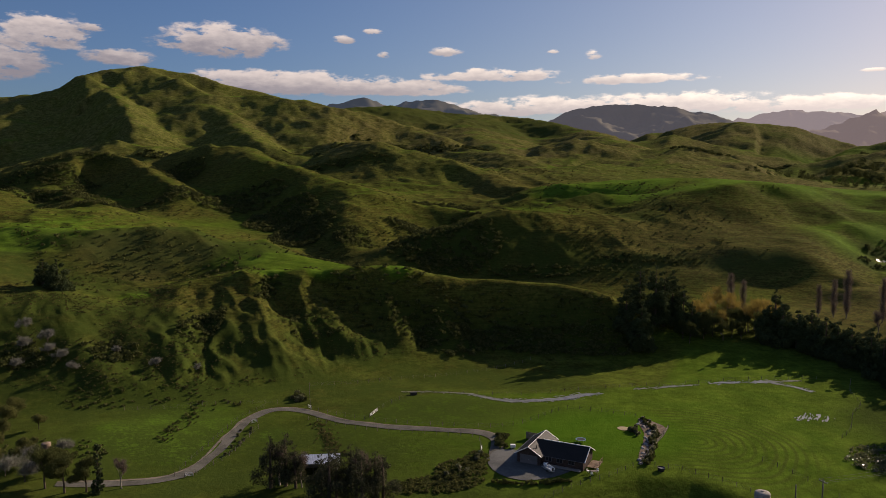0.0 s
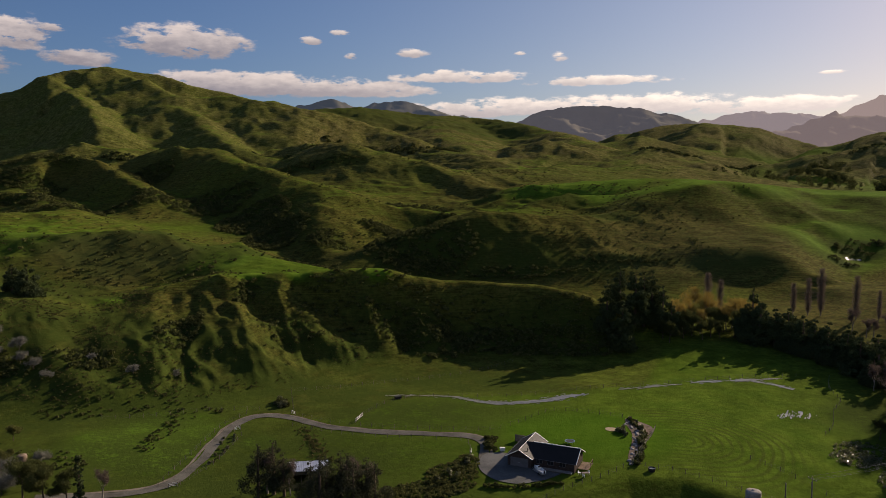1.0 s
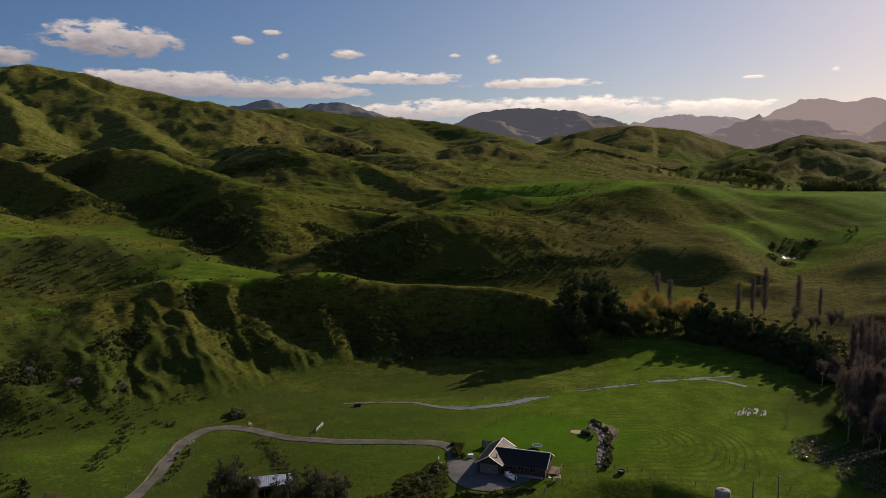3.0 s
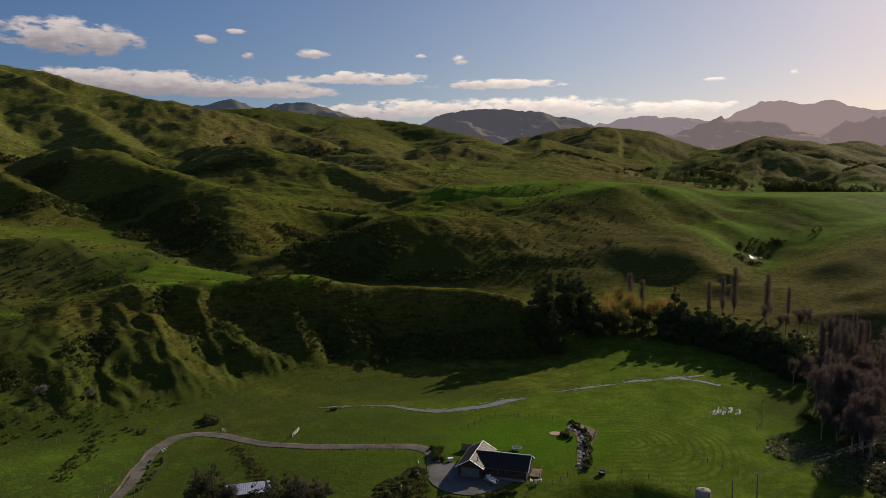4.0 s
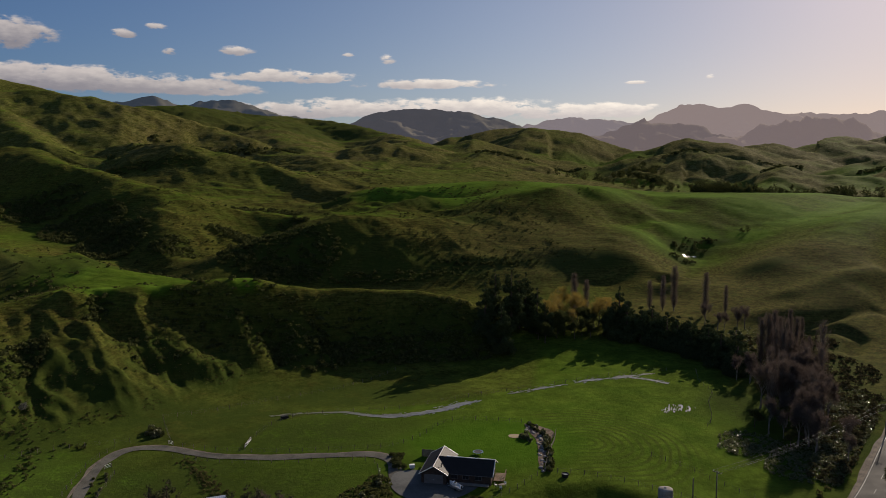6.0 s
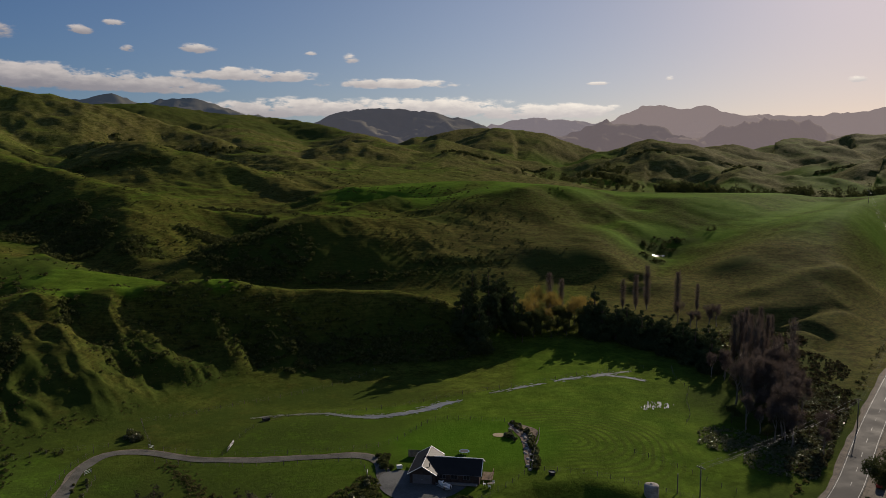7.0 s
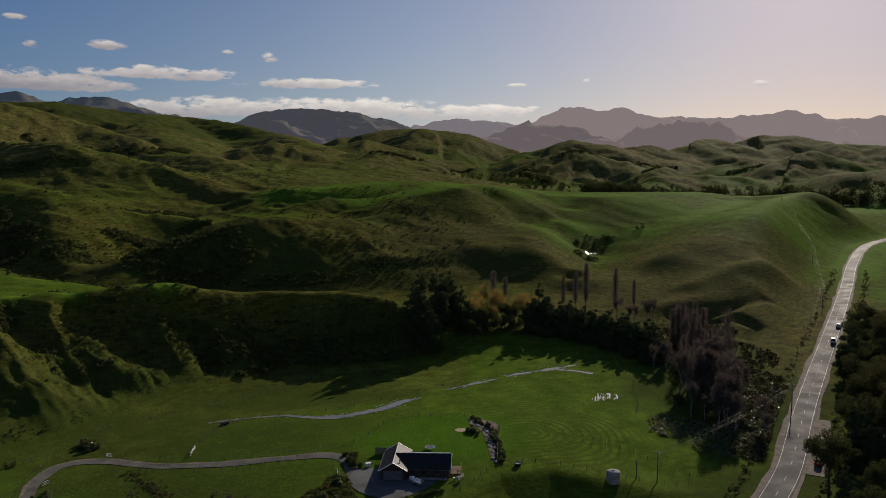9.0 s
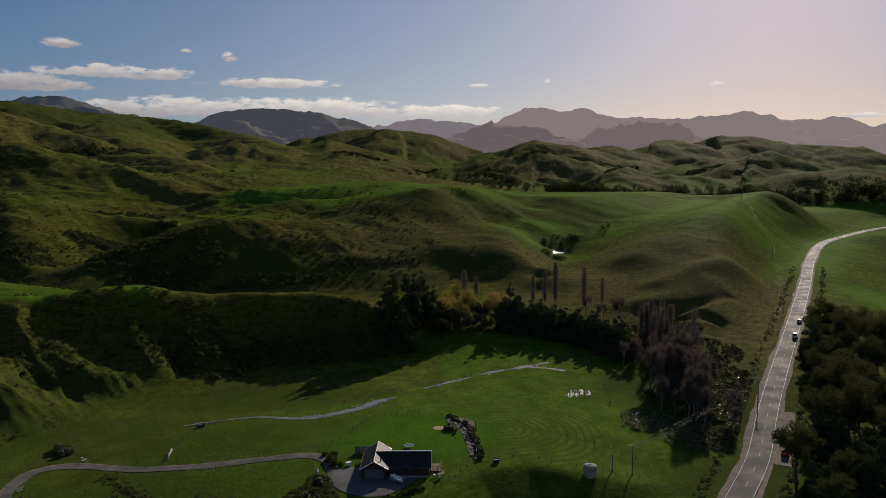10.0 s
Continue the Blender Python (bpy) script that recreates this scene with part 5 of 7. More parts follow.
def make_bare(seed, height, width, label, levels=3, twigs=1500, poplar=False, mat=None, bark=None, spread=0.75, rise=0.8):
    """A leafless tree: limbs fork down to fine twigs."""
    rng = np.random.default_rng(seed)
    t = thing("tree", (0, 0, -60), 0, label, "tree")
    if poplar:
        segs, tips = [(Vector((0, 0, -0.3)), Vector((0, 0, height * 0.97)), 0.22, 0.03)], []
        for i in range(170):
            f = 0.03 + 0.90 * rng.uniform(0, 1) ** 1.15
            q, r = rng.uniform(0, 6.283), 0.5 * width * math.sin(math.pi * min(1.0, 0.18 + 0.80 * f)) ** 0.7 * rng.uniform(0.25, 1.0)
            a = Vector((0, 0, height * f))
            b = a + Vector((r * math.cos(q), r * math.sin(q), 2.2 * r + 0.5))
            segs.append((a, b, 0.05, 0.015))
            tips.extend((b, a.lerp(b, 0.55)))
    else:
        segs, tips = stems(rng, height, spread, levels, 0.2, 0.022 * height + 0.05, 3, rise)
        m = max(np.abs(np.array([tuple(s[1]) for s in segs])[:, :2]).max(), 0.1)
        k = width / (2 * m)
        top = max(s[1].z for s in segs)
        kz = height / top
        segs = [(Vector((a.x * k, a.y * k, a.z * kz)), Vector((b.x * k, b.y * k, b.z * kz)), ra, rb) for a, b, ra, rb in segs]
        tips = [Vector((p.x * k, p.y * k, p.z * kz)) for p in tips]
    part("trunk", tubes_mesh("trunk", segs, bark or PALE_BARK, 6), None, t)
    pts = np.array([tuple(p) for p in tips])
    src = pts[rng.choice(len(pts), twigs)] + rng.normal(size=(twigs, 3)) * (0.10 if poplar else 0.045) * width
    d = rng.normal(size=(twigs, 3)) * (0.35 if poplar else 0.8) + np.array([0, 0, 0.9 if poplar else 0.35])
    d /= np.linalg.norm(d, axis=1)[:, None]
    ln = rng.uniform(0.5, 1.5, twigs)[:, None] * (0.05 * height + 0.3)
    s = np.cross(d, rng.normal(size=(twigs, 3)))
    s = s / np.linalg.norm(s, axis=1)[:, None] * 0.030
    co = np.stack([src - s, src + s, src + d * ln + 0.3 * s, src + d * ln - 0.3 * s], 1).reshape(-1, 3)
    part("crown", quick_mesh("crown", co, np.arange(twigs * 4).reshape(-1, 4), mat or TWIG), None, t)
    return t


def make_shrub(seed, height, width, label, mat, leaves=260, size=0.35):
    rng = np.random.default_rng(seed)
    t = thing("shrub", (0, 0, -60), 0, label, "shrub")
    n = 7
    cen = np.column_stack([rng.uniform(-0.3, 0.3, n) * width, rng.uniform(-0.3, 0.3, n) * width, rng.uniform(0.3, 0.75, n) * height])
    segs = [(Vector((0, 0, -0.1)), Vector(c), 0.05, 0.015) for c in cen]
    part("stems", tubes_mesh("stems", segs, BARK, 4), None, t)
    co, fa = leaf_cloud(rng, cen, rng.uniform(0.18, 0.30, n) * width, leaves, size, height / width)
    part("foliage", quick_mesh("foliage", co, fa, mat), None, t)
    return t


plant_rng = np.random.default_rng(5)
curb = curve_through(ROAD, 1.0)
moulds = []


def plant(kind, x, y, scale=1.0, label="", group="", sink=0.1):
    """Sets a copy of a plant on the ground, turned and scaled a little by chance."""
    z = ground_z(x, y)
    m = pose(x, y, z - sink, 0, 0, plant_rng.uniform(0, 360))
    c = copy_thing(kind, m)
    s = scale * plant_rng.uniform(0.92, 1.08)
    c.scale = (s * plant_rng.uniform(0.94, 1.06), s * plant_rng.uniform(0.94, 1.06), s)
    if kind not in moulds:
        moulds.append(kind)
    return tagged(c, label, "", group)


pine_a = make_conifer(11, 24, 12, "tall dark green pine tree beside the paddock", tiers=11, leaves=5200, size=1.0)
pine_b = make_conifer(12, 20, 13, "broad dark green macrocarpa tree with ragged limbs", tiers=9, leaves=5200, ragged=0.5, size=1.0)
pine_c = make_conifer(13, 11, 7, "dark conifer with bare lower trunk beside the shed", mat=SHED_PINE, tiers=9, leaves=1900, low=0.25, ragged=0.6, size=0.45)
cypress = make_conifer(14, 10, 2.4, "slim dark green cypress beside the driveway", tiers=12, leaves=1500, ragged=0.15, low=0.03, size=0.5)
hedge_tree = make_conifer(15, 12, 11, "dense dark macrocarpa shelter tree at the paddock edge", tiers=8, leaves=5200, ragged=0.35, low=0.06, size=0.8)
gum_a = make_broad(16, 17, 13, "tall olive brown gum tree beside the road", GUM, 6500, 0.5, 46)
gum_b = make_broad(17, 14, 11, "dark green broadleaf tree beside the road", BUSH, 6000, 0.5, 40)
native = make_broad(18, 9, 8, "dark green native tree in the gully", BUSH, 3000, 0.42, 30)
olive_tree = make_broad(19, 7, 7, "olive brown bushy tree in the paddock corner", OLIVE, 2600, 0.4, 30)
willow = make_bare(21, 14, 6.5, "leafless brown willow in the creek bed", 3, 3000, spread=0.45, rise=1.1)
willow_b = make_bare(22, 10, 6.5, "leafless reddish brown willow in the creek bed", 3, 2200, spread=0.6, rise=1.0)
poplar_b = make_bare(26, 14, 4.6, "bare brown poplar with a loose crown", twigs=1500, poplar=True)
poplar = make_bare(23, 17, 3.4, "bare upright poplar beside the creek", twigs=2600, poplar=True)
gold = make_bare(24, 11, 8, "golden autumn willow with thin yellow foliage", 3, 2200, mat=GOLD)
grey_tree = make_bare(25, 4.6, 7, "pale grey leafless thorn bush on the hillside", 3, 3400, bark=BARK, mat=leaf_material("grey_twigs", (0.10, 0.098, 0.080), (0.24, 0.235, 0.195), 0.15))
shrub = make_shrub(31, 1.3, 1.6, "rounded green garden shrub", BUSH)
shrub_pale = make_shrub(32, 1.0, 1.2, "pale olive garden shrub", OLIVE)
flax = make_shrub(33, 1.5, 1.6, "bushy flax clump beside the garden", FLAX, 220, 0.5)

for x, y, s in [(52, 297, 0.95), (60, 305, 0.92), (40, 290, 0.78), (47, 303, 0.72), (56, 300, 0.9), (63, 298, 0.8)]:
    plant(pine_a, x, y, s, group="pines at the paddock edge")
for x, y, s in [(45, 284, 0.85), (66, 297, 0.7)]:
    plant(pine_b, x, y, s, group="pines at the paddock edge")
for x, y, s in [(98, 291, 1.25), (106, 283, 1.0), (112, 276, 1.0), (113, 268, 0.95), (117, 262, 1.0), (118, 255, 0.95), (121, 249, 1.0), (117, 244, 0.75), (125, 258, 1.0), (121, 270, 1.05), (108, 290, 1.05), (102, 287, 1.1), (109, 279, 1.05), (115, 272, 1.0), (119, 258, 0.95), (92, 293, 0.95), (113, 286, 0.9)]:
    plant(hedge_tree, x, y, s, group="shelter trees at the paddock edge")
plant(pine_b, 97, 297, 0.9, group="pines at the paddock edge")
for x, y, s in [(72, 303, 1.0), (78, 300, 0.9), (86, 316, 1.25), (93, 309, 1.1), (99, 315, 1.0), (80, 322, 1.25), (104, 318, 0.9), (76, 309, 1.1), (83, 311, 1.15), (90, 306, 1.0), (70, 307, 1.0), (97, 311, 1.0)]:
    plant(gold, x, y, s, group="autumn willows")
for x, y, s in [(70, 294, 0.8), (77, 293, 0.75), (85, 299, 0.7), (90, 296, 0.8), (64, 290, 0.9), (74, 297, 0.85), (81, 296, 0.8), (88, 303, 0.8), (95, 302, 0.8), (79, 306, 0.75), (100, 306, 0.75), (67, 302, 0.9), (72, 299, 0.95), (76, 302, 0.9), (83, 303, 0.95), (86, 307, 0.9), (92, 300, 0.95), (97, 305, 0.95), (62, 293, 0.8), (84, 294, 0.6)]:
    plant(native, x, y, s, group="trees at the paddock edge")
for x, y, s in [(92, 322, 1.0), (88, 326, 1.1), (131, 329, 0.95), (135.4, 327, 1.15), (145.2, 317, 0.95), (126, 332, 0.8), (152, 312, 0.7), (133, 254, 0.9), (138, 258, 0.95), (143, 262, 0.95), (148, 256, 0.85)]:
    plant([poplar, poplar_b][int(10 * x) % 2], x, y, s, group="bare poplars")
creek_rng = np.random.default_rng(27)
# the dense wood of bare trees in the creek bed: x, y, half width along x, along y, number
for cx, cy, rx, ry, n, kinds in [(113, 207, 9, 12, 24, (willow, willow, willow_b, poplar_b)), (104, 192, 7, 8, 9, (willow, willow_b)), (126, 224, 8, 10, 10, (willow_b, poplar_b, willow)), (144, 250, 9, 11, 11, (poplar, poplar_b, willow_b)),
                                 (117, 237, 3, 6, 4, (willow_b,)), (154, 274, 8, 9, 6, (willow_b, poplar)), (106, 178, 6, 5, 4, (willow_b,)), (140, 296, 12, 8, 5, (willow_b,))]:
    for i in range(n):
        q, r = creek_rng.uniform(0, 6.283), math.sqrt(creek_rng.uniform(0, 1))
        kind = kinds[int(creek_rng.integers(len(kinds)))]
        plant(kind, cx + rx * r * math.cos(q), cy + ry * r * math.sin(q), creek_rng.uniform(0.7, 1.05) * (0.8 if kind is poplar else 1.0), group="bare trees in the creek bed")
for x, y, s in [(97, 199, 0.6), (104, 196, 0.7), (98, 184, 0.6), (120, 212, 0.6), (116, 226, 0.5), (112, 186, 0.5)]:
    plant(native, x, y, s, label="dark evergreen tree under the bare willows", group="evergreens in the creek bed")
wood_rng = np.random.default_rng(19)
for run, out, n in ((14.0, 12.5, 12), (6, 17, 12), (0, 24, 11), (8, 33, 10), (4, 43, 9), (0, 55, 8)):
    for i in range(n):
        s = run + 52 + (175 if out < 40 else 140) * (i + wood_rng.uniform(-0.25, 0.25)) / n
        q = int(np.clip(s, 1, len(curb) - 2))
        d = curb[q + 1] - curb[q]
        nx, ny = d[1] / np.hypot(d[0], d[1]), -d[0] / np.hypot(d[0], d[1])
        o = out + wood_rng.normal() * 2.0
        kind = [gum_a, gum_b, pine_a, gum_b, pine_b, gum_b][int(wood_rng.integers(6))]
        plant(kind, curb[q, 0] + nx * o, curb[q, 1] + ny * o, (0.6 if kind in (pine_a, pine_b) else 0.9) * wood_rng.uniform(0.85, 1.25), group="roadside trees")
for x, y, s in [(-54.4, 155.5, 1.0), (-51.4, 156.5, 1.05), (-48.8, 155.6, 0.9), (-38.5, 151, 1.0), (-34, 150, 1.05), (-30, 151, 0.95), (-42, 152, 0.85), (-36, 154, 1.0), (-28, 148.5, 1.0), (-32, 146, 1.0), (-39, 147, 1.05)]:
    plant(pine_c, x, y, s, group="trees round the shed")
for x, y, s in [(-52.8, 157, 0.85), (-47.5, 156, 0.8), (-33, 152, 0.9), (-30, 153, 0.8), (-86, 150, 0.6)]:
    plant(willow_b, x, y, s, label="leafless tree beside the shed", group="trees round the shed")
plant(cypress, -89.5, 147, 1.0)
for x, y, s in [(-92, 146.5, 0.7), (-96, 145, 0.8), (-101, 146, 0.8), (-103, 152, 0.6)]:
    plant(gum_b, x, y, s * 0.8, label="dark green tree beside the driveway", group="driveway trees")
for x, y, s in [(-107, 148, 0.9), (-110, 156, 0.9), (-108, 163, 0.7), (-113, 150, 0.9), (-106, 155, 0.6)]:
    plant(grey_tree, x, y, s, group="grey trees")
for x, y, s in [(-112, 218, 0.7), (-127, 221, 0.7), (-100, 222, 0.6), (-140, 213, 0.9), (-134, 209, 0.7)]:
    plant(grey_tree, x, y, s * 0.8, group="grey trees")
for x, y, s in [(-128, 170, 0.8), (-133, 178, 0.9), (-124, 178, 0.6), (-136, 186, 0.8), (-118, 152, 0.9), (-122, 158, 0.8), (-126, 150, 0.9), (-114, 158, 0.7), (-130, 160, 0.8), (-104, 158, 0.5), (-116, 164, 0.5)]:
    plant(olive_tree, x, y, s, group="thicket in the paddock corner")
for x, y, s in [(-150, 222, 0.8), (-146, 216, 0.75), (-155, 216, 0.9), (-160, 226, 0.8), (-152, 208, 0.7)]:
    plant(grey_tree, x, y, s, group="grey trees")
plant(hedge_tree, -172, 262, 1.0, label="dark spreading macrocarpa tree on the terrace")
plant(hedge_tree, -179, 264, 0.85, label="smaller dark macrocarpa tree on the terrace")
plant(native, 91.7, 484, 0.55, label="lone small tree on the hill crest")
# far shelter belts and clumps, too far off to count
def far_belt(seed, runs, label):
    """Trees along straight runs (from, to, number, scale), each a short trunk under an uneven crown, joined into one mesh."""
    rng = np.random.default_rng(seed)
    cos, fas, base = [], [], 0
    for (x0, y0), (x1, y1), n, s in runs:
        for i in range(n):
            f = (i + rng.uniform(-0.4, 0.4)) / max(1, n - 1)
            x, y = x0 + f * (x1 - x0) + rng.normal() * 4, y0 + f * (y1 - y0) + rng.normal() * 4
            h, w = 13 * s * rng.uniform(0.6, 1.25), 11 * s * rng.uniform(0.75, 1.2)
            lobes = 9
            fz = rng.uniform(0.12, 0.92, lobes)
            wide = np.sin(np.pi * np.clip(0.25 + 0.7 * fz, 0, 1)) ** 0.6
            q = rng.uniform(0, 6.283, lobes)
            cen = np.column_stack([0.28 * w * wide * np.cos(q), 0.28 * w * wide * np.sin(q), fz * h])
            co, fa = leaf_cloud(rng, cen, (0.17 + 0.14 * rng.uniform(0, 1, lobes)) * w * wide, 150, 0.16 * w, 0.9)
            trunk = np.array([(-0.3, 0, -0.5), (0.3, 0, -0.5), (0.15, 0, 0.7 * h), (-0.15, 0, 0.7 * h), (0, -0.3, -0.5), (0, 0.3, -0.5), (0, 0.15, 0.7 * h), (0, -0.15, 0.7 * h)])
            co = np.concatenate([co, trunk])
            fa = np.concatenate([fa, len(co) - 8 + np.arange(8).reshape(2, 4)])
            cos.append(co + np.array([x, y, ground_z(x, y) - 0.2]))
            fas.append(fa + base)
            base += len(co)
    tagged(new("distant_trees", quick_mesh("distant_trees", np.concatenate(cos), np.concatenate(fas), BUSH)), label, "trees", kind="stuff")


far_belt(8, [((700, 860), (688, 752), 26, 1.6), ((688, 752), (785, 700), 32, 1.5), ((772, 742), (780, 730), 3, 2.3), ((782, 702), (800, 690), 6, 2.0), ((640, 870), (770, 770), 24, 1.6)], "dark shelter trees in a long belt behind the road bend")
far_belt(9, [((430, 885), (560, 925), 44, 1.35), ((560, 925), (690, 930), 38, 1.45), ((475, 1228), (530, 1150), 30, 1.1), ((340, 1000), (420, 900), 20, 0.9), ((450, 905), (540, 940), 26, 1.3)], "dark shelter belts round the distant green fields")
far_belt(10, [((505, 1330), (560, 1240), 12, 1.3), ((252, 474), (258, 472), 2, 0.4), ((700, 1660), (722, 1690), 5, 1.6), ((300, 1060), (420, 1040), 12, 0.8)], "scattered dark clumps of distant trees")
for k in moulds:
    for o in (*k.children_recursive, k):
        bpy.data.objects.remove(o)
garden_moulds = [shrub, shrub_pale, flax]
for x in np.linspace(-5.6, 11.2, 17):
    y = 159.6 + 2.4 * max(0.0, (x - 2) / 9.0) ** 1.3 + plant_rng.normal() * 0.25
    plant([shrub, shrub_pale][int(plant_rng.integers(2))], x, y, plant_rng.uniform(0.65, 1.05), group="garden hedge shrubs", sink=0.05)
for i in range(46):
    f = i / 45
    x, y = 33.5 + 4.2 * f - 9.5 * max(0, f - 0.35) * 1.35, 203.5 - 32 * f
    plant([shrub, flax, shrub_pale][i % 3], x + plant_rng.normal() * 0.5, y, plant_rng.uniform(0.6, 1.15), group="garden bed shrubs", sink=0.05)
for i in range(7):
    plant(flax, 29.3 + plant_rng.normal() * 0.8, 192 + plant_rng.normal() * 1.6, 0.9, group="garden bed shrubs", sink=0.05)
for i in range(9):
    plant(shrub, -3.9 + plant_rng.normal() * 0.6, 179 + i * 1.0, plant_rng.uniform(0.8, 1.4), group="drive bend shrubs", sink=0.05)
for i in range(24):
    a, b = plant_rng.uniform(0, 1), plant_rng.uniform(0, 1)
    plant([flax, shrub, shrub_pale][i % 3], -9 - 14 * a * b, 156 + 18 * (1 - a) + plant_rng.normal() * 0.6, plant_rng.uniform(0.6, 1.1), group="rough patch shrubs", sink=0.05)
for i in range(14):
    plant([shrub, flax][i % 2], -66 + plant_rng.normal() * 1.6, 215 + plant_rng.normal() * 2.4, plant_rng.uniform(0.8, 1.6), group="gate shrubs", sink=0.05)
for i in range(16):
    plant([flax, shrub_pale][i % 2], -71.5 + plant_rng.normal() * 0.8, 172 + i * 1.2, plant_rng.uniform(0.4, 0.8), group="drive verge shrubs", sink=0.05)
for k in garden_moulds:
    for o in (*k.children_recursive, k):
        bpy.data.objects.remove(o)


# ---- scrub, tussock and rough growth, too many to count ----
def scatter(name, label, category, mat, pts, sizes, tufts, leaf, seed, tall=0.8):
    """Many small plants joined into one mesh."""
    rng = np.random.default_rng(seed)
    clear = along(pts[:, 0], pts[:, 1], road_line)[0] > 6.8
    pts, sizes = pts[clear], sizes[clear]
    n = len(pts)
    z = land(pts[:, 0], pts[:, 1])[0]
    c = np.repeat(np.column_stack([pts, z + sizes * 0.30 * tall]), tufts, 0)
    s = np.repeat(sizes, tufts)
    m = n * tufts
    d = rng.normal(size=(m, 3))
    d /= np.linalg.norm(d, axis=1)[:, None]
    d[:, 2] = np.abs(d[:, 2]) * 1.1 - 0.25
    p = c + d * (s * 0.5 * rng.uniform(0.6, 1.05, m))[:, None] * np.array([1, 1, tall])
    nrm = d + 0.6 * rng.normal(size=(m, 3))
    nrm /= np.linalg.norm(nrm, axis=1)[:, None]
    u = np.cross(nrm, rng.normal(size=(m, 3)))
    u /= np.linalg.norm(u, axis=1)[:, None]
    w = np.cross(nrm, u)
    q = (s * leaf * rng.uniform(0.7, 1.3, m))[:, None]
    co = np.stack([p + u * q * 0.5, p + w * q * 0.4 + nrm * q * 0.15, p - u * q * 0.5, p - w * q * 0.4], 1).reshape(-1, 3)
    return tagged(new(name, quick_mesh(name, co, np.arange(m * 4).reshape(-1, 4), mat)), label, category, kind="stuff")


def spread(rng, patches):
    """Random points in round patches x, y, radius along x, radius along y, number."""
    out = []
    for x, y, rx, ry, n in patches:
        a, r = rng.uniform(0, 6.283, n), np.sqrt(rng.uniform(0, 1, n))
        out.append(np.column_stack([x + rx * r * np.cos(a), y + ry * r * np.sin(a)]))
    return np.concatenate(out)


sr = np.random.default_rng(77)
pts = spread(sr, HILL_BUSHES)
scatter("scrub", "dark native bush filling the gullies of the hills", "bush", BUSH, pts, sr.uniform(1.4, 4.6, len(pts)) * sr.uniform(0.6, 1.0, len(pts)), 24, 0.32, 1, 0.8)
pts = spread(sr, BUSHES)
scatter("scrub", "dark native bush filling the gullies and shaded faces", "bush", BUSH, pts, sr.uniform(0.9, 3.2, len(pts)) * sr.uniform(0.6, 1.0, len(pts)), 22, 0.34, 1, 0.75)
far_patches = [(250 + 70 * i, 1150 + 70 * ((i * 4) % 7), 55, 12, 60) for i in range(12)] + [(-150, 1150, 110, 16, 120), (-430, 900, 60, 14, 80)]
pts = spread(sr, far_patches)
scatter("scrub", "dark distant bush in the folds of the hills", "bush", BUSH, pts, sr.uniform(4.0, 9.0, len(pts)), 18, 0.4, 2, 0.7)
# low bushes and fern over the hillsides
a, r = sr.uniform(-0.62, 0.95, 44000), 300 + 900 * sr.uniform(0, 1, 44000) ** 1.2
pts = np.column_stack([r * np.sin(a), r * np.cos(a)])
z, base = land(pts[:, 0], pts[:, 1])
tilt = np.hypot(land(pts[:, 0] + 4, pts[:, 1])[0] - z, land(pts[:, 0], pts[:, 1] + 4)[0] - z) / 4
keep = (z - base > 3) & (tilt > 0.22) & (pts[:, 0] < 120 + 0.1 * pts[:, 1]) & (fbm(pts[:, 0], pts[:, 1], 55, 4, 6) + 1.2 * (tilt - 0.35) > sr.uniform(-0.3, 1.0, len(pts)))
scatter("scrub", "low dark bushes and fern dotted over the hillsides", "bush", BUSH, pts[keep], sr.uniform(0.7, 2.2, keep.sum()), 9, 0.5, 12, 0.7)
# single bushes and rushes over the steep pasture
pts = np.column_stack([sr.uniform(-190, 60, 24000), sr.uniform(200, 302, 24000)])
z, base = land(pts[:, 0], pts[:, 1])
keep = (z - base > 2.0) & (z - base < 25) & (fbm(pts[:, 0], pts[:, 1], 14, 3, 3) > sr.uniform(-0.5, 0.9, len(pts)))
scatter("tussock", "brown tussock and rushes on the steep pasture face", "tussock", TUSSOCK, pts[keep], sr.uniform(0.3, 0.8, keep.sum()) ** 1.2, 9, 0.55, 3, 0.6)
pts = np.column_stack([sr.uniform(-190, 70, 1500), sr.uniform(205, 305, 1500)])
z, base = land(pts[:, 0], pts[:, 1])
keep = (z - base > 2.0) & (z - base < 27) & (fbm(pts[:, 0], pts[:, 1], 18, 3, 13) > sr.uniform(-0.3, 0.9, len(pts)))
scatter("scrub", "small dark shrubs scattered over the steep face", "shrubs", BUSH, pts[keep], sr.uniform(0.5, 1.5, keep.sum()), 22, 0.38, 4, 0.8)
pts = np.column_stack([sr.uniform(-320, 300, 4000), sr.uniform(330, 640, 4000)])
z, base = land(pts[:, 0], pts[:, 1])
keep = (z - base > 5.0) & (pts[:, 0] < 130) & (fbm(pts[:, 0], pts[:, 1], 30, 3, 23) > sr.uniform(0.0, 1.1, len(pts)))
scatter("scrub", "small shrubs scattered over the hill pasture", "shrubs", BUSH, pts[keep], sr.uniform(0.6, 1.8, keep.sum()), 14, 0.42, 5, 0.75)
pts = np.column_stack([sr.uniform(-75, 42, 1500), sr.uniform(272, 306, 1500)])
z, base = land(pts[:, 0], pts[:, 1])
keep = (z - base > 3.0) & (pts[:, 1] < 300 + 0.03 * pts[:, 0]) & (fbm(pts[:, 0], pts[:, 1], 12, 3, 53) > sr.uniform(-0.9, 0.7, len(pts)))
scatter("scrub", "dark fern and shrubs on the shaded end of the escarpment", "shrubs", BUSH, pts[keep], sr.uniform(0.7, 2.4, keep.sum()), 20, 0.38, 41, 0.8)
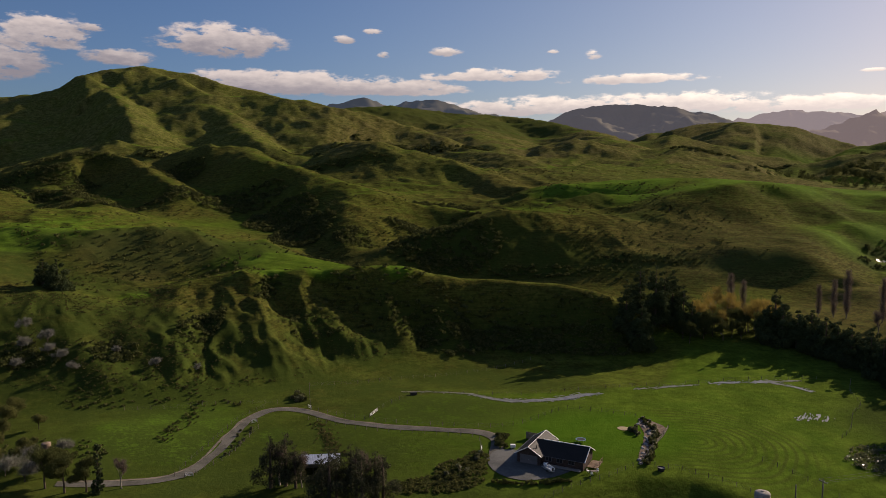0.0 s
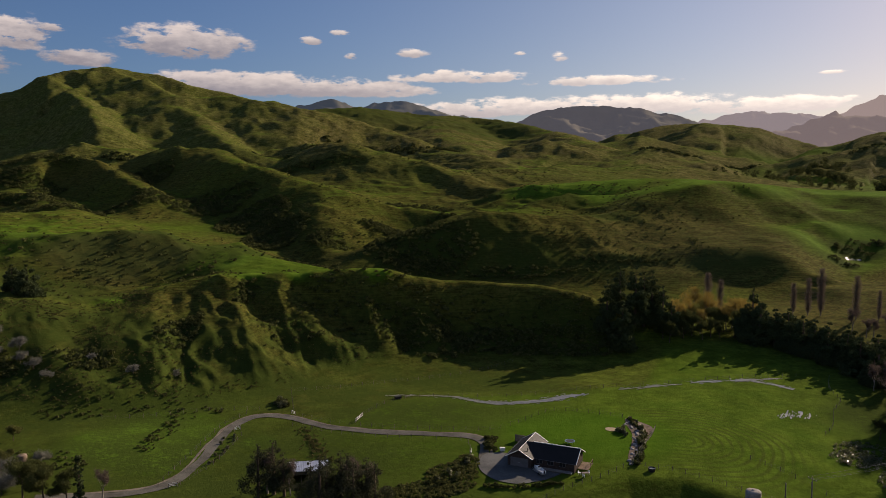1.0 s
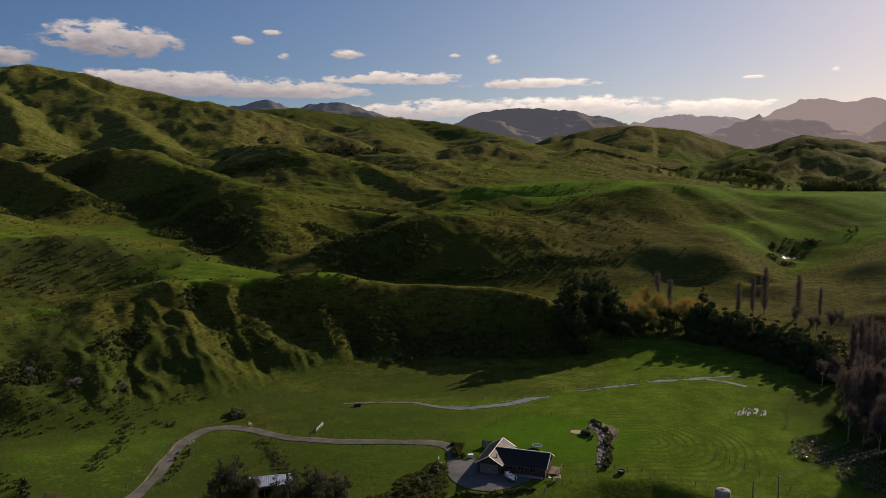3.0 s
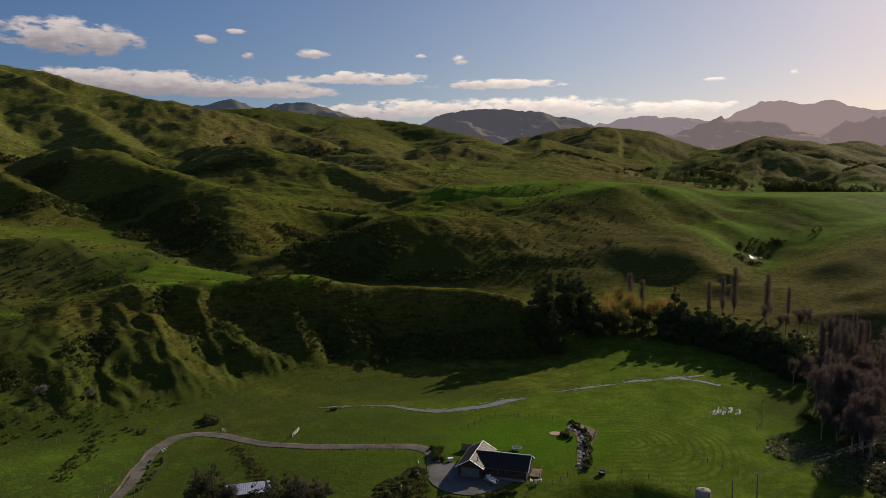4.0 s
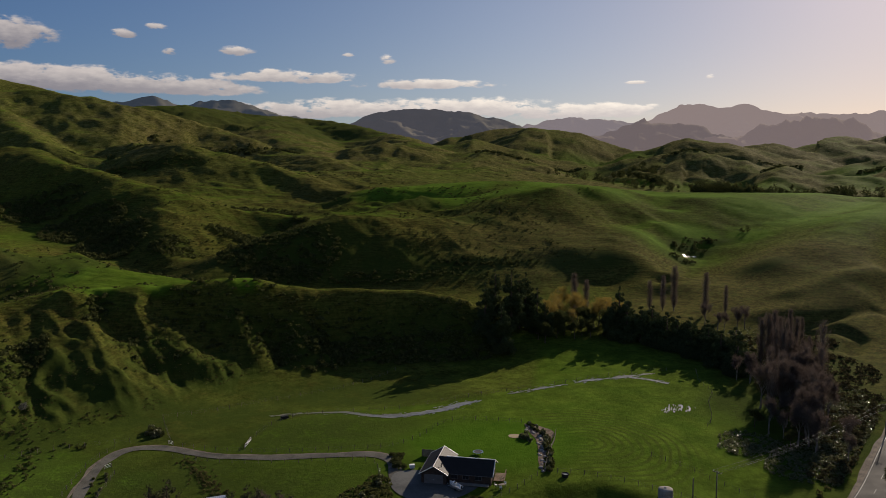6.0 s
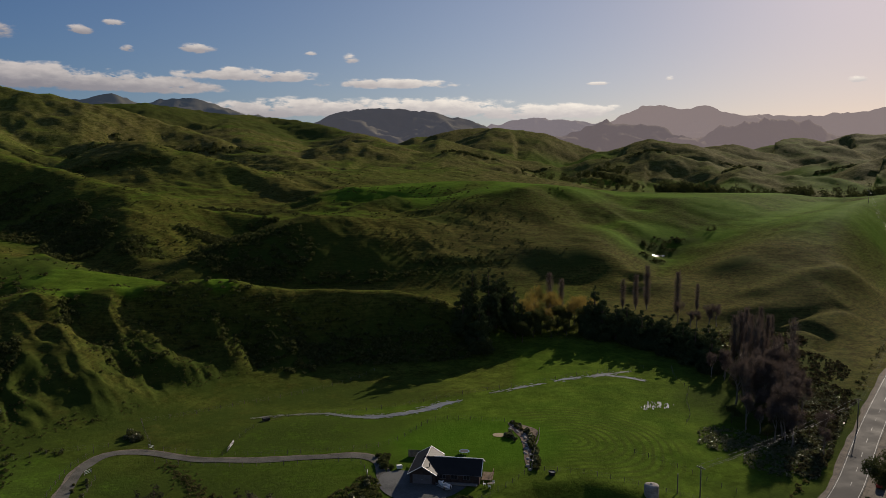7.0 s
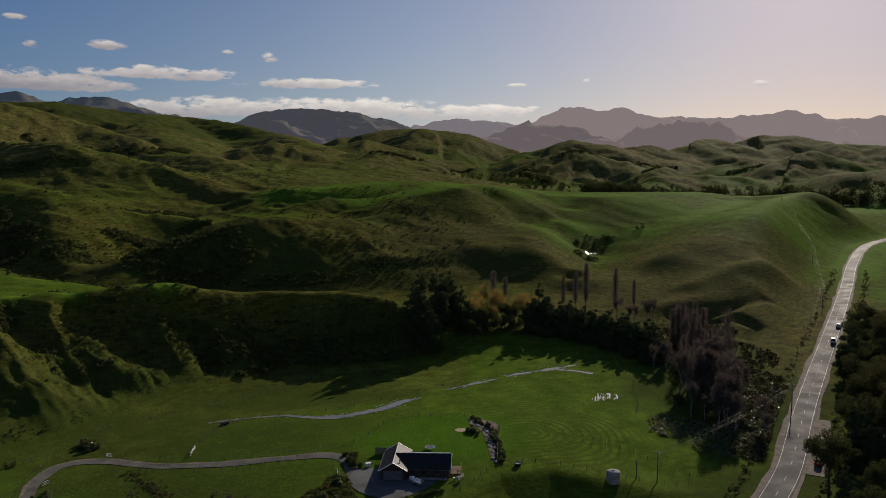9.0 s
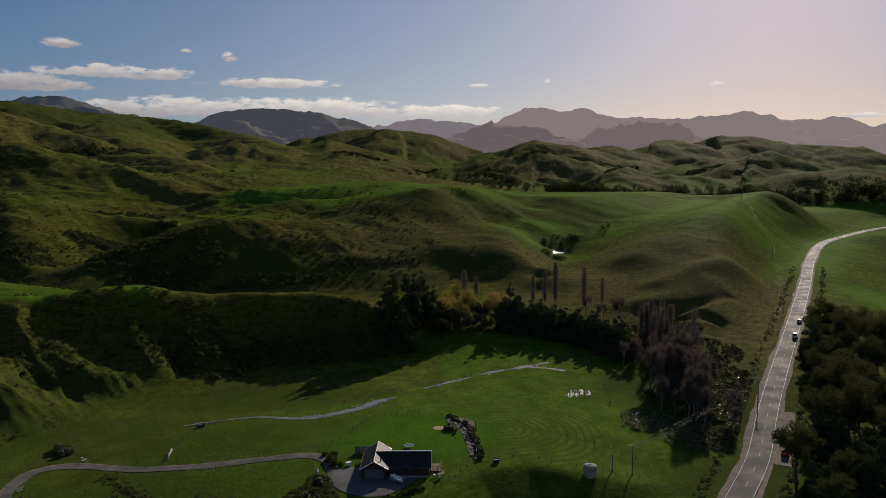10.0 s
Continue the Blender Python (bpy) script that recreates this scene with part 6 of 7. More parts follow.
# the creek bed: flax, blackberry and rank grass
pts = spread(sr, [(98, 172, 14, 9, 700), (110, 180, 14, 9, 700), (122, 198, 12, 14, 900), (90, 188, 9, 8, 260), (114, 186, 9, 9, 500), (132, 212, 9, 10, 500), (132, 222, 14, 14, 520), (140, 250, 14, 16, 420), (150, 280, 18, 14, 300), (84, 184, 6, 5, 160), (104, 164, 10, 6, 320)])
scatter("flax", "green flax and blackberry tangle in the creek bed", "flax", FLAX, pts, sr.uniform(0.45, 1.15, len(pts)), 12, 0.42, 6, 0.8)
pts = spread(sr, [(130, 216, 17, 24, 520), (150, 244, 16, 20, 420), (118, 188, 18, 13, 360), (160, 270, 13, 12, 200), (140, 268, 14, 18, 220), (104, 168, 12, 7, 180)])
scatter("scrub", "dark brown scrub and blackberry on the creek flat", "shrubs", BRAMBLE, pts, sr.uniform(0.5, 1.9, len(pts)), 16, 0.42, 51, 0.75)
pts = np.column_stack([sr.uniform(0, 1, 700), sr.uniform(-1, 1, 700)])
near_road = curve_through(ROAD, 1.0)[20:420]
ri = (pts[:, 0] * (len(near_road) - 2)).astype(int)
rd = near_road[ri + 1] - near_road[ri]
rd /= np.linalg.norm(rd, axis=1)[:, None]
side = np.where(pts[:, 1] > 0, 8.5, -8.5) + sr.normal(size=700) * 0.9
pp = near_road[ri][:, :2] + np.column_stack([-rd[:, 1], rd[:, 0]]) * side[:, None]
scatter("rank_grass", "rank grass and weeds along the road verge", "grass", TUSSOCK, pp, sr.uniform(0.5, 1.3, 700), 14, 0.45, 7, 0.8)
pts = spread(sr, [(-90, 186, 3, 14, 50), (-112, 165, 14, 6, 70), (-100, 205, 22, 6, 60), (-120, 200, 10, 8, 60)])
scatter("scrub", "small dark bushes dotted over the paddock", "shrubs", BUSH, pts, sr.uniform(0.4, 1.4, len(pts)), 20, 0.4, 8, 0.8)

pts = spread(sr, [(-13, 164, 6, 8, 520), (-18, 158, 7, 4, 320), (-10, 171, 3, 5, 160), (-24, 156, 4, 3, 90)])
scatter("rough_growth", "olive brown weeds and low scrub beside the gravel yard", "weeds", OLIVE, pts, sr.uniform(0.35, 1.0, len(pts)), 12, 0.45, 31, 0.7)
pts = np.column_stack([sr.uniform(0, 1, 170), sr.normal(size=170)])
pts = np.column_stack([-55 + 12 * pts[:, 0] + 1.0 * pts[:, 1], 196 - 24 * pts[:, 0] + 0.8 * pts[:, 1]])
scatter("rough_growth", "line of weeds and low scrub running down the paddock", "weeds", TUSSOCK, pts, sr.uniform(0.3, 0.9, len(pts)), 12, 0.45, 32, 0.7)


# ---- farmhouse ----
def roof_material():
    k = material("dark_iron_roof", 0.5, 0.0)
    wave = k.add("ShaderNodeTexWave", {"Vector": k.here, "Scale": 1.6, "Distortion": 0.0}, bands_direction="X")
    big = k.noise(k.world_at, 0.5, 3.0)
    feed(k, "Base Color", k.mix(big, (0.020, 0.019, 0.018, 1), (0.032, 0.030, 0.029, 1)))
    bump(k, wave.outputs[1], 0.25, 0.03)
    feed(k, "Specular IOR Level", 0.06)
    return k.m


ROOF = roof_material()
CLAD = mottled("dark_brick", (0.040, 0.030, 0.027), (0.075, 0.056, 0.048), 1.5, 9.0, 0.85)
DOOR_PAINT = mottled("door_paint", (0.10, 0.10, 0.11), (0.14, 0.14, 0.15), 1.0, 8.0, 0.5)
HOUSE = (4.3, 175.3, 0.25)
house = thing("farmhouse", HOUSE, -20.5, "low single-storey farmhouse with dark iron gable roofs and white trim", "house")
house.scale = (0.93, 0.97, 0.92)


def gable(name, x0, x1, y0, y1, eave, top, along_x, over=0.5, thick=0.16):
    """Two roof slopes over a box, with their thickness."""
    bm = bmesh.new()
    if along_x:
        ym = (y0 + y1) / 2
        prof = [(y0 - over, eave - over * (top - eave) / (ym - y0)), (ym, top), (y1 + over, eave - over * (top - eave) / (y1 - ym))]
        pts = lambda xx: [(xx, a, b) for a, b in prof] + [(xx, a, b - thick) for a, b in prof[::-1]]
        ends = (x0 - over, x1 + over)
    else:
        xm = (x0 + x1) / 2
        prof = [(x0 - over, eave - over * (top - eave) / (xm - x0)), (xm, top), (x1 + over, eave - over * (top - eave) / (x1 - xm))]
        pts = lambda yy: [(a, yy, b) for a, b in prof] + [(a, yy, b - thick) for a, b in prof[::-1]]
        ends = (y0 - over, y1 + over)
    rings = [[bm.verts.new(p) for p in pts(e)] for e in ends]
    for i in range(6):
        bm.faces.new((rings[0][i], rings[0][(i + 1) % 6], rings[1][(i + 1) % 6], rings[1][i]))
    bm.faces.new(rings[0][::-1])
    bm.faces.new(rings[1])
    bmesh.ops.recalc_face_normals(bm, faces=bm.faces)
    return part(name, bm, ROOF, house, "dark ribbed iron roof")


def gable_wall(name, lo, hi, eave, top, along_x):
    bm = bmesh.new()
    (x0, y0), (x1, y1) = lo, hi
    if along_x:
        ym = (y0 + y1) / 2
        prof = [(y0, -0.3), (y1, -0.3), (y1, eave), (ym, top), (y0, eave)]
        rings = [[bm.verts.new((xx, a, b)) for a, b in prof] for xx in (x0, x1)]
    else:
        xm = (x0 + x1) / 2
        prof = [(x0, -0.3), (x1, -0.3), (x1, eave), (xm, top), (x0, eave)]
        rings = [[bm.verts.new((a, yy, b)) for a, b in prof] for yy in (y0, y1)]
    for i in range(5):
        bm.faces.new((rings[0][i], rings[0][(i + 1) % 5], rings[1][(i + 1) % 5], rings[1][i]))
    bm.faces.new(rings[0][::-1])
    bm.faces.new(rings[1])
    bmesh.ops.recalc_face_normals(bm, faces=bm.faces)
    return part(name, bm, CLAD, house, "dark brick walls")


# the cross wing runs along y, the long wing along x
gable_wall("wall", (-3.0, -6.2), (3.0, 6.0), 2.5, 4.15, False)
gable_wall("wall", (3.02, -4.6), (13.4, 3.4), 2.3, 4.35, True)
gable("roof", -3.0, 3.0, -6.2, 6.0, 2.6, 4.35, False)
gable("roof", 0.0, 13.4, -4.6, 3.4, 2.4, 4.55, True)


def trim_line(a, b, w=0.11, mat=WHITE, name="bargeboard", parent=house, label="white painted bargeboard"):
    return part(name, tube(a, b, w, w, 4), mat, parent, label)


for yy in (-6.72, 6.52):
    for sx in (-1, 1):
        trim_line((0, yy, 4.35), (sx * 3.5, yy, 2.30))
trim_line((0, -6.7, 4.42), (0, 6.5, 4.42), 0.09, WHITE, "ridge_cap", house, "pale ridge capping")
for sy, ye in ((-1, -5.1), (1, 3.9)):
    trim_line((13.93, -0.6, 4.55), (13.93, ye, 2.12))
trim_line((2.0, -0.6, 4.62), (13.9, -0.6, 4.62), 0.12, WHITE, "ridge_cap", house, "pale ridge capping")
for ye, x0 in ((-5.12, 3.5), (3.92, 3.5)):
    trim_line((x0, ye, 2.08), (13.9, ye, 2.08), 0.06, DOOR_PAINT, "gutter", house, "dark gutter")
for xe in (-3.52, 3.52):
    trim_line((xe, -6.7, 2.28), (xe, -5.2 if xe > 0 else 6.5, 2.28), 0.07, DOOR_PAINT, "gutter", house, "dark gutter")


def window_on_house(x, y, z, w, h, face):
    """A window set proud of the wall; face is the axis it looks along ('x' or 'y') with sign."""
    ax, s = face[0], 1 if face[1] == "+" else -1
    d = 0.05 * s
    f = bmesh.new()
    bars = [(-w / 2, -h / 2, w / 2, -h / 2 + 0.07), (-w / 2, h / 2 - 0.07, w / 2, h / 2), (-w / 2, -h / 2 + 0.07, -w / 2 + 0.07, h / 2 - 0.07), (w / 2 - 0.07, -h / 2 + 0.07, w / 2, h / 2 - 0.07), (-0.03, -h / 2 + 0.07, 0.03, h / 2 - 0.07)]
    for a0, b0, a1, b1 in bars:
        lo, hi = ((x + a0, y + min(0, d), z + b0), (x + a1, y + max(0, d), z + b1)) if ax == "y" else ((x + min(0, d), y + a0, z + b0), (x + max(0, d), y + a1, z + b1))
        add_box(f, lo, hi)
    win = part("window", f, DOOR_PAINT, house, "dark framed window")
    g = 0.02 * s
    lo, hi = ((x - w / 2 + 0.07, y + min(0, g), z - h / 2 + 0.07), (x + w / 2 - 0.07, y + max(0, g), z + h / 2 - 0.07)) if ax == "y" else ((x + min(0, g), y - w / 2 + 0.07, z - h / 2 + 0.07), (x + max(0, g), y + w / 2 - 0.07, z + h / 2 - 0.07))
    part("pane", box(lo, hi), GLASS_DARK, win)


for x in (4.6, 7.4, 10.4):
    window_on_house(x, -4.61, 1.4, 1.6, 1.2, "y-")
for x in (5.0, 8.5, 11.5):
    window_on_house(x, 3.41, 1.4, 1.8, 1.3, "y+")
for y in (-3.5, 0, 3.5):
    window_on_house(-3.01, y, 1.5, 1.5, 1.2, "x-")
door = part("door", box((-2.3, -6.26, -0.1), (2.3, -6.205, 2.15), 0.02), DOOR_PAINT, house, "wide dark garage door")
part("handle", box((-0.15, -6.30, 0.9), (0.15, -6.262, 0.95)), STEEL, door)
pipe = part("flue", tube((1.5, -4.6, 3.2), (1.5, -4.6, 4.3), 0.12, 0.12, 8), BLACK, house, "black flue pipe")
part("flue_cap", tube((1.5, -4.6, 4.3), (1.5, -4.6, 4.42), 0.19, 0.06, 8), BLACK, pipe)
part("porch_slab", box((3.6, -5.9, -0.12), (13.0, -4.65, 0.06), 0.02), CONCRETE, house, "pale concrete step along the wall")
deck = mottled("deck_boards", (0.14, 0.10, 0.07), (0.24, 0.18, 0.13), 1.0, 9.0, 0.8)
for i in range(12):
    part("deck_board", box((13.7 + 0.22 * i, -2.6, 0.18), (13.88 + 0.22 * i, 2.2, 0.22), 0.008), deck, house)
for y in (-2.5, 0, 2.1):
    part("deck_post", box((16.15, y, -0.3), (16.27, y + 0.1, 1.15)), deck, house)
part("deck_rail", box((16.13, -2.6, 1.15), (16.29, 2.3, 1.2), 0.01), deck, house, "wooden deck rail")
ROT = Matrix.Rotation(radians(-20.5), 4, "Z")


def by_house(x, y, z=None):
    p = Vector(HOUSE) + ROT @ Vector((x, y, 0))
    return p.x, p.y, ground_z(p.x, p.y) + 0.14 if z is None else z


# garden wall, boxes and furniture
px, py, pz = by_house(-3.6, 8.6, None)
screen = thing("screen_fence", (px, py, pz - 0.15), -20.5, "dark timber screen fence beside the house", "fence")
for i in range(16):
    part("board", box((-2.4 + 0.3 * i, -0.03, 0.0), (-2.12 + 0.3 * i, 0.03, 1.75), 0.008), WOOD_POST, screen)
for i in range(3):
    part("post", box((-2.4 + 2.3 * i, 0.035, -0.3), (-2.3 + 2.3 * i, 0.13, 1.8)), WOOD_POST, screen)
bx = thing("storage_box", by_house(-6.6, 1.0), 10, "small white storage box beside the driveway", "box")
part("body", box((-0.6, -0.4, 0), (0.6, 0.4, 0.7), 0.04), WHITE, bx)
part("lid", box((-0.64, -0.44, 0.705), (0.64, 0.44, 0.8), 0.03), WHITE, bx, "white lid")
table = thing("garden_table", by_house(15.0, -4.6), 15, "pale garden table beside the deck", "table")
part("tabletop", box((-0.8, -0.45, 0.70), (0.8, 0.45, 0.75), 0.02), PALE_BARK, table)
for sx in (-0.7, 0.64):
    for sy in (-0.38, 0.32):
        part("leg", box((sx, sy, 0), (sx + 0.06, sy + 0.06, 0.70)), PALE_BARK, table)
for i, (dx, dy, tn) in enumerate([(-0.2, -0.9, 0), (0.5, 0.95, 180), (-1.4, 0.1, -90)]):
    ch = thing("garden_chair", by_house(15.0 + dx, -4.6 + dy), -20 + tn, "white garden chair beside the table", "chair", "garden chairs")
    part("seat", box((-0.25, -0.25, 0.42), (0.25, 0.25, 0.46), 0.015), WHITE, ch)
    part("backrest", box((-0.25, -0.27, 0.47), (0.25, -0.23, 0.9), 0.012), WHITE, ch)
    for sx in (-0.24, 0.2):
        for sy in (-0.24, 0.2):
            part("leg", box((sx, sy, 0), (sx + 0.04, sy + 0.04, 0.42)), WHITE, ch)

# trampoline
tramp = thing("trampoline", (15.2, 184.2, ground_z(15.2, 184.2) + 0.02), 0, "round blue trampoline on the lawn", "trampoline")
tramp.scale = (0.68, 0.68, 0.8)
BLUE = mottled("blue_pad", (0.08, 0.14, 0.20), (0.13, 0.20, 0.27), 1.5, 9.0, 0.5)
bm = bmesh.new()
n = 28
rings = [[bm.verts.new((r * math.cos(6.2832 * i / n), r * math.sin(6.2832 * i / n), z)) for i in range(n)] for r, z in ((1.5, 0.84), (1.5, 0.9), (1.9, 0.9), (1.9, 0.84))]
for a, b in zip(rings, rings[1:] + rings[:1]):
    for i in range(n):
        bm.faces.new((a[i], a[(i + 1) % n], b[(i + 1) % n], b[i]))
bmesh.ops.recalc_face_normals(bm, faces=bm.faces)
part("pad", bm, BLUE, tramp, "blue padded rim")
bm = bmesh.new()
bmesh.ops.create_circle(bm, cap_ends=True, segments=n, radius=1.49, matrix=Matrix.Translation((0, 0, 0.865)))
part("mat", bm, BLACK, tramp, "black woven mat")
for i in range(6):
    q = 6.2832 * i / 6
    part("leg", tube((1.8 * math.cos(q), 1.8 * math.sin(q), 0), (1.75 * math.cos(q), 1.75 * math.sin(q), 0.85), 0.03), STEEL, tramp)


def make_boat(at, turn):
    boat = thing("boat", at, turn, "small white motor boat on a trailer in the yard", "boat")
    boat.scale = (0.75, 0.75, 0.75)
    bm = bmesh.new()
    secs = [(-2.4, 0.85, 0.75), (-1.0, 1.0, 0.75), (0.6, 0.95, 0.8), (1.8, 0.6, 0.95), (2.7, 0.06, 1.1)]
    rows = []
    for x, w, h in secs:
        rows.append([bm.verts.new(p) for p in ((x, 0, 0.55 + 0.05 * max(0, x)), (x, 0.75 * w, 0.8 + 0.05 * max(0, x)), (x, w, 0.6 + h), (x, 0.86 * w, 0.6 + h), (x, 0.7 * w, 0.92), (x, -0.7 * w, 0.92), (x, -0.86 * w, 0.6 + h), (x, -w, 0.6 + h), (x, -0.75 * w, 0.8 + 0.05 * max(0, x)))])
    for a, b in zip(rows[:-1], rows[1:]):
        for i in range(9):
            bm.faces.new((a[i], a[(i + 1) % 9], b[(i + 1) % 9], b[i]))
    bm.faces.new(rows[0])
    bm.faces.new(rows[-1][::-1])
    bmesh.ops.recalc_face_normals(bm, faces=bm.faces)
    hull = part("hull", bm, WHITE, boat, "white hull")
    part("cabin", box((-0.1, -0.6, 1.3), (1.3, 0.6, 1.95), 0.12), WHITE, boat, "white cabin")
    part("windscreen", box((-0.16, -0.5, 1.9), (0.2, 0.5, 2.2), 0.03), GLASS_DARK, boat, "dark windscreen")
    part("outboard_motor", box((-2.8, -0.2, 0.8), (-2.42, 0.2, 1.75), 0.07), BLACK, boat, "black outboard motor")
    tr = part("trailer_frame", box((-2.3, -0.9, 0.38), (2.6, 0.9, 0.46), 0.02), STEEL, boat, "galvanised trailer")
    for sy in (-1.0, 0.86):
        bm = bmesh.new()
        add_tube(bm, (-0.8, sy, 0.3), (-0.8, sy + 0.16, 0.3), 0.3, 0.3, 14)
        part("wheel", bm, BLACK, tr)
    part("drawbar", tube((2.5, 0, 0.42), (3.9, 0, 0.40), 0.05), STEEL, tr)
    part("jockey_leg", tube((3.7, 0, 0.40), (3.7, 0, 0.0), 0.04), STEEL, tr)


make_boat(by_house(5.2, -7.4), 120)


def make_car(name, at, turn, colour, label, van=False):
    paint = mottled("car_paint", colour, tuple(min(1, c * 1.15 + 0.01) for c in colour), 0.7, 4.0, 0.55, 0.0, relief=0.0)
    car = thing(name, at, turn, label, "car")
    bm = bmesh.new()
    hgt = 1.0 if not van else 1.15
    prof = [(-2.15, 0.35), (-2.2, 0.85), (-1.95, hgt), (1.1, hgt), (2.1, 0.82), (2.2, 0.55), (2.1, 0.32)]
    sides = [[bm.verts.new((x, y, z)) for x, z in prof] for y in (-0.86, 0.86)]
    m = len(prof)
    for i in range(m):
        bm.faces.new((sides[0][i], sides[0][(i + 1) % m], sides[1][(i + 1) % m], sides[1][i]))
    bm.faces.new(sides[0][::-1])
    bm.faces.new(sides[1])
    bmesh.ops.recalc_face_normals(bm, faces=bm.faces)
    bmesh.ops.bevel(bm, geom=list(bm.edges), offset=0.06, segments=2, affect="EDGES")
    body = part("body", bm, paint, car, "", True)
    top = hgt + (0.52 if not van else 0.85)
    back = -1.9 if van else -1.55
    bm = bmesh.new()
    lo = [bm.verts.new(p) for p in ((back - 0.15, -0.8, hgt - 0.03), (1.05, -0.8, hgt - 0.03), (1.05, 0.8, hgt - 0.03), (back - 0.15, 0.8, hgt - 0.03))]
    hi = [bm.verts.new(p) for p in ((back + 0.15, -0.64, top), (0.3, -0.64, top), (0.3, 0.64, top), (back + 0.15, 0.64, top))]
    for i in range(4):
        bm.faces.new((lo[i], lo[(i + 1) % 4], hi[(i + 1) % 4], hi[i]))
    bm.faces.new(hi)
    bm.faces.new(lo[::-1])
    part("glasshouse", bm, GLASS_DARK, car, "dark windows")
    part("roof", box((back + 0.12, -0.66, top - 0.03), (0.34, 0.66, top + 0.04), 0.03), paint, car)
    for x in (-1.35, 1.35):
        for y in (-0.88, 0.68):
            w = part("wheel", tube((x, y, 0.33), (x, y + 0.2, 0.33), 0.33, 0.33, 16), BLACK, car)
            part("rim", tube((x, y - 0.012 if y < 0 else y + 0.2, 0.33), (x, y if y < 0 else y + 0.212, 0.33), 0.19, 0.19, 12), STEEL, w)
    for y in (-0.62, 0.62):
        part("headlight", box((2.08, y - 0.16, 0.62), (2.2, y + 0.16, 0.76), 0.02), WHITE, car, "clear headlight")
        part("tail_light", box((-2.23, y - 0.14, 0.68), (-2.12, y + 0.14, 0.86), 0.02), mottled("red_lamp", (0.4, 0.02, 0.02), (0.5, 0.03, 0.03), 1, 5, 0.3), car, "red tail light")


make_car("car", (107.0, 155.0, ground_z(107.0, 155.0) + 0.12), 41, (0.35, 0.04, 0.02), "red car parked on the gravel shoulder of the road")
for (x, y), colr, lab, v in (((196, 241), (0.75, 0.75, 0.74), "white van on the asphalt road", True), ((217, 260), (0.70, 0.71, 0.72), "white car on the asphalt road", False)):
    i = int(np.argmin((dense_road[:, 0] - x) ** 2 + (dense_road[:, 1] - y) ** 2))
    d = dense_road[i + 1] - dense_road[i]
    nx, ny = d[1] / np.hypot(d[0], d[1]), -d[0] / np.hypot(d[0], d[1])
    make_car("car", (dense_road[i, 0] + 1.8 * nx, dense_road[i, 1] + 1.8 * ny, dense_road[i, 2] + 0.03), math.degrees(math.atan2(d[1], d[0])), colr, lab, v)


# ---- shed, tanks, troughs ----
sx, sy = -46.0, 165.0
shed = thing("shed", (sx, sy, ground_z(sx, sy)), 12, "farm shed with a pale corrugated iron roof among trees", "shed")
SHED_WALL = mottled("shed_iron", (0.16, 0.17, 0.16), (0.26, 0.27, 0.26), 0.7, 6.0, 0.6, 0.3)
part("wall", box((-4.2, 1.9, -0.3), (4.2, 2.0, 2.9)), SHED_WALL, shed)
for x in (-4.2, 4.1):
    part("wall", box((x, -2.0, -0.3), (x + 0.1, 1.895, 2.7)), SHED_WALL, shed)
for x in (-4.0, -1.4, 1.3, 3.9):
    part("post", box((x, -2.0, -0.3), (x + 0.12, -1.88, 2.5)), WOOD_POST, shed)
bm = bmesh.new()
cols = 70
rows_ = []
for i in range(cols + 1):
    x = -4.7 + 9.4 * i / cols
    w = 0.03 * math.sin(i * 2.2)
    rows_.append([bm.verts.new((x, -2.5, 2.62 + w)), bm.verts.new((x, 2.3, 3.1 + w)), bm.verts.new((x, 2.3, 3.06 + w)), bm.verts.new((x, -2.5, 2.58 + w))])
for a, b in zip(rows_[:-1], rows_[1:]):
    for i in range(4):
        bm.faces.new((a[i], a[(i + 1) % 4], b[(i + 1) % 4], b[i]))
bmesh.ops.recalc_face_normals(bm, faces=bm.faces)
part("roof", bm, STEEL, shed, "pale corrugated iron roof")


def make_tank(at, r, h, label, mat):
    tank = thing("water_tank", at, 0, label, "water tank")
    bm = bmesh.new()
    n = 32
    prof = [(r, -0.3), (r, h * 0.85), (r * 0.96, h * 0.93), (r * 0.6, h), (0.25, h * 1.04)]
    rings = [[bm.verts.new((q * math.cos(6.2832 * i / n), q * math.sin(6.2832 * i / n), z)) for i in range(n)] for q, z in prof]
    for a, b in zip(rings[:-1], rings[1:]):
        for i in range(n):
            bm.faces.new((a[i], a[(i + 1) % n], b[(i + 1) % n], b[i]))
    bm.faces.new(rings[-1])
    part("body", bm, mat, tank, "", True)
    part("lid", tube((0, 0, h * 1.03), (0, 0, h * 1.09), 0.32, 0.3, 16), mat, tank)
    for z in (0.3, 0.6):
        bm = bmesh.new()
        k = 32
        rr = [[bm.verts.new((q * math.cos(6.2832 * i / k), q * math.sin(6.2832 * i / k), h * z + dz)) for i in range(k)] for q, dz in ((r + 0.005, -0.05), (r + 0.04, 0), (r + 0.005, 0.05))]
        for a, b in zip(rr[:-1], rr[1:]):
            for i in range(k):
                bm.faces.new((a[i], a[(i + 1) % k], b[(i + 1) % k], b[i]))
        part("rib", bm, mat, tank)
    part("outlet", tube((r - 0.05, 0, 0.25), (r + 0.25, 0, 0.25), 0.05), BLACK, tank, "black outlet pipe")


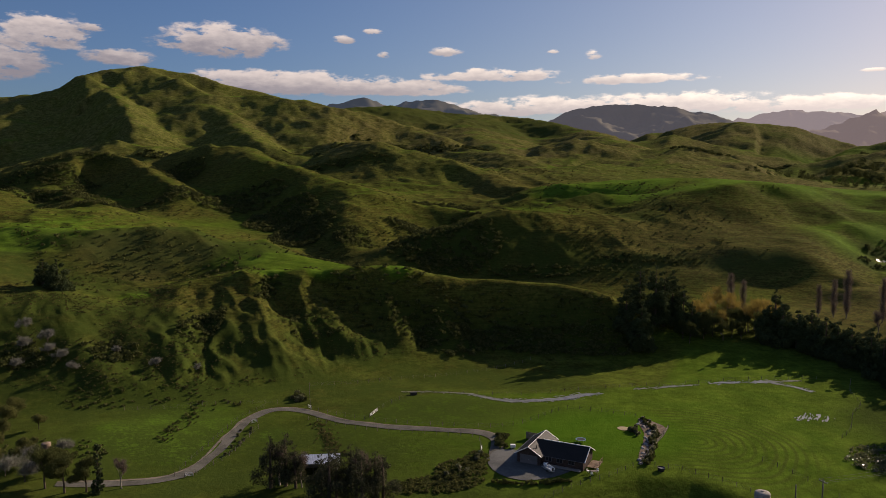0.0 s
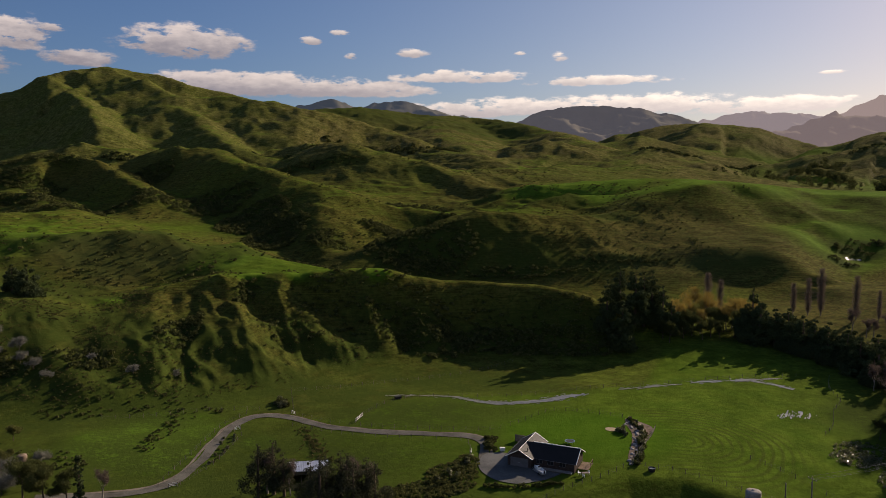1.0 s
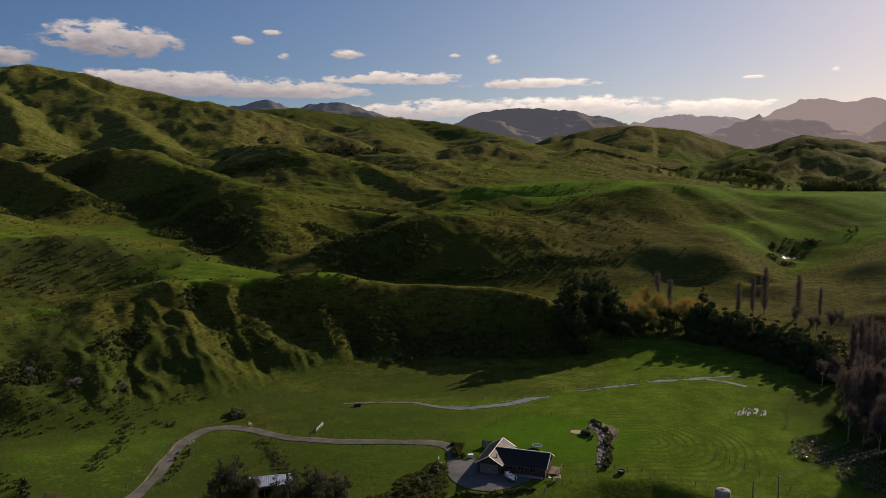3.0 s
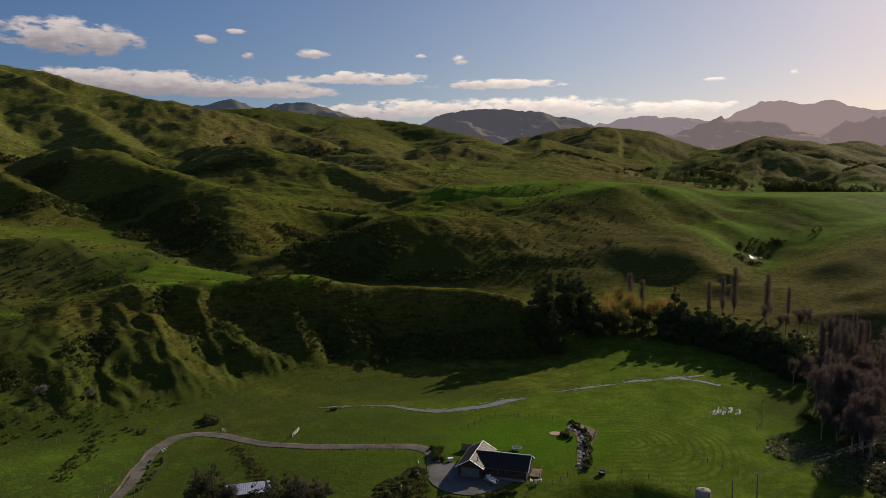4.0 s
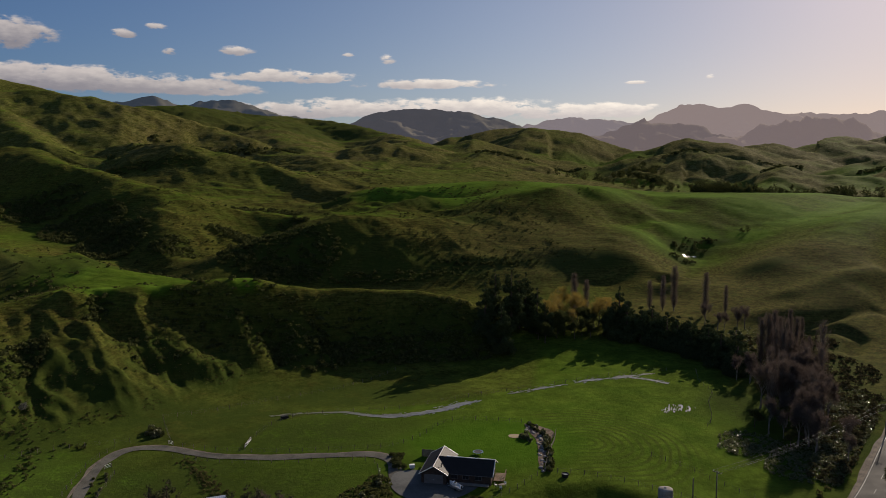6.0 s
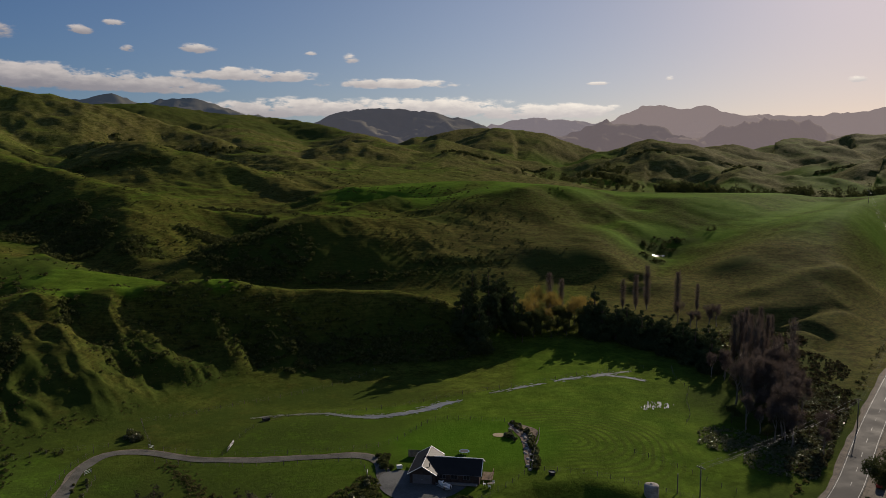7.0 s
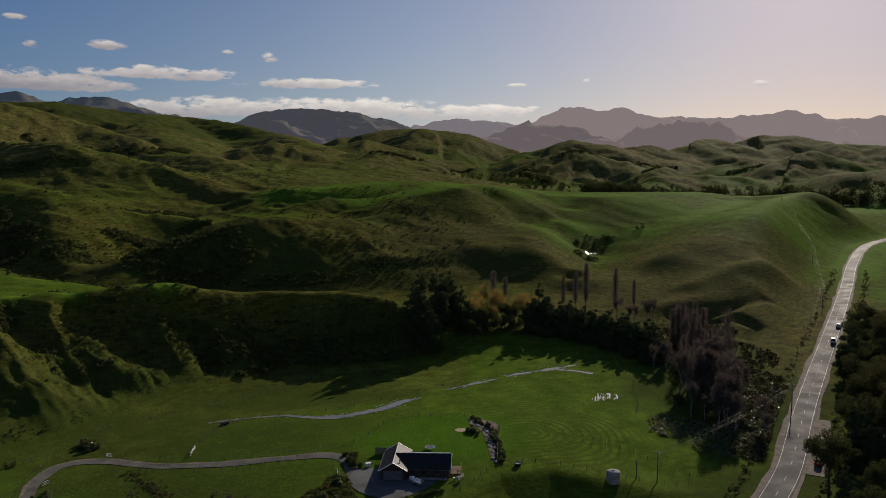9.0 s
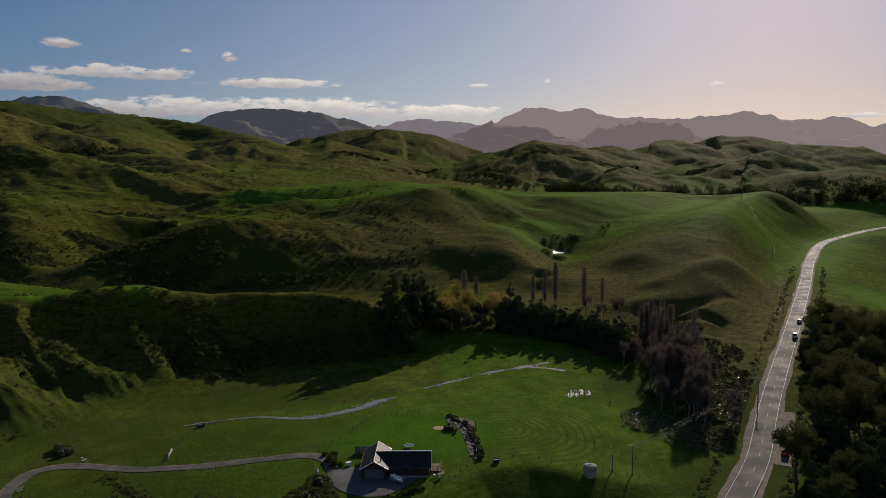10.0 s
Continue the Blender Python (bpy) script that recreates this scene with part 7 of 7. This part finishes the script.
tank_x, tank_y = 50.3, 156.6
make_tank((tank_x, tank_y, ground_z(tank_x, tank_y)), 1.55, 2.5, "round weathered concrete water tank at the paddock fence", mottled("weathered_tank", (0.22, 0.20, 0.17), (0.36, 0.33, 0.29), 0.8, 6.0, 0.9))
make_tank((-113.4, 165, ground_z(-113.4, 165)), 1.1, 1.5, "old brown water tank on the rough paddock", mottled("rusty_iron", (0.14, 0.10, 0.07), (0.26, 0.2, 0.15), 1.0, 7.0, 0.8))
trough = thing("water_trough", (31.9, 168.4, ground_z(31.9, 168.4)), -15, "black round feed trough beside the fence", "trough")
bm = bmesh.new()
n = 24
rings = [[bm.verts.new((q * math.cos(6.2832 * i / n), q * math.sin(6.2832 * i / n), z)) for i in range(n)] for q, z in ((0.7, -0.05), (0.85, 0.8), (0.75, 0.8), (0.62, 0.3))]
for a, b in zip(rings[:-1], rings[1:]):
    for i in range(n):
        bm.faces.new((a[i], a[(i + 1) % n], b[(i + 1) % n], b[i]))
bm.faces.new(rings[-1])
part("bowl", bm, BLACK, trough)
bm = bmesh.new()
bmesh.ops.create_circle(bm, cap_ends=True, segments=n, radius=0.70, matrix=Matrix.Translation((0, 0, 0.6)))
part("water", bm, WATER, trough, "still water")
skid = thing("feed_bin", (-32.5, 224.0, ground_z(-32.5, 224)), 20, "dark metal feed bin in the paddock", "feed bin")
part("body", box((-1.0, -0.6, 0.15), (1.0, 0.6, 0.85), 0.06), BLACK, skid)
for x in (-0.8, 0.7):
    part("leg", box((x, -0.5, -0.1), (x + 0.1, 0.5, 0.15)), STEEL, skid)

# stones edging the garden bed and lying at the drive
stone_rng = np.random.default_rng(3)
stone_meshes = []
for s in range(4):
    bm = bmesh.new()
    bmesh.ops.create_icosphere(bm, subdivisions=2, radius=1.0)
    for v in bm.verts:
        v.co *= 1 + 0.25 * noise.noise(v.co * 1.3 + Vector((s * 5, 0, 0)))
        v.co.z *= 0.6
    me = bpy.data.meshes.new("stone")
    bm.to_mesh(me)
    bm.free()
    me.materials.append(STONE)
    stone_meshes.append(me)
for i in range(30):
    f = i / 29
    x, y = 32.0 + 4.0 * f - 9.2 * max(0, f - 0.35) * 1.3 + stone_rng.normal() * 0.5, 201 - 29 * f
    o = tagged(new("stone", stone_meshes[i % 4]), "rounded grey stone lying in the garden bed", "stone", "garden stones")
    o.matrix_world = pose(x, y, ground_z(x, y) + 0.08, 0, 0, stone_rng.uniform(0, 360)) @ Matrix.Scale(stone_rng.uniform(0.25, 0.6), 4)
blot("garden_bed", [(32.2, 204.5), (36, 201), (38.0, 196.3), (35.4, 190), (32.0, 183), (29.3, 176.2), (27.6, 172), (28.2, 177), (30.2, 184), (31.8, 192), (31.6, 199)], 0.09,
     mottled("bark_mulch", (0.085, 0.062, 0.045), (0.19, 0.15, 0.115), 0.8, 6.0, 0.95), "mulched garden bed along the lawn fence", "garden bed", 0.1, 5)


# ---- fences ----
def make_fence(points, gap, label, posts=1.15, wires=3, solid=False, radius=0.06):
    line = along_ground(points, 0.5)
    s = np.concatenate([[0], np.cumsum(np.linalg.norm(np.diff(line[:, :2], axis=0), axis=1))])
    stations = np.arange(0, s[-1] + 0.01, gap)
    pos = np.column_stack([np.interp(stations, s, line[:, 0]), np.interp(stations, s, line[:, 1])])
    z = land(pos[:, 0], pos[:, 1])[0]
    f = thing("fence", (pos[0, 0], pos[0, 1], z[0]), 0, label, "fence")
    o = Vector((pos[0, 0], pos[0, 1], z[0]))
    shared = None
    for i, (p, zz) in enumerate(zip(pos, z)):
        if shared is None:
            bm = tube((0, 0, -0.35), (0, 0, posts), radius, radius * 0.9, 6)
            shared = bpy.data.meshes.new("post")
            bm.to_mesh(shared)
            bm.free()
            shared.materials.append(WOOD_POST)
        q = new("post", shared)
        q.parent = f
        q.location = Vector((p[0], p[1], zz)) - o
        q.rotation_euler = (plant_rng.normal() * 0.03, plant_rng.normal() * 0.03, plant_rng.uniform(0, 6))
    if solid:
        for k in range(3):
            bm = bmesh.new()
            for a, b, za, zb in zip(pos[:-1], pos[1:], z[:-1], z[1:]):
                h = posts * (0.3 + 0.3 * k)
                add_tube(bm, Vector((a[0], a[1], za + h)) - o, Vector((b[0], b[1], zb + h)) - o, 0.05, 0.05, 4)
            part("rail", bm, WHITE if solid == "white" else WOOD_POST, f)
    else:
        for k in range(wires):
            bm = bmesh.new()
            h = posts * (0.25 + 0.7 * k / max(1, wires - 1))
            for a, b, za, zb in zip(pos[:-1], pos[1:], z[:-1], z[1:]):
                add_tube(bm, Vector((a[0], a[1], za + h)) - o, Vector((b[0], b[1], zb + h)) - o, 0.007, 0.007, 3, False)
            part("wire", bm, WIRE, f)
    return f


make_fence([(-57, 204.5), (-44, 198.6), (-32, 195.4), (-21, 194), (-11.8, 193.2), (-4.4, 193.9), (2.6, 199.1), (10.6, 209.3), (14.9, 211.3), (23.1, 209.1), (32.3, 204.9)], 3.2, "post and wire fence between driveway and paddock")
make_fence([(-58, 197.5), (-44, 191.4), (-32, 188.6), (-21, 187.2), (-12, 185.9), (-9.6, 182), (-9.3, 175.4)], 3.2, "post and wire fence along the driveway")
make_fence([(5.5, 154), (11.6, 159.5), (15.9, 162.3), (20.3, 165.2), (25.4, 169.5), (27.4, 171.4)], 2.6, "low post and wire fence round the lawn")
make_fence([(28.0, 171.6), (36.7, 168.5), (46.7, 162.0), (52.8, 158.9), (59.8, 156.4), (66, 155.2), (72, 155)], 3.0, "post and wire fence along the terrace edge")
make_fence([(38.6, 196.3), (36.0, 189.5), (32.6, 182.6), (29.8, 175.8), (28.0, 171.6)], 1.6, "pale timber rail fence beside the garden bed", 1.0, solid="wood")
make_fence([(-66.0, 226.5), (-55, 233), (-41.4, 243), (-28, 250), (-16.8, 256.5), (-5, 265), (4, 273)], 4.0, "old post and wire fence at the foot of the hill")
make_fence([(-66.0, 226.5), (-63.5, 218), (-60.5, 208.5)], 2.5, "post and wire fence beside the gate")
make_fence([(-78, 158.5), (-78.2, 166), (-77.8, 176), (-77.6, 186), (-77, 196), (-73.5, 206)], 3.0, "post and wire fence along the driveway bend")
make_fence([(-110, 195), (-98, 199), (-88, 204.5), (-76, 208.5), (-70, 210)], 3.5, "post and wire fence across the paddock slope")
make_fence([(-41, 200.5), (-39.8, 207), (-32.8, 222.5), (-20.9, 227.6), (-3.4, 227.0), (12, 230), (30, 235.2), (50, 241), (76, 249.5), (98, 252)], 4.5, "post and wire fence across the wet paddock")
make_fence([(106, 250), (101, 238), (99, 226), (93.5, 218), (88, 206), (82, 198)], 3.5, "post and wire fence at the creek edge")
make_fence([(-69.6, 190), (-70, 181), (-70.5, 172), (-74, 160)], 3.0, "post and wire fence along the driveway verge")
make_fence([(57, 178.5), (62, 174), (68, 168), (74, 160)], 3.5, "post and wire fence above the creek")
for pts_ in ([(-41.3, 199.9), (-40.1, 205.6)], [(-75.6, 158.4), (-73.2, 160.2)], [(-9.0, 177.8), (-9.3, 174.6)], [(-61, 207.6), (-58.8, 205.6)], [(-72.6, 192.8), (-71.2, 194.4)]):
    make_fence(pts_, 1.9, "white painted rail gate across the farm track", 1.1, solid="white", radius=0.08)

# ---- power poles and lines ----
def make_pole(x, y, h, label, arm=True, turn=0.0):
    z = ground_z(x, y)
    t = thing("power_pole", (x, y, z), turn, label, "power pole", "power poles")
    part("post", tube((0, 0, -0.8), (0, 0, h), 0.17, 0.11, 10), WOOD_POST, t, "", True)
    if arm:
        part("crossarm", box((-1.1, -0.06, h - 0.65), (1.1, 0.06, h - 0.52), 0.01), WOOD_POST, t)
        for i in (-1.0, -0.35, 0.35, 1.0):
            part("insulator", tube((i, 0, h - 0.52), (i, 0, h - 0.32), 0.06, 0.035, 8), WHITE, t, "white insulator")
    return [Matrix(t.matrix_world) @ Vector((i, 0, h - 0.32)) for i in (-1.0, -0.35, 0.35, 1.0)] if arm else [Vector((x, y, z + h - 0.3))] * 4


p0 = make_pole(62.5, 157.5, 7.5, "short wooden power pole at the paddock corner", True, 114)
p1 = make_pole(127.2, 186.2, 9.0, "wooden power pole beside the road", True, 124)
p2 = make_pole(243.0, 293.6, 9.5, "wooden power pole on the roadside bank", True, 136)
p3 = make_pole(334, 395, 9.5, "wooden power pole on the far pasture", True, 142)
p4 = make_pole(420, 520, 9.5, "wooden power pole on the far pasture", True, 145)
make_pole(57.6, 158.6, 4.5, "plain wooden post beside the water tank", False)
CABLE = mottled("power_line", (0.10, 0.10, 0.095), (0.15, 0.15, 0.145), 1.0, 5.0, 0.6)
line_no = 0
for a, b in ((p0, p1), (p1, p2), (p2, p3), (p3, p4)):
    thick = 0.015 if a is p0 else 0.009
    for i in (0, 1, 3):
        bm = bmesh.new()
        n = 14
        sag = 0.018 * (a[i] - b[i]).length
        pts_ = [a[i].lerp(b[i], k / n) - Vector((0, 0, sag * 4 * (k / n) * (1 - k / n))) for k in range(n + 1)]
        for u, v in zip(pts_[:-1], pts_[1:]):
            add_tube(bm, u, v, thick, thick, 4, False)
        me = bpy.data.meshes.new("power_line")
        bm.to_mesh(me)
        bm.free()
        me.materials.append(CABLE)
        tagged(new("power_line", me), "thin sagging power line between wooden poles", "power line", "power lines")
